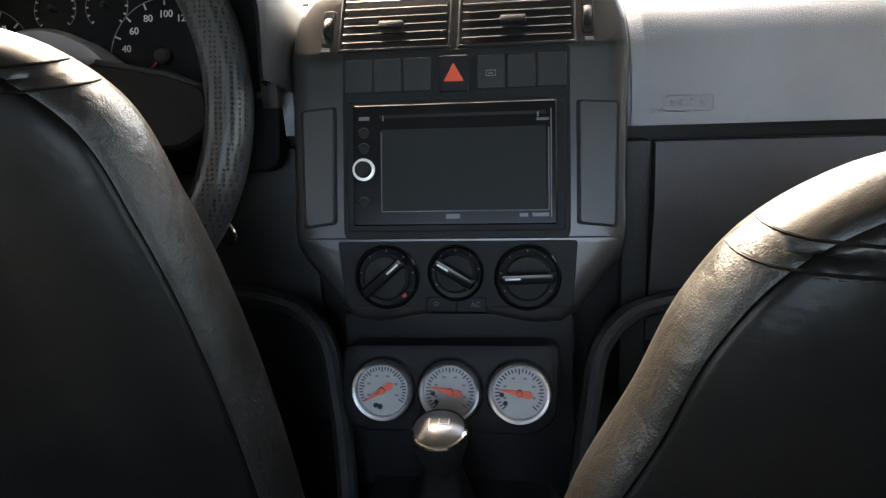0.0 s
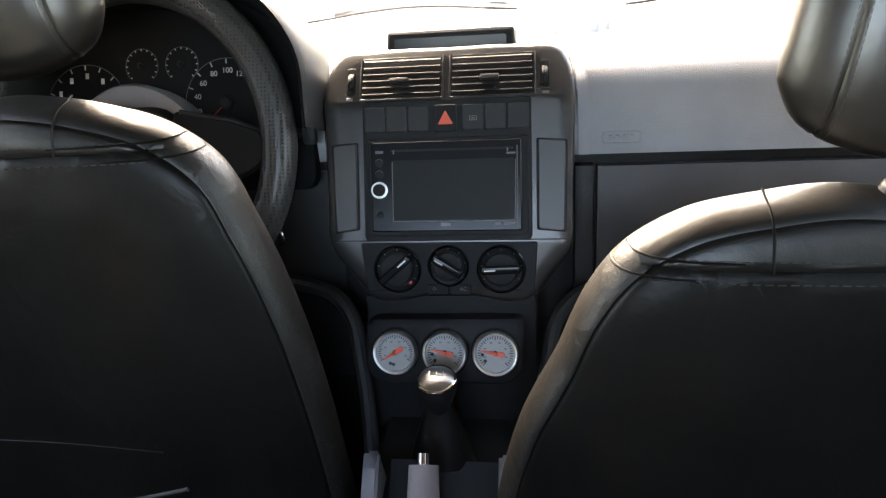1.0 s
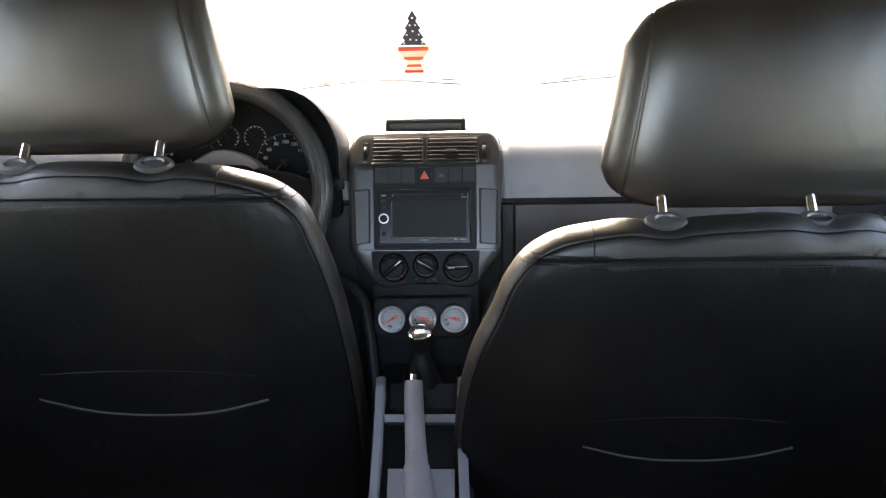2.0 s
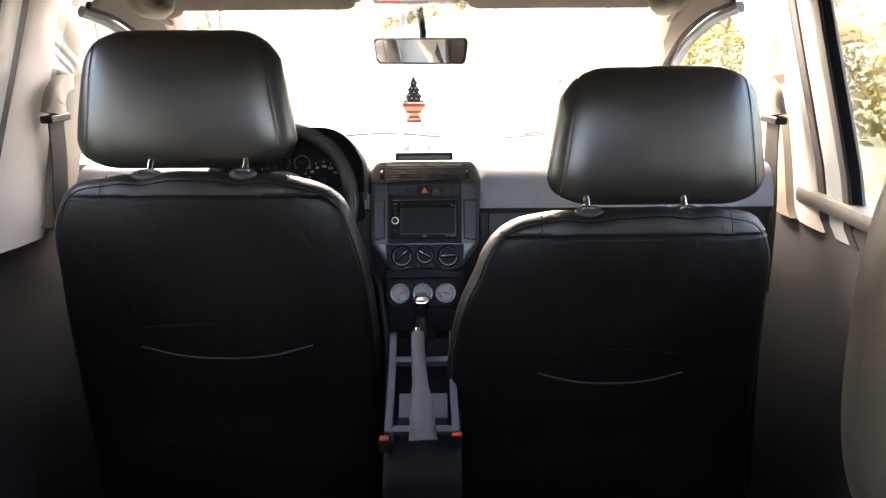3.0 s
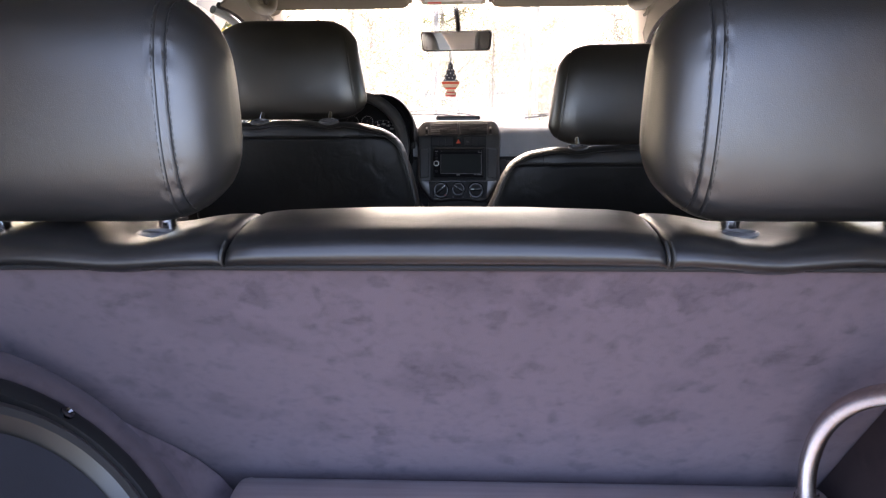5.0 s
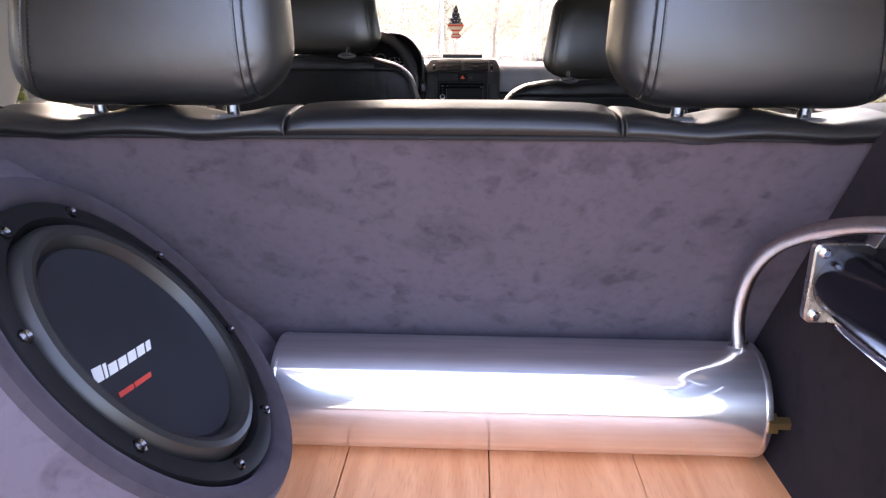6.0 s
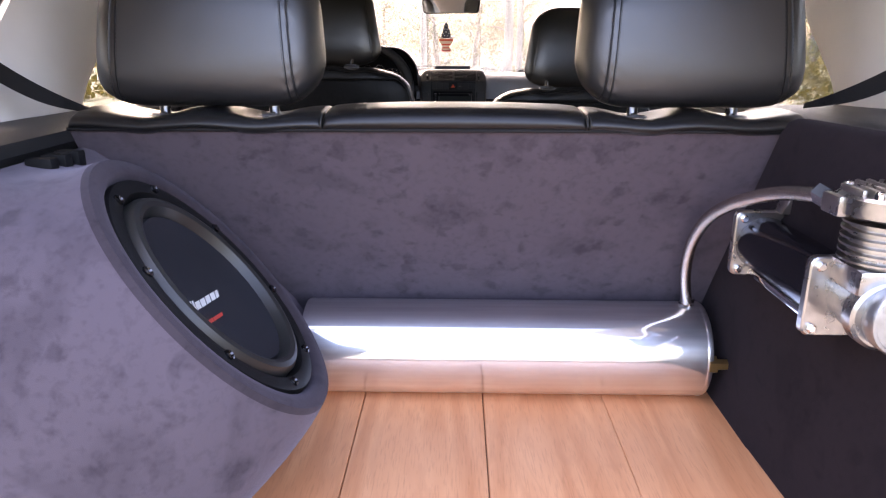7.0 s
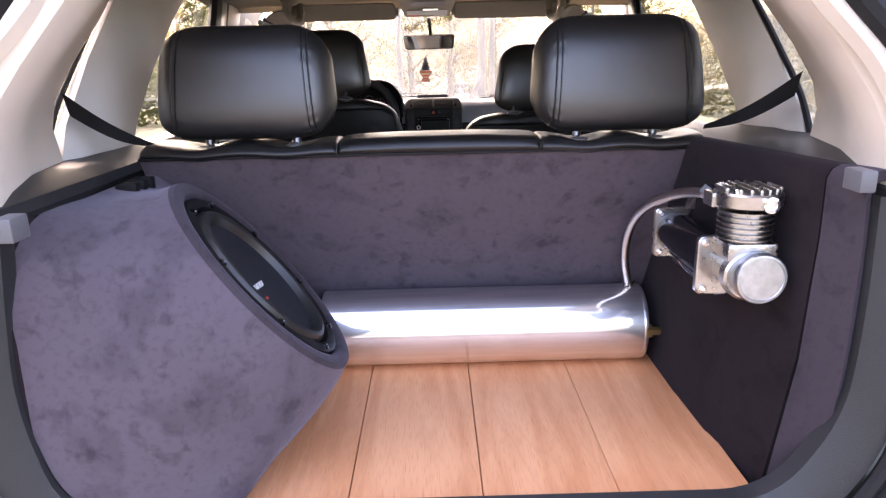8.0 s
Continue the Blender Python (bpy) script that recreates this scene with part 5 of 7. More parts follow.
def centre_stack():
    t = thing("centre_stack", "satin graphite centre console with vents and controls", "console", pose(0.0, 1.800, 0.9865, -14.5) @ Matrix.Scale(0.985, 4))
    # outer fascia as a frame of pieces round the black middle
    out = spline([(-0.1085, -0.2115), (-0.112, -0.206), (-0.1285, -0.182), (-0.1455, -0.160), (-0.1485, -0.15), (-0.1500, -0.10), (-0.1515, -0.03), (-0.1520, 0.03), (-0.148, 0.066), (-0.136, 0.086), (-0.10, 0.090), (0.0, 0.091), (0.10, 0.090), (0.136, 0.086), (0.148, 0.066), (0.1535, 0.03), (0.1525, -0.03),
                  (0.1510, -0.10), (0.1500, -0.150), (0.1475, -0.160), (0.131, -0.183), (0.1145, -0.206), (0.111, -0.2115), (0.0, -0.213)], 5)
    bm = BM()
    pillow(bm, out, [(0.02, -0.001), (0.006, -0.001), (0.002, 0.001), (0.0, 0.005), (0.0, 0.065)])
    part("fascia", bm, FASCIA, t, "satin graphite fascia")
    bm = BM()
    plate(bm, rounded([(-0.1025, 0.022), (-0.1025, -0.142), (-0.100, -0.148), (0.100, -0.148), (0.1025, -0.142), (0.1025, 0.022)], 0.004, 3), -0.0026, 0.001, 0.0008)
    part("centre_panel", bm, BLACK, t, "black centre panel")
    # vents
    for x0, x1 in ((-0.1045, -0.0055), (0.0060, 0.1055)):
        bm = BM()
        plate(bm, rect(x0, x1, 0.0255, 0.079, 0.003), -0.0022, 0.0006, 0.0006)
        v = part("vent", bm, BLACK, t, "black louvred air vent")
        for i in range(6):
            z = 0.0305 + i * 0.0085
            bm = BM()
            slab(bm, [(x0 + 0.002, -0.0045, z), (x1 - 0.002, -0.0045, z), (x1 - 0.002, -0.0036, z + 0.0016), (x0 + 0.002, -0.0036, z + 0.0016)], 0.0012)
            part("slat", bm, BLACK, v)
        xc = (x0 + x1) / 2 - 0.003
        bm = BM()
        box(bm, xc - 0.0115, xc + 0.0115, -0.010, -0.003, 0.0445, 0.0515, 0.002)
        part("tab", bm, DASH_LOW, v, "grey vent tab")
        bm = BM()
        for a, b in (((x0 - 0.002, 0.0245), (x1 + 0.002, 0.0245)), ((x0 - 0.0015, 0.0245), (x0 - 0.0015, 0.080)), ((x1 + 0.0015, 0.0245), (x1 + 0.0015, 0.080))):
            tube(bm, [(a[0], -0.0022, a[1]), (b[0], -0.0022, b[1])], 0.0016, 6)
        part("rim", bm, FASCIA, v, "satin vent rim")
    # thumb wheels
    for s in (-1, 1):
        bm = BM()
        plate(bm, rect(s * 0.1185 - 0.0055, s * 0.1185 + 0.0055, 0.032, 0.067, 0.003), -0.0018, 0.001, 0.0005)
        w = part("thumb_wheel_well", bm, BLACK, t)
        bm = BM()
        lathe(bm, [(0.012, -0.0035), (0.013, -0.002), (0.013, 0.002), (0.012, 0.0035)], 24, pose(s * 0.1185, 0.006, 0.0495, 0, 90, 0))
        part("thumb_wheel", bm, BLACK, w)
        bm = BM()
        plate(bm, rect(s * 0.1195 - 0.004, s * 0.1195 + 0.004, 0.0245, 0.0285), -0.0016, 0.0, 0.0004)
        part("symbol", bm, GREYPLASTIC, w, "small printed symbol")
    # switches
    for i in range(3):
        for x0 in (-0.0995 + i * 0.0268, 0.0205 + i * 0.0268):
            bm = BM()
            plate(bm, rect(x0, x0 + 0.0255, -0.0155, 0.0150, 0.0018), -0.0052, -0.001, 0.0009)
            part("switch", bm, DASH_LOW, t, "blank dark switch")
    bm = BM()
    for x0, x1, z0, z1 in ((0.0288, 0.0378, 0.0005, 0.0012), (0.0288, 0.0378, -0.0042, -0.0035), (0.0288, 0.0294, -0.004, 0.001), (0.0372, 0.0378, -0.004, 0.001), (0.031, 0.0355, -0.0022, -0.0012)):
        box(bm, x0, x1, -0.0056, -0.0050, z0, z1)
    part("symbol", bm, GREYPLASTIC, t, "faint rear window symbol")
    bm = BM()
    plate(bm, rect(-0.0128, 0.0132, -0.0170, 0.0155, 0.0018), -0.0060, -0.001, 0.0009)
    hz = part("hazard_switch", bm, BLACK, t, "black hazard light switch")
    bm = BM()
    plate(bm, rounded([(-0.0090, -0.0080), (0.0094, -0.0080), (0.0002, 0.0085)], 0.0012, 3), -0.0070, -0.0058, 0.0003)
    part("triangle", bm, RED, hz, "orange-red triangle")
    # storage lids at the sides
    for o in ([(-0.1415, stack_z(192)), (-0.1100, stack_z(187)), (-0.1100, stack_z(392)), (-0.1390, stack_z(400))], [(0.1090, stack_z(188)), (0.1435, stack_z(193)), (0.1415, stack_z(402)), (0.1090, stack_z(396))]):
        bm = BM()
        plate(bm, rounded([(p[0] - 0.0012 if p[0] < 0.12 and p[0] > 0 or p[0] < -0.12 else p[0] + 0.0012, p[1]) for p in o], 0.003, 3), -0.0024, 0.001, 0.0006)
        part("lid_gap", bm, BLACK, t)
        bm = BM()
        cx, cz = sum(p[0] for p in o) / 4, sum(p[1] for p in o) / 4
        plate(bm, rounded([(cx + (p[0] - cx) * 0.93, cz + (p[1] - cz) * 0.975) for p in o], 0.003, 3), -0.0048, -0.001, 0.001)
        part("storage_lid", bm, FASCIA_D, t, "graphite storage lid")
    # seam between fascia and heater panel
    bm = BM()
    box(bm, -0.144, 0.1455, -0.0014, 0.0, stack_z(419), stack_z(416))
    part("joint", bm, BLACK, t)
    # heater panel
    bm = BM()
    plate(bm, rounded([(-0.1035, -0.2105), (0.1045, -0.2105), (0.1085, -0.150), (-0.1085, -0.150)], 0.003, 3), -0.0022, 0.001, 0.0008)
    hp = part("heater_panel", bm, SOFTBLACK, t, "dark heater control panel")
    for k, (x, z, r, turn) in enumerate(((-0.0632, stack_z(485), 0.0298, 40), (0.0002, stack_z(478), 0.0256, -32), (0.0645, stack_z(486), 0.0298, 2))):
        m = pose(x, 0, z, 90, 0, 0)
        bm = BM()
        lathe(bm, [(r, 0.001), (r, 0.0065), (r * 0.95, 0.008), (r * 0.90, 0.007), (r * 0.87, 0.0035), (r * 0.5, 0.0030)], 40, m)
        d = part("dial_ring", bm, GLOSSBLACK, hp, "black heater dial ring")
        bm = BM()
        lathe(bm, [(r * 0.72, 0.003), (r * 0.70, 0.012), (r * 0.62, 0.014), (r * 0.2, 0.0145)], 36, m)
        part("dial_hub", bm, BLACK, d)
        bm = BM()
        mm = pose(x, 0, z, 0, -turn, 0)
        box(bm, -r * 0.80, r * 0.80, -0.0265, -0.012, -0.0048, 0.0048, 0.0035, 3)
        bmesh.ops.transform(bm, matrix=mm, verts=bm.verts)
        g = part("grip", bm, GLOSSBLACK, d, "glossy bar grip")
        bm = BM()
        e = 1 if k == 0 else -1
        box(bm, e * r * 0.42 - r * 0.22, e * r * 0.42 + r * 0.22, -0.0272, -0.0262, -0.0007, 0.0009)
        bmesh.ops.transform(bm, matrix=mm, verts=bm.verts)
        part("pointer", bm, WHITE, g, "white pointer line")
        bm = BM()
        for j in range(7):
            a = radians(-120 + j * 40)
            tube(bm, [(x + r * 0.78 * math.sin(a), -0.0036, z + r * 0.78 * math.cos(a)), (x + r * 0.84 * math.sin(a), -0.0036, z + r * 0.84 * math.cos(a))], 0.0006, 5)
        part("mark", bm, GREYPLASTIC, d, "printed scale marks")
    bm = BM()
    lathe(bm, [(0.0022, 0), (0.0022, 0.0042)], 12, pose(-0.048, -0.001, stack_z(517), 90, 0, 0))
    part("mark", bm, REDPRINT, hp, "red heat dot")
    for x0, x1 in ((-0.027, -0.0005), (0.0005, 0.027)):
        bm = BM()
        plate(bm, rect(x0, x1, stack_z(546), stack_z(521), 0.001), -0.0040, -0.001, 0.0006)
        part("switch", bm, SOFTBLACK, hp, "dark push switch")
    lettering("letters", "AC", 0.0068, GREYPLASTIC, hp, pose(0.0175, 0.0035, stack_z(533), 90, 0, 0), "white printed letters")
    bm = BM()
    tube(bm, spline([(-0.0215, -0.0042, stack_z(531)), (-0.018, -0.0042, stack_z(535)), (-0.0165, -0.0042, stack_z(531)), (-0.020, -0.0042, stack_z(529))], 4, False), 0.0006, 5)
    part("symbol", bm, GREYPLASTIC, hp, "recirculation symbol")
    # the vent head leans back and the heater panel tucks under
    for ob in t.children_recursive:
        if ob.data is None or ob.name.startswith("letters"):
            continue
        bm = BM()
        bm.from_mesh(ob.data)
        if ob.name.startswith("fascia"):
            for zc in (0.022, -0.149):
                bmesh.ops.bisect_plane(bm, geom=bm.verts[:] + bm.edges[:] + bm.faces[:], plane_co=(0, 0, zc), plane_no=(0, 0, 1))
        for v in bm.verts:
            v.co.y += 0.36 * max(0.0, v.co.z - 0.022) + 0.16 * max(0.0, -0.149 - v.co.z)
        bm.to_mesh(ob.data)
        bm.free()
        if ob.name.startswith("fascia"):
            ob.data.polygons.foreach_set("use_smooth", [True] * len(ob.data.polygons))
            ob.data.set_sharp_from_angle(angle=radians(35))
    return t


centre_stack()


def car_stereo():
    t = thing("car_stereo", "black double-height car stereo with a dark screen", "car stereo", pose(0.0, 1.800, 0.9865, -14.5) @ Matrix.Scale(0.985, 4))
    bm = BM()
    plate(bm, rect(-0.0975, 0.0980, stack_z(406), stack_z(181), 0.003), -0.0052, -0.002, 0.001)
    part("mounting_frame", bm, BLACK, t, "black mounting frame")
    bm = BM()
    plate(bm, rect(-0.0905, 0.0905, stack_z(396), stack_z(190), 0.002), -0.0125, -0.004, 0.0012)
    bz = part("bezel", bm, GLOSSBLACK, t, "glossy black bezel")
    bm = BM()
    plate(bm, rect(-0.0640, 0.0810, stack_z(371), stack_z(233), 0.001), -0.0131, -0.0120, 0.0002)
    part("screen", bm, SCREEN, t, "switched-off dark grey screen")
    bm = BM()
    for a, b in (((-0.0645, 372), (0.0835, 372)), ((-0.0645, 372), (-0.0645, 236)), ((0.0855, 205), (0.0855, 385)), ((0.0835, 372), (0.0835, 236))):
        tube(bm, [(a[0], -0.0130, stack_z(a[1])), (b[0], -0.0130, stack_z(b[1]))], 0.00055, 6)
    part("trim_line", bm, GREYPLASTIC, bz, "thin bright trim line")
    bm = BM()
    box(bm, -0.066, 0.081, -0.0129, -0.0122, stack_z(213), stack_z(208))
    part("disc_slot", bm, RUBBER, bz)
    bm = BM()
    lathe(bm, [(0.0100, 0.012), (0.0100, 0.0155), (0.0078, 0.0160), (0.0074, 0.0145)], 36, pose(-0.0805, 0, stack_z(300), 90, 0, 0), False)
    part("knob_ring", bm, mat("bright_ring", (0.86, 0.86, 0.86), 0.35, 0.2), bz, "bright ring of the volume knob")
    bm = BM()
    lathe(bm, [(0.0074, 0.012), (0.0072, 0.0185), (0.0060, 0.0195), (0.001, 0.0195)], 30, pose(-0.0805, 0, stack_z(300), 90, 0, 0))
    part("knob", bm, BLACK, bz, "black volume knob")
    for py in (238, 264, 356):
        bm = BM()
        lathe(bm, [(0.0046, 0.012), (0.0046, 0.0138), (0.003, 0.0142)], 20, pose(-0.0805, 0, stack_z(py), 90, 0, 0))
        part("button", bm, BLACK, bz, "small round button")
        bm = BM()
        tube(bm, [(-0.0805 + 0.0048 * math.cos(a), -0.0132, stack_z(py) + 0.0048 * math.sin(a)) for a in [radians(20 + 12 * i) for i in range(13)]], 0.0003, 5)
        part("mark", bm, GREYPLASTIC, bz)
    # plain bars in place of printed names
    for x0, x1, p0, p1 in ((-0.0065, 0.0058, 385, 377), (0.0580, 0.0655, 383, 377), (0.0690, 0.0835, 383, 377), (-0.0850, -0.0755, 216, 210), (0.0730, 0.0835, 224, 220), (-0.0635, -0.0622, 218, 209), (0.0735, 0.0750, 218, 210)):
        bm = BM()
        box(bm, x0, x1, -0.0131, -0.0124, stack_z(p0), stack_z(p1))
        part("bar", bm, GREYPLASTIC, bz, "printed bar")
    return t


car_stereo()


def gauges():
    pod = thing("gauge_pod", "dark panel with three round white gauges", "gauge panel", pose(-0.004, 1.728, 0.716, -12))
    bm = BM()
    o = rounded([(-0.094, -0.034), (-0.078, -0.040), (0.074, -0.040), (0.092, -0.026), (0.096, 0.042), (-0.099, 0.040), (-0.101, -0.018)], 0.014, 5)
    pillow(bm, o, [(0.008, -0.001), (0.002, 0.001), (0, 0.004), (0, 0.04)])
    part("panel", bm, SOFTBLACK, pod, "dark gauge panel")
    for x in (-0.0615, -0.0010, 0.0598):
        bm = BM()
        lathe(bm, [(0.0295, 0.0005), (0.0300, 0.0030), (0.0285, 0.0040), (0.0275, 0.0030)], 40, pose(x, 0, 0, 90, 0, 0), False)
        part("gauge_seat", bm, BLACK, pod, "black ring seating a gauge")
    for i, (x, needle) in enumerate(((-0.0615, 238), (-0.0010, 283), (0.0598, 280))):
        g = thing("gauge", "round white gauge with chrome rim and orange needle", "gauge", pose(-0.004, 1.728, 0.716, -12) @ Matrix.Translation((x, -0.002, 0.0)), "gauges in the pod")
        y = pose(0, 0, 0, 90, 0, 0)
        bm = BM()
        lathe(bm, [(0.0272, 0.0), (0.0276, 0.006), (0.0262, 0.0095), (0.0238, 0.0085), (0.0228, 0.004)], 48, y, False)
        part("rim", bm, mat("satin_chrome", (0.78, 0.78, 0.78), 0.32, 1.0, vary=0.05) if i == 0 else bpy.data.materials["satin_chrome"], g, "chrome rim")
        bm = BM()
        lathe(bm, [(0.0230, 0.0), (0.0230, 0.0035), (0.001, 0.0036)], 48, y)
        f = part("dial", bm, DIAL, g, "white dial face")
        bm = BM()
        for j in range(31):
            a = radians(-135 + 270 * j / 30 + 0) if i else radians(-120 + 240 * j / 30)
            r0 = 0.0180 if j % 5 else 0.0164
            ca, sa = math.cos(a), math.sin(a)
            w = 0.00065
            pts = [(sa * r + ca * q, -0.0039, ca * r - sa * q) for r, q in ((r0, -w), (0.0212, -w), (0.0212, w), (r0, w))]
            slab(bm, pts, 0.0002)
        part("scale", bm, NAVY, f, "black printed scale")
        bm = BM()
        for j in range(6):
            a = radians(-110 + 44 * j)
            cx, cz = 0.0135 * math.sin(a), 0.0135 * math.cos(a)
            box(bm, cx - 0.0015, cx + 0.0015, -0.0040, -0.0037, cz - 0.0008, cz + 0.0008)
        part("bar", bm, GREYPLASTIC, f, "small printed bars")
        bm = BM()
        for a in ((205, 190) if i == 0 else (262, 232)):
            lathe(bm, [(0.0021, 0.0036), (0.0021, 0.0044)], 12, pose(0.0155 * math.sin(radians(a)), 0, 0.0155 * math.cos(radians(a)), 90, 0, 0))
        part("lamp_dot", bm, BLACK, f, "dark indicator dot")
        bm = BM()
        a = radians(needle)
        d, q = Vector((math.sin(a), 0, math.cos(a))), Vector((math.cos(a), 0, -math.sin(a)))
        pts = [d * 0.019 + q * 0.0003, d * 0.004 + q * 0.0020, d * -0.009 + q * 0.0034, d * -0.012, d * -0.009 - q * 0.0034, d * 0.004 - q * 0.0020, d * 0.019 - q * 0.0003]
        slab(bm, [p + Vector((0, -0.0065, 0)) for p in pts], 0.0006)
        part("needle", bm, RED, g, "orange needle")
        bm = BM()
        lathe(bm, [(0.0030, 0.004), (0.0030, 0.0085), (0.002, 0.009)], 16, y)
        part("needle_hub", bm, RED, g)


gauges()


def tunnel():
    t = thing("tunnel_console", "dark grey tunnel console between the front seats", "console")
    bm = BM()
    rings(bm, [[(x, y, z) for x, z in ((-0.098, -0.42), (-0.098, zt - 0.06), (-0.088, zt - 0.045), (0.082, zt - 0.045), (0.092, zt - 0.06), (0.092, -0.42))] for y, zt in ((1.80, 0.650), (1.70, 0.640), (1.62, 0.612), (1.50, 0.455), (1.45, 0.385), (1.44, 0.36))])
    part("body", bm, BLACK, t, "black console body")
    def deck(f):
        """A point down the sloping console top, f metres from its upper end."""
        return 1.643 - 0.607 * f, 0.644 - 0.794 * f
    tilt = -37.4
    for s, xc in ((-1, -0.079), (1, 0.072)):
        bm = BM()
        pts = [(xc, *deck(0.014)), (xc, *deck(0.03)), (xc, *deck(0.10)), (xc + s * 0.002, *deck(0.19)), (xc + s * 0.006, *deck(0.27))]
        band(bm, [p + Vector((0, -0.006, 0.005)) for p in spline(pts, 5, False)], 0.018, 0.010, (1, 0, 0))
        bmesh.ops.bevel(bm, geom=bm.edges[:], offset=0.003, segments=2, affect="EDGES")
        rail = part("side_rail", bm, CONSOLE_D, t, "grey console side rail")
        bm = BM()
        rings(bm, [[(x, *q) for x, q in ((xc - 0.005, (y, z + 0.002)), (xc + 0.005, (y, z + 0.002)), (xc + 0.005, (y + 0.03, z - 0.06)), (xc - 0.005, (y + 0.03, z - 0.06)))] for y, z in (deck(f) for f in (0.012, 0.10, 0.19, 0.272))])
        part("well_side", bm, CONSOLE_D, rail, "sunk side of the console wells")
    for f, h, x0, x1 in ((0.088, 0.015, -0.070, 0.062), (0.262, 0.016, -0.075, 0.068)):
        y, z = deck(f)
        bm = BM()
        box(bm, x0, x1, -0.010, 0.040, -h / 2, h / 2, 0.003)
        bmesh.ops.transform(bm, matrix=pose(0, y, z, tilt), verts=bm.verts)
        part("cross_bar", bm, CONSOLE_D, t, "grey cross bar")
    # sunk wells and the pale plate beside the lever boot
    for f0, f1, x0, x1, name, material, label, off in ((0.012, 0.080, -0.066, 0.060, "well", SOFTBLACK, "dark storage well", -0.026), (0.096, 0.176, -0.066, 0.060, "well", SOFTBLACK, "dark storage well", -0.026),
                                                        (0.176, 0.236, -0.060, 0.058, "plate", CONSOLE, "pale grey console plate", 0.004), (0.236, 0.252, -0.066, 0.060, "well", RUBBER, "dark slot", 0.002)):
        bm = BM()
        y0, z0 = deck(f0)
        y1, z1 = deck(f1)
        slab(bm, [(x0, y0 - off, z0 + off), (x1, y0 - off, z0 + off), (x1, y1 - off, z1 + off), (x0, y1 - off, z1 + off)], 0.002)
        part(name, bm, material, t, label)
    for x, f in ((-0.094, 0.285), (0.080, 0.276)):
        y, z = deck(f)
        bm = BM()
        box(bm, x - 0.013, x + 0.013, y - 0.012, y + 0.012, z - 0.03, z + 0.003, 0.003)
        bk = part("buckle", bm, BLACK, t, "black belt buckle")
        bm = BM()
        box(bm, x - 0.011, x + 0.011, y - 0.014, y + 0.008, z + 0.002, z + 0.007, 0.002)
        part("buckle_button", bm, RUBY, bk, "small red buckle button")
    # knee curves beside the tunnel
    for s in (-1, 1):
        bm = BM()
        tube(bm, spline([(s * 0.42, 1.83, 0.770), (s * 0.28, 1.82, 0.774), (s * 0.185, 1.80, 0.772), (s * 0.158, 1.79, 0.766), (s * 0.134, 1.775, 0.748), (s * 0.118, 1.755, 0.690), (s * 0.108, 1.73, 0.61), (s * 0.102, 1.70, 0.52), (s * 0.10, 1.66, 0.40)], 6, False), lambda f: 0.010, 10)
        part("knee_trim", bm, DASH_LOW, t, "curved dark knee trim")
    bm = BM()
    box(bm, -0.11, 0.106, 1.765, 1.84, 0.40, 0.775, 0.01)
    part("backing", bm, BLACK, t)
    return t


tunnel()


def gear_lever():
    t = thing("gear_lever", "black gear lever with a chrome-ringed knob", "gear lever", pose(-0.007, 1.675, 0.62))
    bm = BM()
    lathe(bm, [(0.040, -0.02), (0.034, 0.0), (0.024, 0.03), (0.017, 0.05), (0.015, 0.075)], 24, Matrix.Diagonal((1, 0.6, 1, 1)))
    part("gaiter", bm, LEATHER, t, "black leather gaiter")
    m = pose(0, -0.004, 0.066, 15)
    bm = BM()
    lathe(bm, [(0.010, -0.02), (0.016, -0.004), (0.0215, 0.012), (0.0232, 0.021), (0.0222, 0.027)], 32, m)
    part("knob", bm, BLACK, t, "black rounded knob")
    bm = BM()
    lathe(bm, [(0.0220, 0.0262), (0.0230, 0.0278), (0.0224, 0.0298), (0.0205, 0.0302)], 32, m, False)
    part("ring", bm, CHROME, t, "chrome ring")
    bm = BM()
    lathe(bm, [(0.0208, 0.0295), (0.016, 0.0325), (0.008, 0.0342), (0.001, 0.0346)], 32, m)
    cap = part("cap", bm, SMOKED, t, "smoked chrome cap")
    bm = BM()
    for a, b in (((-0.008, 0), (0.008, 0)), ((-0.008, -0.006), (-0.008, 0.006)), ((0, -0.006), (0, 0.006)), ((0.008, -0.001), (0.008, 0.006))):
        tube(bm, [m @ Vector((a[0], a[1], 0.0345)), m @ Vector((b[0], b[1], 0.0345))], 0.0006, 5)
    part("shift_pattern", bm, WHITE, cap, "printed shift pattern")


gear_lever()


def handbrake():
    t = thing("handbrake", "grey handbrake lever with a leather boot", "handbrake")
    bm = BM()
    pts = spline([(-0.016, 1.604, 0.642), (-0.015, 1.585, 0.618), (-0.012, 1.555, 0.575), (-0.009, 1.530, 0.545)], 5, False)
    tube(bm, pts, lambda f: 0.0165 + 0.0025 * f, 16)
    part("grip", bm, GRIP, t, "grey moulded grip")
    bm = BM()
    tube(bm, [(-0.0165, 1.604, 0.640), (-0.0168, 1.612, 0.652)], 0.007, 12)
    part("button", bm, CHROME, t, "bright release button")
    bm = BM()
    pts = spline([(-0.009, 1.530, 0.548), (-0.006, 1.505, 0.505), (-0.002, 1.475, 0.455), (0.0, 1.455, 0.42)], 5, False)
    tube(bm, pts, lambda f: 0.0175 + 0.017 * math.sin(1.5 * f) + 0.0012 * math.sin(34 * f), 14)
    part("boot", bm, GRIP, t, "creased leather boot")


handbrake()


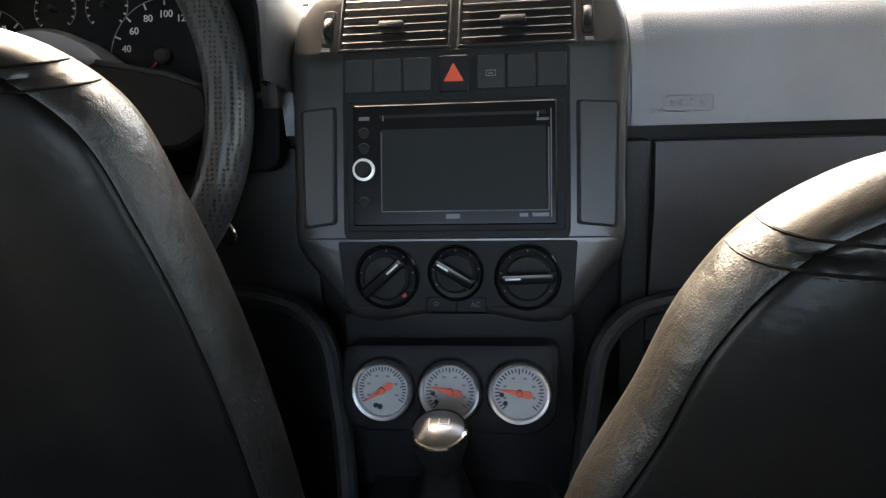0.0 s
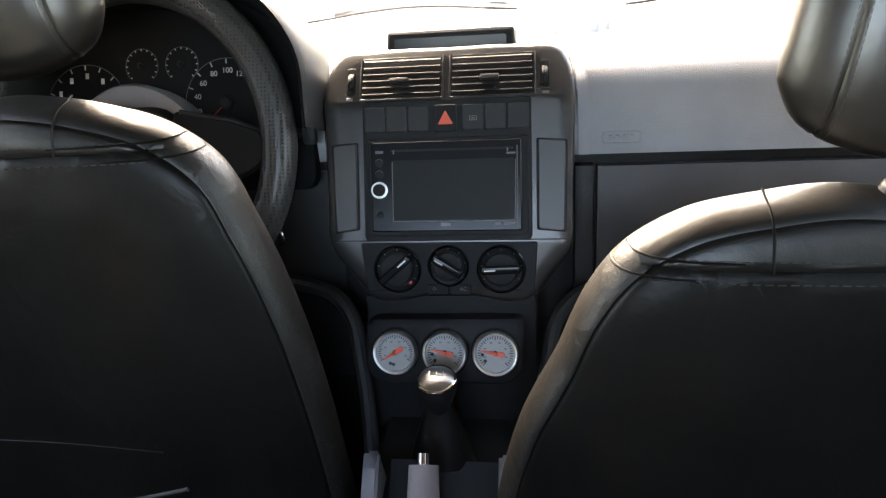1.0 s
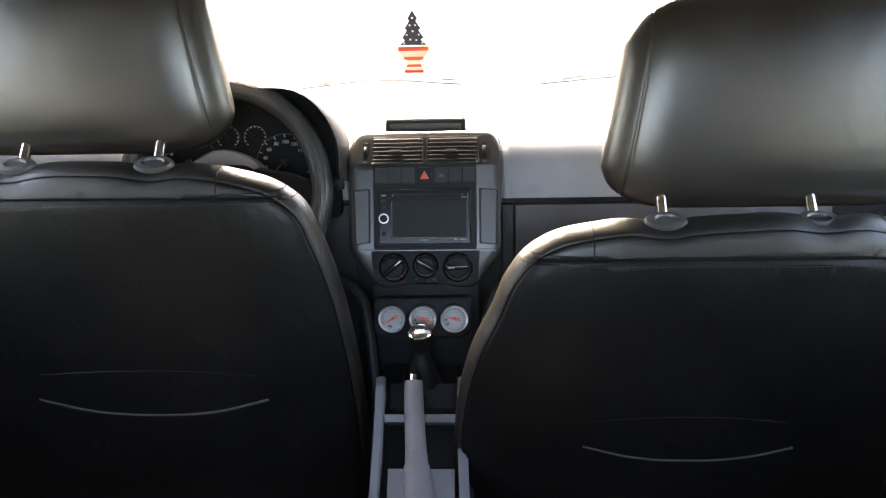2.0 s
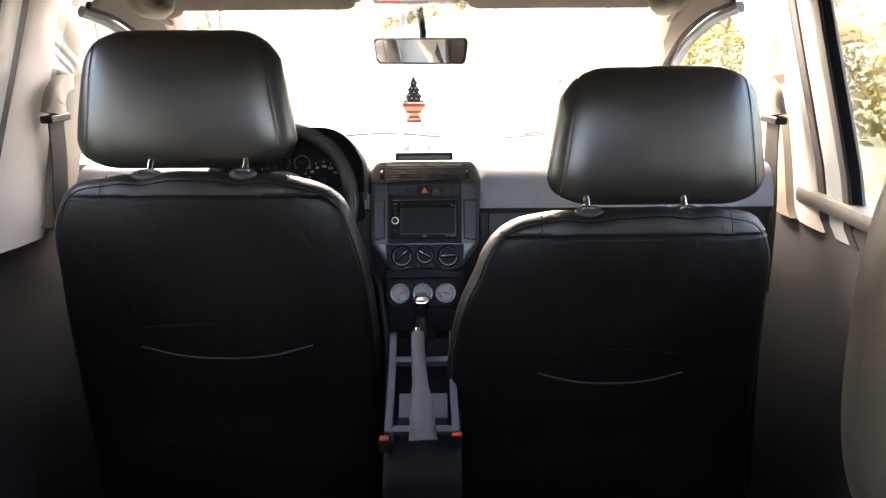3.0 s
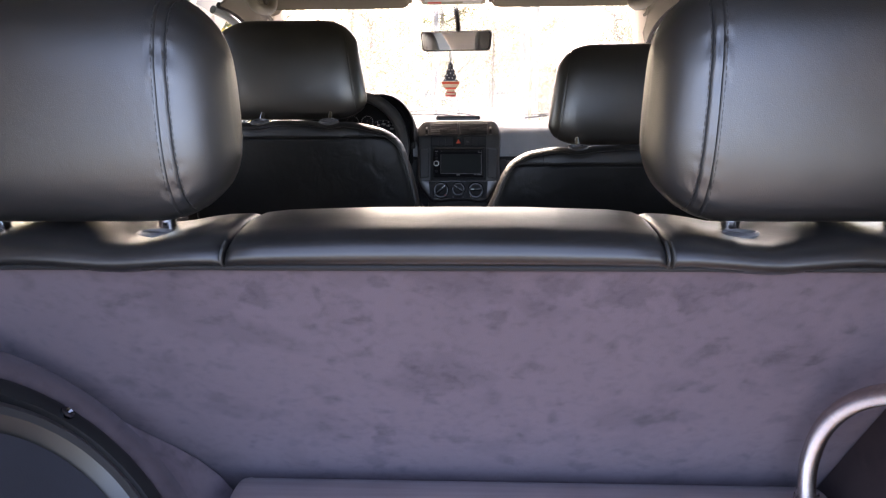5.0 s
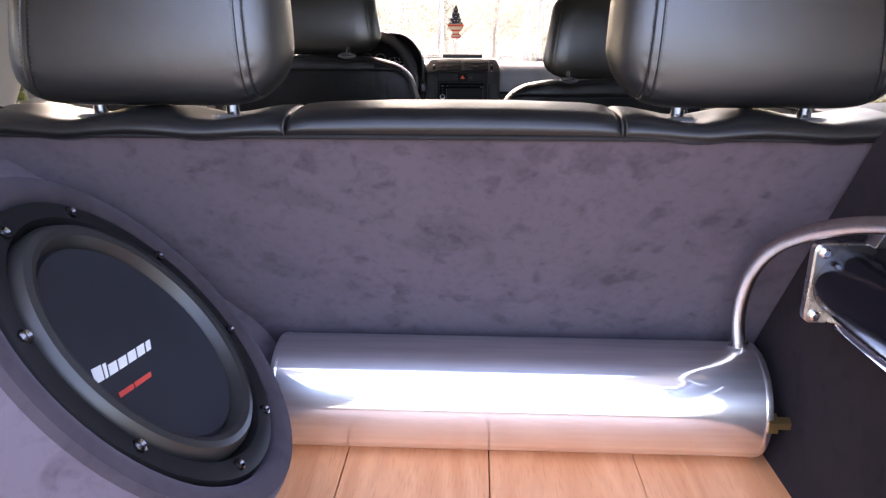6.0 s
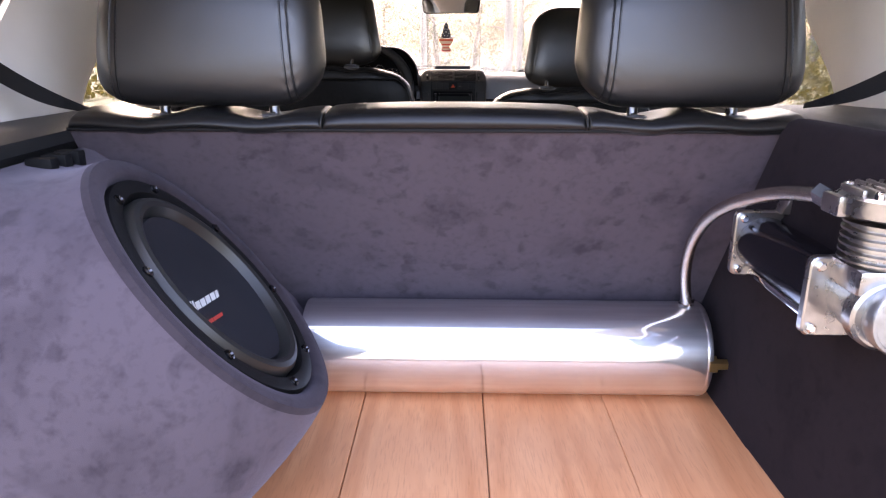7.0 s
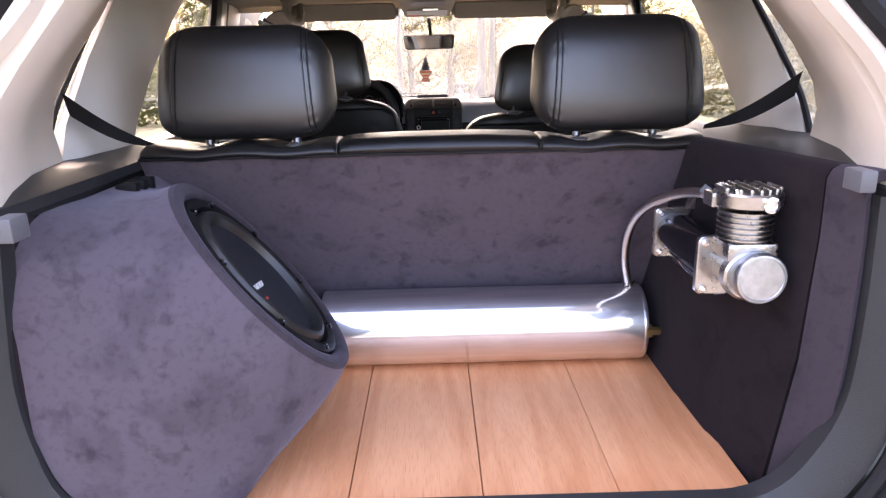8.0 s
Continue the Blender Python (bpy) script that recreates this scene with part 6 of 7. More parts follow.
def steering_wheel():
    c = Vector((-0.386, 1.765, 0.966))
    t = thing("steering_wheel", "black steering wheel with perforated leather rim", "steering wheel", pose(c.x, c.y, c.z, -14))
    bm = BM()
    R_ = 0.190
    tube(bm, [(R_ * math.cos(a), 0, R_ * 1.04 * math.sin(a)) for a in [2 * math.pi * i / 80 for i in range(80)]], lambda f: 0.0212, 14, True)
    part("rim", bm, perforated_mat("perforated_leather", (0.042, 0.0425, 0.043), 0.36), t, "perforated leather rim")
    bm = BM()
    pillow(bm, spline([(-0.06, 0.040), (0.0, 0.050), (0.06, 0.040), (0.078, 0.0), (0.055, -0.055), (0.0, -0.07), (-0.055, -0.055), (-0.078, 0.0)], 5), [(0.05, -0.022), (0.02, -0.021), (0.006, -0.015), (0.0, -0.004), (0.004, 0.02)])
    part("hub", bm, BLACK, t, "black airbag hub")
    for s in (-1, 1):
        bm = BM()
        plate(bm, rounded([(s * 0.060, 0.044), (s * 0.135, 0.030), (s * 0.176, 0.014), (s * 0.176, -0.022), (s * 0.150, -0.038), (s * 0.060, -0.034)], 0.010, 4), -0.012, 0.008, 0.004)
        part("spoke", bm, SOFTBLACK, t, "dark moulded spoke")
        bm = BM()
        tube(bm, [(s * 0.070, -0.009, 0.042), (s * 0.135, -0.008, 0.030), (s * 0.172, -0.004, 0.015)], 0.0035, 8)
        part("spoke_trim", bm, DASH_LOW, t, "thin bright spoke edge")
    return t


steering_wheel()
bm = BM()
box(bm, -0.174, -0.157, 1.782, 1.796, 0.962, 0.990, 0.005)
tube(bm, [(-0.168, 1.790, 0.976), (-0.26, 1.80, 0.975)], 0.006, 8)
stalk = part("column_stalk", bm, BLACK)
stalk.matrix_basis = SPACE
tagged(stalk, "black stalk on the steering column", "stalk")
bm = BM()
box(bm, -0.37, -0.27, 1.785, 1.85, 0.90, 0.968, 0.02)
column = part("steering_column", bm, BLACK)
column.matrix_basis = SPACE
tagged(column, "black steering column shroud", "steering column")
k = thing("ignition_key", "bright metal key ring hanging from the ignition", "key", pose(-0.217, 1.772, 0.849))
bm = BM()
tube(bm, [(0.008 * math.cos(a), 0, 0.011 * math.sin(a)) for a in [2 * math.pi * i / 24 for i in range(24)]], 0.0018, 6, True)
part("ring", bm, CHROME, k)
bm = BM()
box(bm, -0.030, -0.006, -0.003, 0.003, 0.004, 0.016, 0.002)
part("bow", bm, BLACK, k)


def cluster():
    t = thing("instrument_cluster", "dark instrument cluster under a black hood", "instrument cluster", pose(-0.362, 1.815, 0.993, -14))
    bm = BM()
    hood = spline([(-0.17, -0.08), (-0.175, 0.05), (-0.12, 0.132), (0.01, 0.156), (0.14, 0.142), (0.196, 0.072), (0.208, -0.02)], 6, False)
    loops = [[(p[0] * k, y, p[1] * k) for p in hood] for k, y in ((0.90, 0.02), (0.955, -0.052), (0.985, -0.06), (1.01, -0.052), (1.03, 0.04), (1.0, 0.12))]
    rings(bm, loops, cap=False, closed=False)
    part("hood", bm, BLACK, t, "black cluster hood")
    bm = BM()
    plate(bm, rounded([(-0.165, -0.09), (0.196, -0.09), (0.192, 0.066), (0.132, 0.142), (-0.10, 0.142), (-0.165, 0.06)], 0.02, 4), 0.0, 0.02, 0.001)
    face = part("face", bm, DIALBLACK, t, "dark dial face")
    for cx, cz, r, nums in ((0.083, 0.0205, 0.056, True), (-0.110, 0.0205, 0.056, False), (0.0235, 0.071, 0.022, False), (-0.031, 0.071, 0.022, False)):
        bm = BM()
        tube(bm, [(cx + r * math.cos(a), -0.0008, cz + r * math.sin(a)) for a in [radians(-45 + 270 * i / 40) for i in range(41)]], 0.0004, 5)
        d = part("dial", bm, GREYPLASTIC, face, "printed dial circle")
        bm = BM()
        for i in range(13):
            a = radians(225 - 270 * i / 12)
            tube(bm, [(cx + q * math.cos(a), -0.0010, cz + q * math.sin(a)) for q in (r * 0.88, r * 0.98)], 0.0008, 5)
        part("scale", bm, DIMPRINT, d, "white scale marks")
        if nums:
            for i, txt in enumerate(("20", "40", "60", "80", "100", "120", "140")):
                a = radians(194 - 26.5 * i)
                lettering("numeral", txt, 0.0095, DIMPRINT, d, pose(cx + r * 0.72 * math.cos(a), -0.0012, cz + r * 0.72 * math.sin(a), 90, 0, 0))
            bm = BM()
            tube(bm, [(cx, -0.004, cz), (cx + r * 0.62 * math.cos(radians(222)), -0.004, cz + r * 0.62 * math.sin(radians(222)))], 0.0009, 6)
            part("needle", bm, REDPRINT, d, "dim red needle")
        elif r > 0.05:
            for i in range(7):
                a = radians(215 - 32 * i)
                bm = BM()
                x, z = cx + r * 0.74 * math.cos(a), cz + r * 0.74 * math.sin(a)
                box(bm, x - 0.002, x + 0.002, -0.0014, -0.0005, z - 0.0035, z + 0.0035)
                part("bar", bm, DIMPRINT, d)
        bm = BM()
        lathe(bm, [(r * 0.15, 0.001), (r * 0.15, 0.007), (r * 0.10, 0.009)], 16, pose(cx, 0, cz, 90, 0, 0))
        part("needle_hub", bm, BLACK, d)
    # pale cowl rising over the column
    bm = BM()
    arc = spline([(-0.120, -0.030, -0.014), (-0.085, -0.032, 0.026), (-0.048, -0.034, 0.042), (-0.014, -0.034, 0.043), (0.022, -0.034, 0.030), (0.054, -0.032, 0.004), (0.074, -0.030, -0.022)], 7, False)
    mid = Vector((-0.02, -0.02, -0.045))
    rings(bm, [[p.lerp(mid, k) + Vector((0, dy, 0)) for p in arc] for k, dy in ((0.0, 0.030), (0.0, 0.004), (0.05, -0.004), (0.14, -0.006), (0.30, -0.004), (0.6, 0.0))], cap=False, closed=False)
    part("column_cowl", bm, CONSOLE, t, "pale grey column cowl")


cluster()


# ---- roof things ----
SPACE = ROOF_SPACE


def mirror():
    t = thing("rear_view_mirror", "dark-framed rear-view mirror under the windscreen top", "mirror", pose(-0.013, 1.895, 1.328, 2, 0, -14))
    o = rounded([(-0.123, -0.034), (0.123, -0.034), (0.131, 0.034), (-0.131, 0.034)], 0.015, 5)
    bm = BM()
    pillow(bm, o, [(0.004, -0.008), (0.0, -0.004), (0.002, 0.012), (0.012, 0.026), (0.03, 0.030)])
    part("housing", bm, BLACK, t, "black mirror housing")
    bm = BM()
    pillow(bm, [Vector((p[0] * 0.955, p[1] * 0.86)) for p in o], [(0.0, -0.0095), (0.0, -0.007)])
    part("glass", bm, MIRROR, t, "mirror glass")
    bm = BM()
    tube(bm, [(0, 0.025, 0.0), (0.0, 0.03, 0.05), (0, 0.0, 0.115)], 0.009, 10)
    part("stalk", bm, BLACK, t, "black mirror stalk")
    return t


mirror()


def air_freshener():
    t = thing("air_freshener", "tree-shaped flag-print card air freshener hanging from the mirror", "air freshener", pose(-0.034, 1.908, 1.196) @ Matrix.Diagonal((1.34, 1.0, 1.14, 1.0)))
    top = [(0.0, 0.056), (0.0085, 0.040), (0.005, 0.038), (0.013, 0.024), (0.009, 0.022), (0.0175, 0.008), (0.012, 0.006), (0.0215, -0.004)]
    low = [(0.0235, -0.005), (0.0235, -0.014), (0.019, -0.020), (0.019, -0.023), (0.010, -0.030), (0.010, -0.036), (0.0150, -0.041), (0.0150, -0.052)]
    def card(pts, y0, y1):
        o = [Vector(p) for p in pts] + [Vector((-p[0], p[1])) for p in reversed(pts) if p[0] > 0]
        bm = BM()
        rings(bm, [[(p[0], y, p[1]) for p in o] for y in (y0, y1)])
        return bm
    part("tree_top", card(top, -0.0008, 0.0008), NAVY, t, "dark blue starred card")
    part("tree_base", card(low, -0.0008, 0.0008), mat("cream_card", (0.70, 0.55, 0.38), 0.7), t, "cream and red striped card")
    for z0, z1, hw in ((-0.0135, -0.006, 0.0232), (-0.0295, -0.0235, 0.0150), (-0.0410, -0.0365, 0.0115), (-0.052, -0.0465, 0.0149)):
        bm = BM()
        box(bm, -hw, hw, -0.0014, -0.0009, z0, z1)
        part("stripe", bm, REDPRINT if z0 < -0.03 else RED, t, "red stripe")
    bm = BM()
    for x, z in ((0, 0.042), (-0.004, 0.030), (0.004, 0.030), (0.0, 0.020), (-0.009, 0.014), (0.009, 0.014), (-0.004, 0.006), (0.005, 0.005), (0.0135, 0.0), (-0.0135, 0.0)):
        lathe(bm, [(0.0017, 0.0009), (0.0017, 0.0013)], 5, pose(x, 0, z, 90, 0, 0))
    part("star", bm, WHITE, t, "white printed stars")
    bm = BM()
    tube(bm, [(0, 0, 0.055), (0.003, -0.004, 0.10), (0.006, -0.008, 0.135)], 0.0006, 5)
    part("cord", bm, WHITE, t, "thin cord")


air_freshener()


def overhead():
    t = thing("overhead_console", "beige roof console with reading lamp and switches", "roof console", pose(-0.018, 1.745, 1.478))
    bm = BM()
    loops = []
    for z, hw, y in ((-0.036, 0.098, 0.045), (-0.034, 0.104, 0.035), (0.0, 0.122, -0.015), (0.036, 0.135, -0.075), (0.060, 0.135, -0.08)):
        loops.append([(-hw, y, z), (hw, y, z), (hw, 0.09, z + 0.002), (-hw, 0.09, z + 0.002)])
    rings(bm, loops)
    part("body", bm, BEIGE_SHADE, t, "beige moulded body", sharp=20)
    n = Vector((0, -0.49, -0.35)).normalized()
    def patch(name, x0, x1, f0, f1, material, label, off=0.002):
        a, b = Vector((0, 0.035, -0.034)), Vector((0, -0.075, 0.036))
        p, q = a.lerp(b, f0) + n * off, a.lerp(b, f1) + n * off
        bm = BM()
        slab(bm, [(x0, p.y, p.z), (x1, p.y, p.z), (x1, q.y, q.z), (x0, q.y, q.z)], 0.0015)
        part(name, bm, material, t, label)
    patch("lamp_lens", -0.095, 0.095, 0.10, 0.34, LENS, "frosted reading lamp lens")
    patch("switch", -0.085, -0.040, 0.02, 0.08, REDPRINT, "small red-brown switch")
    patch("switch", 0.030, 0.090, 0.02, 0.08, LENS, "pale switch")
    patch("grille", -0.072, 0.085, 0.60, 0.86, GREYPLASTIC, "grey speaker grille")
    patch("divider", -0.02, 0.05, 0.36, 0.44, CHROME, "bright switch strip")


overhead()


def sun_visor(x0, x1, label):
    t = thing("sun_visor", label, "sun visor", group="sun visors")
    bm = BM()
    o = rect(x0, x1, 0, 0.115, 0.025, 5)
    loops = []
    for i, d in ((0.006, -0.007), (0.0, -0.002), (0.0, 0.004), (0.006, 0.009)):
        cx = (x0 + x1) / 2
        loops.append([(cx + (p[0] - cx) * (1 - i / ((x1 - x0) / 2)), 1.785 - 0.06 * (p[1] / 0.115) + d * 1.2, 1.432 + 0.068 * (p[1] / 0.115) + d * 0.4) for p in o])
    rings(bm, loops)
    part("pad", bm, LINER, t, "beige cloth pad")
    bm = BM()
    xi = x1 if abs(x1) < abs(x0) else x0
    box(bm, xi - 0.012, xi + 0.012, 1.765, 1.80, 1.445, 1.485, 0.008)
    part("clip", bm, BEIGE_SHADE, t, "beige visor clip")


sun_visor(-0.648, -0.166, "beige cloth sun visor folded up over the driver")
sun_visor(0.108, 0.594, "beige cloth sun visor folded up over the passenger")


def grab_handle(s, xo, xi, y0, y1, z, label):
    """A loop hanging under the roof rail, between two mounts."""
    t = thing("grab_handle", label, "grab handle", group="grab handles")
    bm = BM()
    pts = [(s * xo, y0, z + 0.055), (s * (xo - 0.008), y0 + 0.012, z + 0.018), (s * (xo + xi) / 2, (y0 + y1) / 2, z), (s * (xi + 0.006), y1 - 0.012, z + 0.012), (s * xi, y1, z + 0.055)]
    tube(bm, spline(pts, 6, False), lambda f: 0.0125 + 0.004 * math.sin(math.pi * f), 12)
    part("grip", bm, BEIGE_SHADE, t, "beige moulded grip")
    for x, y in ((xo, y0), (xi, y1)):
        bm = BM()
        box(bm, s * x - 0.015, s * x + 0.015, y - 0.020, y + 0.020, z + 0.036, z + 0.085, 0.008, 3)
        part("mount", bm, BEIGE_SHADE, t, "beige handle mount")


grab_handle(-1, 0.648, 0.605, 1.60, 1.735, 1.424, "beige grab handle above the driver's door")
grab_handle(1, 0.590, 0.548, 1.60, 1.735, 1.424, "beige grab handle above the passenger door")


SPACE = Matrix()


def front_belt(s, label):
    t = thing("seat_belt", label, "seat belt", group="front seat belts")
    y0, zz = (1.080, 1.212) if s < 0 else (1.120, 1.196)
    x = s * 0.668
    # curved arm from the pillar down to the slot
    bm = BM()
    arm = spline([(x + s * 0.025, y0 + 0.150, zz + 0.056), (x, y0 + 0.10, zz + 0.058), (x - s * 0.006, y0 + 0.055, zz + 0.050), (x - s * 0.008, y0 + 0.030, zz + 0.030), (x - s * 0.006, y0 + 0.024, zz + 0.006)], 6, False)
    loops = []
    for i, p in enumerate(arm):
        f = i / (len(arm) - 1)
        d = (arm[min(i + 1, len(arm) - 1)] - arm[max(i - 1, 0)]).normalized()
        w = d.cross(Vector((s, 0, 0))).normalized() * (0.013 + 0.020 * f * f)
        n_ = Vector((s * 0.008, 0, 0))
        loops.append([p - w - n_ * 0.4, p - w * 0.8 - n_, p + w * 0.8 - n_, p + w - n_ * 0.4, p + w + n_, p - w + n_])
    rings(bm, loops)
    part("guide_loop", bm, BEIGE_SHADE, t, "curved beige belt guide", sharp=50)
    bm = BM()
    box(bm, *sorted((x - s * 0.017, x + s * 0.006)), y0 - 0.008, y0 + 0.058, zz - 0.008, zz + 0.006, 0.005, 3)
    part("guide_slot", bm, BLACK, t, "black belt slot")
    bm = BM()
    band(bm, spline([(x - s * 0.006, y0 + 0.024, zz), (x - s * 0.004, y0 + 0.020, zz - 0.06), (x + s * 0.001, y0 + 0.008, zz - 0.15), (x + s * 0.004, y0 - 0.004, zz - 0.33)], 5, False), 0.050, 0.002, (0, 1, 0.1))
    part("webbing", bm, WEB, t, "black webbing")
    # thin height-adjuster slit above
    bm = BM()
    tube(bm, spline([(s * 0.682, y0 + 0.135, zz + 0.125), (s * 0.682, y0 + 0.170, zz + 0.128), (s * 0.682, y0 + 0.176, zz + 0.120), (s * 0.682, y0 + 0.170, zz + 0.075)], 4, False), 0.0022, 6)
    part("adjuster_slit", bm, DASH_LOW, t, "thin height adjuster slit")


front_belt(-1, "black front seat belt on the centre pillar, driver side")
front_belt(1, "black front seat belt on the centre pillar, passenger side")

# wipers
SPACE = ROOF_SPACE
for x0, x1, lift in ((-0.39, 0.055, 0.008), (0.27, 0.72, 0.006)):
    w = thing("wiper", "black wiper resting on the windscreen", "wiper", group="wipers")
    bm = BM()
    tube(bm, spline([(x0, 2.40, 1.022), ((x0 + x1) / 2, 2.385, 1.034 + lift), (x1, 2.395, 1.026)], 6, False), 0.003, 6)
    part("blade", bm, RUBBER, w, "black rubber blade")
    bm = BM()
    tube(bm, spline([(x0 + 0.06, 2.40, 1.034), ((x0 + x1) / 2, 2.38, 1.050 + lift), (x1 - 0.03, 2.40, 1.038), (x1 + 0.05, 2.43, 1.012)], 6, False), 0.004, 8)
    part("arm", bm, BLACK, w, "black wiper arm")


# ---- outside ----
SPACE = Matrix()
GRASS = mat("grass_ground", (0.036, 0.048, 0.013), 0.9, vary=0.5, vscale=0.6, grain=0.8, gscale=30, second=(0.060, 0.060, 0.024))
GRAVEL = mat("pale_gravel", (0.15, 0.14, 0.122), 0.9, vary=0.2, vscale=1.2, grain=0.8, gscale=60)
ASPHALT = mat("asphalt", (0.055, 0.055, 0.055), 0.85, vary=0.2, vscale=2.0, grain=0.6, gscale=120)
BARK = mat("bark", (0.16, 0.125, 0.095), 0.9, vary=0.35, vscale=7, grain=0.8, gscale=40, stretch=(1, 1, 0.25))


def leaf_mat(name, color, second):
    """Thin leaves that let some light through, mixed in tint leaf by leaf."""
    m, nt, b = shader(name)
    n, l = nt.nodes, nt.links
    geo = n.new("ShaderNodeNewGeometry")
    mix = n.new("ShaderNodeMix")
    mix.data_type = "RGBA"
    mix.inputs["A"].default_value, mix.inputs["B"].default_value = (*color, 1), (*second, 1)
    l.new(geo.outputs["Random Per Island"], mix.inputs["Factor"])
    l.new(mix.outputs["Result"], b.inputs["Base Color"])
    b.inputs["Roughness"].default_value, b.inputs["Specular IOR Level"].default_value = 0.6, 0.2
    tr = n.new("ShaderNodeBsdfTranslucent")
    l.new(mix.outputs["Result"], tr.inputs["Color"])
    mx = n.new("ShaderNodeMixShader")
    mx.inputs[0].default_value = 0.45
    l.new(b.outputs[0], mx.inputs[1])
    l.new(tr.outputs[0], mx.inputs[2])
    l.new(mx.outputs[0], n["Material Output"].inputs["Surface"])
    return m


LEAF = [leaf_mat("leaf_green", (0.040, 0.055, 0.012), (0.085, 0.085, 0.018)), leaf_mat("leaf_yellow", (0.140, 0.108, 0.022), (0.085, 0.078, 0.020)), leaf_mat("leaf_dark", (0.026, 0.040, 0.012), (0.050, 0.058, 0.016))]
POST = mat("weathered_post", (0.17, 0.16, 0.145), 0.8, vary=0.2, vscale=3, grain=0.4, gscale=60, stretch=(1, 1, 0.2))
CARWHITE = mat("white_car_paint", (0.45, 0.46, 0.48), 0.25, vary=0.04)
CARBLUE = mat("silver_blue_paint", (0.30, 0.34, 0.40), 0.25, 0.4, vary=0.04)
CARGLASS = mat("dark_car_glass", (0.03, 0.035, 0.04), 0.08, vary=0.1)
TYRE = mat("tyre_rubber", (0.02, 0.02, 0.02), 0.8)

bm = BM()
N_ = 40
vs = [[bm.verts.new(((i / N_ - 0.5) * 2 * 400 * abs(i / N_ - 0.5) * 2 + 0.0, 20 + (j / N_ - 0.5) * 2 * 420 * abs(j / N_ - 0.5) * 2, -0.05)) for i in range(N_ + 1)] for j in range(N_ + 1)]
for j in range(N_):
    for i in range(N_):
        bm.faces.new((vs[j][i], vs[j][i + 1], vs[j + 1][i + 1], vs[j + 1][i]))
def fall(y):
    """Height of the ground, which slopes down ahead of the car."""
    return -0.042 * min(max(0.0, y - 3.0), 100.0)


for v in bm.verts:
    v.co.z += fall(v.co.y) - 0.06
    v.co.z += 0.10 * noise.noise(Vector((v.co.x * 0.07, v.co.y * 0.07, 3.0))) if abs(v.co.x) > 4 else -0.02
structure("ground", bm, GRASS, "rough sunlit grass reaching the tree line")
bm = BM()
rings(bm, [[(-3.2, y, fall(y)), (3.2, y, fall(y)), (3.2, y, fall(y) - 0.3), (-3.2, y, fall(y) - 0.3)] for y in (-8, 3, 12, 24, 36, 48, 60, 66)])
structure("driveway", bm, GRAVEL, "pale gravel drive under the car")
bm = BM()
rings(bm, [[(-80, y, z), (80, y, z), (80, y, z - 0.3), (-80, y, z - 0.3)] for y, z in ((66, fall(66) + 0.012), (74, fall(74) + 0.012))])
structure("road", bm, ASPHALT, "grey road crossing ahead of the car")


def tree(x, y, h, spread, leaf, label, seed, lean=0.0, count=520, bare=0.35):
    rnd = random.Random(seed)
    t = thing("tree", label, "tree", pose(x, y, fall(y) - 0.08), "trees")
    bm = BM()
    pts, tips = [], []
    for i in range(7):
        f = i / 6
        pts.append(Vector((lean * f * f + rnd.uniform(-0.06, 0.06) * h * 0.12, rnd.uniform(-0.06, 0.06) * h * 0.12, f * h * 0.72)))
    tr = 0.030 * h
    tube(bm, spline(pts, 3, False), lambda f: tr * (1.25 - f * 0.95), 9)
    for k in range(9):
        f = rnd.uniform(bare, 0.98)
        p = pts[int(f * 6)].lerp(pts[min(6, int(f * 6) + 1)], f * 6 % 1)
        a = k * 2.4 + rnd.uniform(-0.4, 0.4)
        L = spread * rnd.uniform(0.55, 1.0) * (1.1 - 0.5 * f)
        q = p + Vector((math.cos(a) * L * 0.5, math.sin(a) * L * 0.5, L * 0.35))
        e = p + Vector((math.cos(a) * L, math.sin(a) * L, L * rnd.uniform(0.35, 0.75)))
        tube(bm, spline([p, q, e], 3, False), lambda g: tr * 0.42 * (1.05 - 0.85 * g), 6)
        tips += [q, e, e.lerp(q, 0.4)]
    part("trunk", bm, BARK, t, "brown branching trunk")
    tips.append(pts[-1])
    bm = BM()
    for k in range(count):
        c = rnd.choice(tips)
        r = spread * 0.36
        d = Vector((rnd.gauss(0, 1), rnd.gauss(0, 1), rnd.gauss(0, 0.7)))
        p = c + d * r * 0.55
        s = rnd.uniform(0.06, 0.14) * (0.35 + h * 0.07)
        u = Vector((rnd.gauss(0, 1), rnd.gauss(0, 1), rnd.gauss(0, 1))).normalized()
        w = u.orthogonal().normalized() * s * 0.5
        u = u * s
        mid = u.cross(w).normalized() * s * 0.2
        v = [bm.verts.new(p + o) for o in (-u, w + mid, u, -w + mid)]
        bm.faces.new((v[0], v[1], v[2]))
        bm.faces.new((v[0], v[2], v[3]))
    part("crown", bm, leaf, t, "loose crown of leaves", sharp=180)
    return t


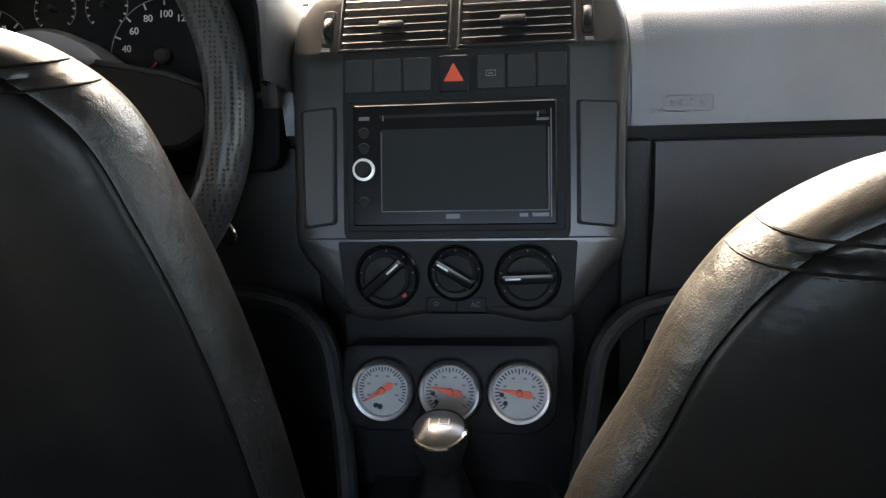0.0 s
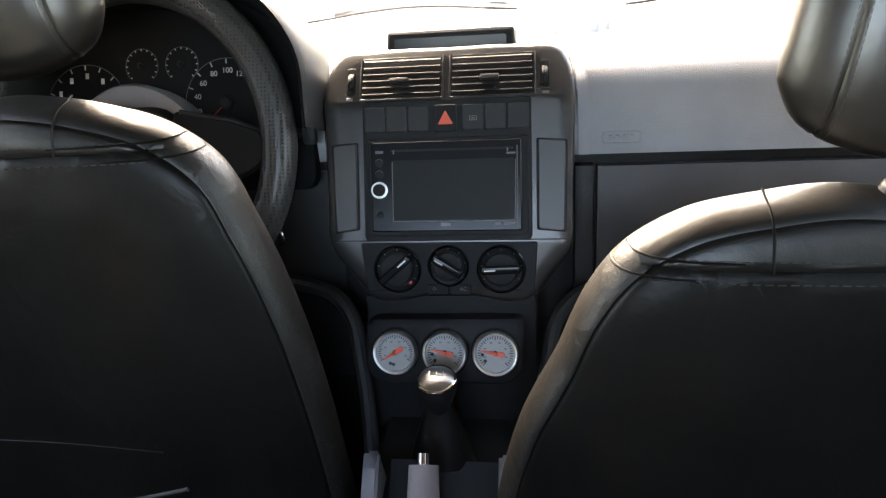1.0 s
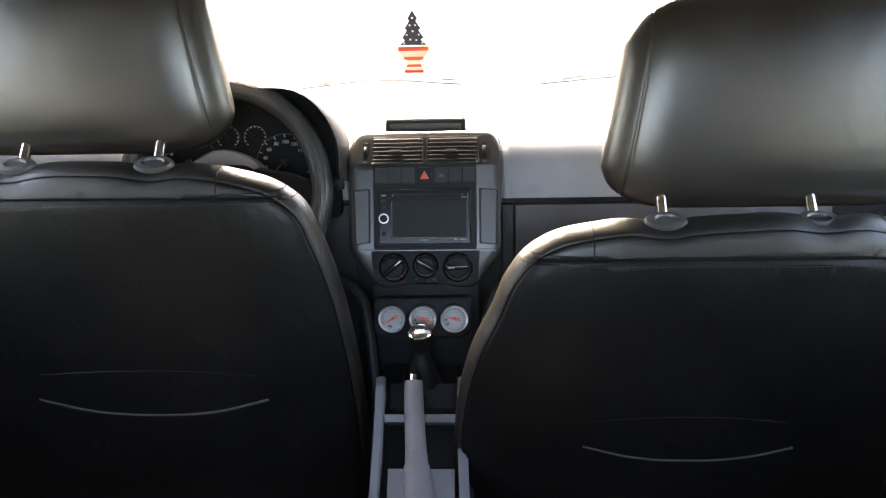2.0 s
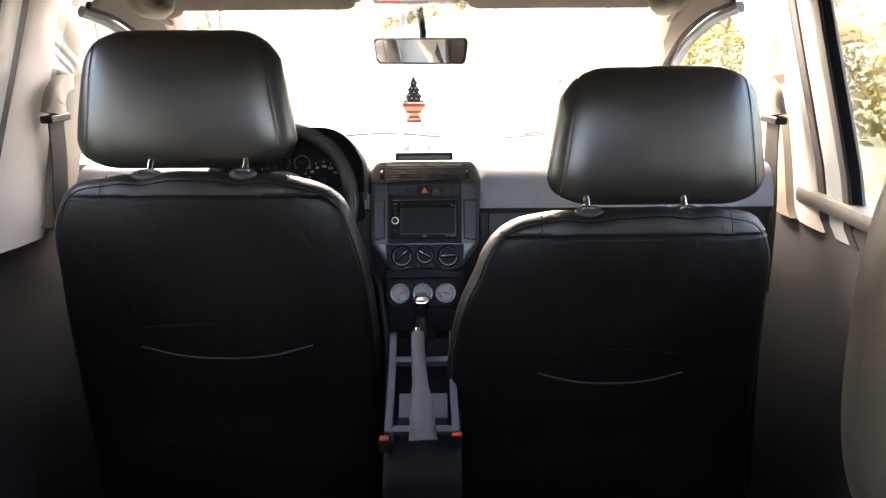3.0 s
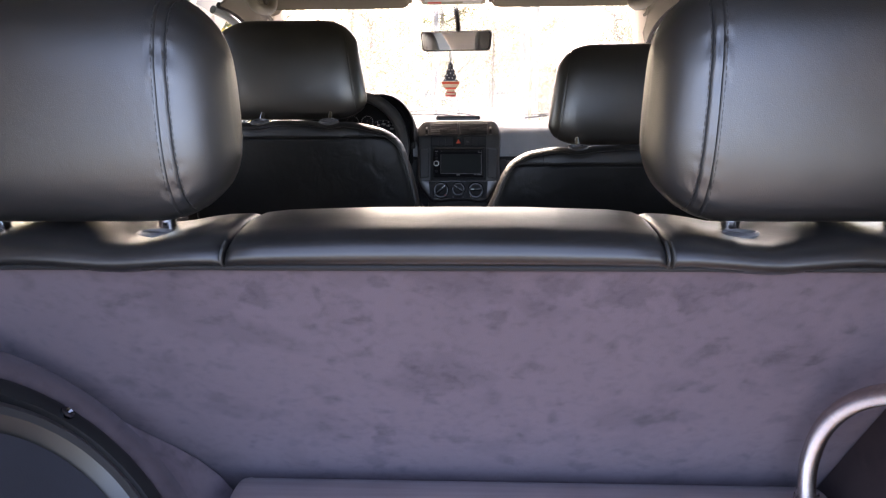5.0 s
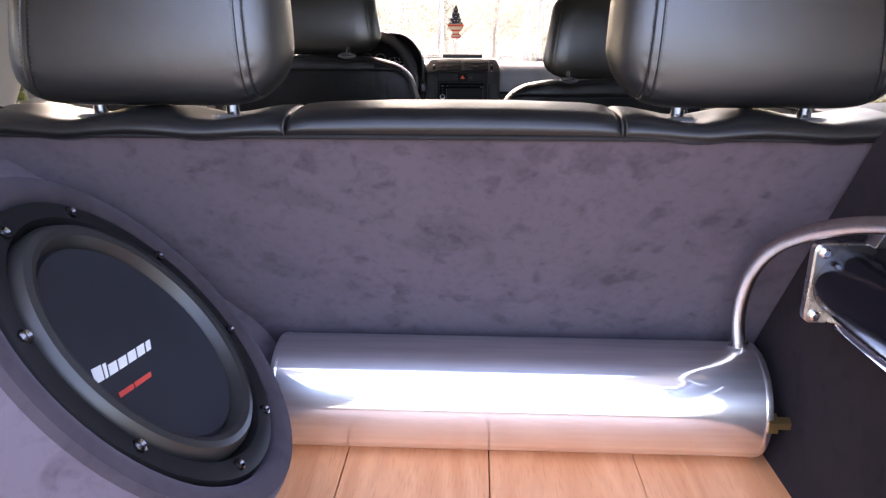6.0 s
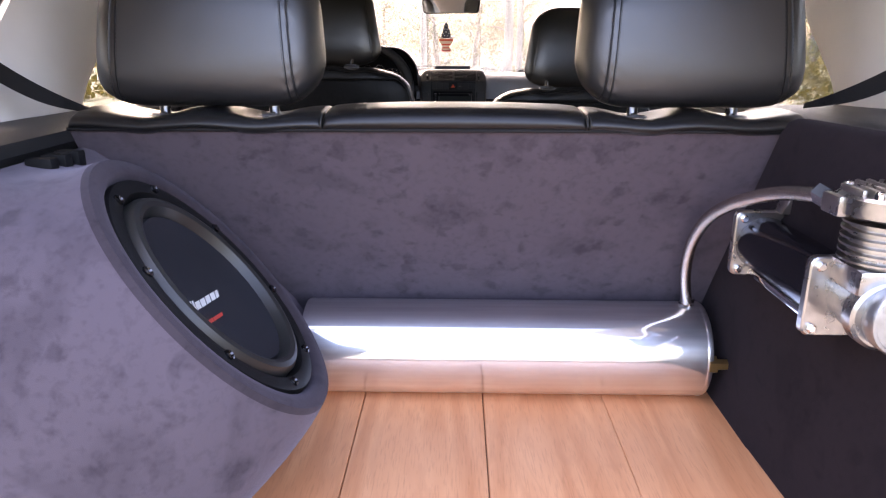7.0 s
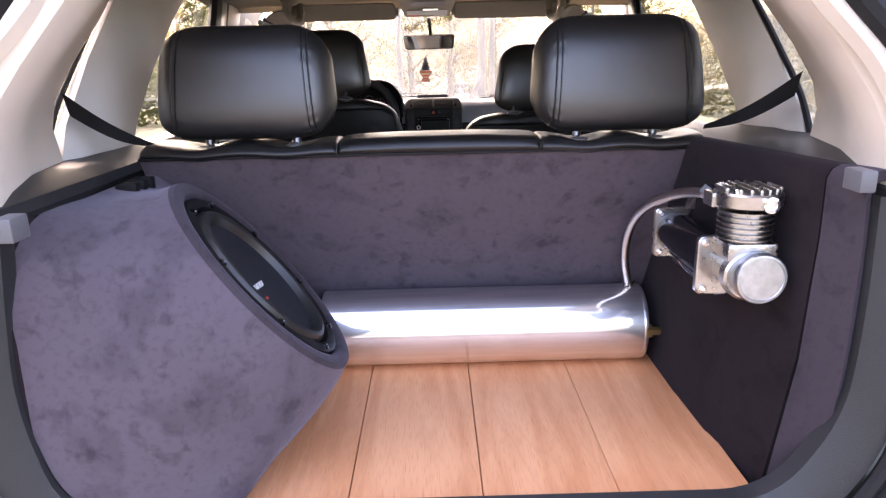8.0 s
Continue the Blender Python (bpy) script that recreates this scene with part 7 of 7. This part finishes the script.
rt = random.Random(5)
for i in range(16):
    x = -44 + i * 5.9 + rt.uniform(-1.5, 1.5)
    tree(x, 82 + rt.uniform(-4, 9), rt.uniform(12, 17), rt.uniform(4.6, 6.5), LEAF[(0, 1, 0, 2)[i % 4]], "leafy tree in the wood beyond the road", 20 + i, count=3200)
for i, (x, y, h, sp, lf, lab) in enumerate(((-7.5, 7.5, 6.5, 2.6, 0, "broad green tree beside the drive"), (-9.5, 3.0, 7.0, 2.9, 1, "yellowing tree on the grass"), (-8.5, 12.5, 7.5, 3.0, 1, "yellowing tree on the grass"),
                                             (8.2, 5.2, 7.0, 2.8, 1, "forked autumn tree with pale bark"), (9.5, 9.5, 6.5, 2.8, 1, "yellow-leaved tree beside the drive"), (10.5, 1.5, 7.0, 2.6, 0, "green tree on the grass"),
                                             (-12, 17, 8, 3.2, 0, "green tree near the road"), (13, 16, 8, 3.2, 1, "yellow tree near the road"), (-11.5, -4, 7, 3, 0, "green tree behind the car"), (12, -6, 8, 3, 0, "green tree behind the car"), (-8, -25, 8, 3.4, 2, "dark tree behind the car"), (7.5, -27, 7, 3.4, 0, "green tree behind the car"), (-1.5, -31, 7.5, 3.2, 1, "yellowing tree behind the car"))):
    tree(x, y, h, sp, LEAF[lf], lab, 60 + i, rt.uniform(-0.5, 0.5), 2600, 0.22)


for i, (x, y, h, sp, lf) in enumerate(((-6.5, 44, 8.0, 3.6, 1), (-1.5, 52, 8.5, 3.8, 0), (4.0, 47, 7.5, 3.4, 1), (9.5, 42, 8.5, 3.8, 0), (-12.5, 40, 8.0, 3.6, 0), (14.5, 46, 9.0, 4.0, 1), (1.5, 58, 9.0, 4.0, 1), (-18, 46, 9.0, 4.0, 1))):
    tree(x, y, h, sp, LEAF[lf], "yellow-green tree ahead beside the drive" if lf else "green tree ahead beside the drive", 140 + i, rt.uniform(-0.5, 0.5), 3200, 0.15)


def bush(x, y, r, leaf, seed):
    rnd = random.Random(seed)
    bm = BM()
    for k in range(1500):
        a, b = rnd.uniform(0, 2 * math.pi), rnd.uniform(0, 1)
        rr = r * (0.35 + 0.65 * rnd.random() ** 0.6 * (0.6 + 0.4 * abs(math.sin(a * 2.5 + seed))))
        p = Vector((x + math.cos(a) * rr * math.sqrt(1 - b * b), y + math.sin(a) * rr * math.sqrt(1 - b * b), fall(y) - 0.1 + b * rr * 1.1))
        s = rnd.uniform(0.07, 0.15)
        u = Vector((rnd.gauss(0, 1), rnd.gauss(0, 1), rnd.gauss(0, 1))).normalized()
        w = u.orthogonal().normalized() * s * 0.6
        v = [bm.verts.new(p + o) for o in (-u * s, w, u * s, -w)]
        bm.faces.new(v)
    tagged(part("bush", bm, leaf, None, sharp=180), "loose leafy bush at the edge of the grass", "bush", "bushes", "stuff")


for x, y, r, c in ((8.2, 8.6, 1.9, 1), (9.6, 6.4, 1.5, 1), (8.8, 11.6, 2.2, 1), (-9.2, 8.8, 1.3, 1), (-10.5, 12.0, 1.8, 0), (-3.5, 60.0, 4.5, 1), (2.0, 62.0, 5.0, 0), (6.5, 60.0, 5.0, 1), (-8.5, 61.0, 4.5, 0)):
    bush(x, y, r, LEAF[c], int(x * 7 + 100))
for i in range(14):
    bush((-26 + i * 3.4 if i < 7 else 4.2 + (i - 7) * 3.4) + rt.uniform(-1, 1), 28 + rt.uniform(-3, 8), rt.uniform(2.4, 4.0), LEAF[(1, 0, 1)[i % 3]], i)

# posts and a braced pole ahead, wire fence posts beside
for x, y, h, r, label in ((-0.48, 9.5, 3.2, 0.045, "pale slender gate post beside the drive"), (-0.17, 9.7, 1.05, 0.035, "short pale post in the drive"), (0.88, 11.0, 4.2, 0.075, "weathered pole beside the drive"), (1.08, 11.2, 4.0, 0.05, "slender pale post beside the drive")):
    bm = BM()
    lathe(bm, [(r, -0.3), (r * 0.98, h * 0.5), (r * 0.92, h), (r * 0.5, h + 0.03)], 14, pose(x, y, fall(y)))
    tagged(part("post", bm, POST), label, "post", "posts ahead")
bm = BM()
tube(bm, [(0.28, 10.9, -0.34), (0.90, 10.95, 0.95)], 0.05, 10)
tagged(part("post_brace", bm, POST), "slanting wooden brace against the pole", "brace")
for s in (-1, 1):
    for i in range(6):
        bm = BM()
        lathe(bm, [(0.05, -0.3), (0.048, 1.2), (0.02, 1.25)], 8, pose(s * (4.6 + i * 1.1), 5.5 + i * 1.6, fall(5.5 + i * 1.6) - 0.06, 0, 4 * s, 0))
        tagged(part("fence_post", bm, POST), "leaning grey fence post in the grass", "fence post", "fence posts")


def parked_car(x, y, turn, paint, label):
    t = thing("car", label, "car", pose(x, y, fall(y) + 0.012, 0, 0, turn), "parked cars")
    half = [(-2.0, 0.35), (-2.02, 0.70), (-1.85, 0.88), (-1.45, 0.95), (-0.85, 1.36), (-0.3, 1.45), (0.5, 1.42), (1.05, 1.0), (1.75, 0.85), (2.0, 0.65), (2.02, 0.35)]
    bm = BM()
    loops = []
    for xx, k in ((-0.82, 0.96), (-0.80, 1.0), (0.80, 1.0), (0.82, 0.96)):
        loops.append([(xx * (1.0 if z < 1.0 else 0.80), yy * k, 0.35 + (z - 0.35) * k) for yy, z in half])
    rings(bm, loops)
    part("body", bm, paint, t, "rounded painted body")
    for name, pts in (("rear_window", [(-0.60, -1.43, 1.00), (0.60, -1.43, 1.00), (0.52, -0.92, 1.33), (-0.52, -0.92, 1.33)]), ("windscreen", [(-0.60, 1.06, 1.02), (0.60, 1.06, 1.02), (0.52, 0.60, 1.37), (-0.52, 0.60, 1.37)])):
        bm = BM()
        slab(bm, [(p[0], p[1] + (-0.02 if p[1] < 0 else 0.02), p[2] + 0.015) for p in pts], 0.01)
        part(name, bm, CARGLASS, t)
    for s in (-1, 1):
        bm = BM()
        slab(bm, [(s * 0.825, -1.15, 1.0), (s * 0.825, 0.85, 1.0), (s * 0.67, 0.45, 1.36), (s * 0.67, -0.75, 1.34)], 0.02 * s)
        part("side_window", bm, CARGLASS, t)
        for yy in (-1.25, 1.25):
            bm = BM()
            lathe(bm, [(0.20, -0.10), (0.31, -0.09), (0.32, 0.0), (0.31, 0.09), (0.20, 0.10)], 20, pose(s * 0.76, yy, 0.32, 0, 90, 0))
            wh = part("wheel", bm, TYRE, t, "black tyre")
            bm = BM()
            lathe(bm, [(0.19, 0.0), (0.18, 0.105), (0.05, 0.09)], 16, pose(s * 0.76, yy, 0.32, 0, 90 * s, 0))
            part("rim", bm, CHROME, wh)
        bm = BM()
        box(bm, s * 0.68 - 0.1, s * 0.68 + 0.1, -2.06, -1.98, 0.68, 0.80, 0.02)
        part("tail_lamp", bm, REDPRINT, t, "red tail lamp")
    bm = BM()
    box(bm, -0.80, 0.80, -2.10, -2.0, 0.36, 0.52, 0.03)
    part("bumper", bm, BLACK, t)


parked_car(-4.2, 69.0, 90, CARWHITE, "white car parked across the road ahead")
parked_car(3.0, 71.5, 90, CARBLUE, "silver-blue car parked by the road ahead")
parked_car(-14.2, 71.0, 90, CARBLUE, "silver-blue car parked by the road ahead")
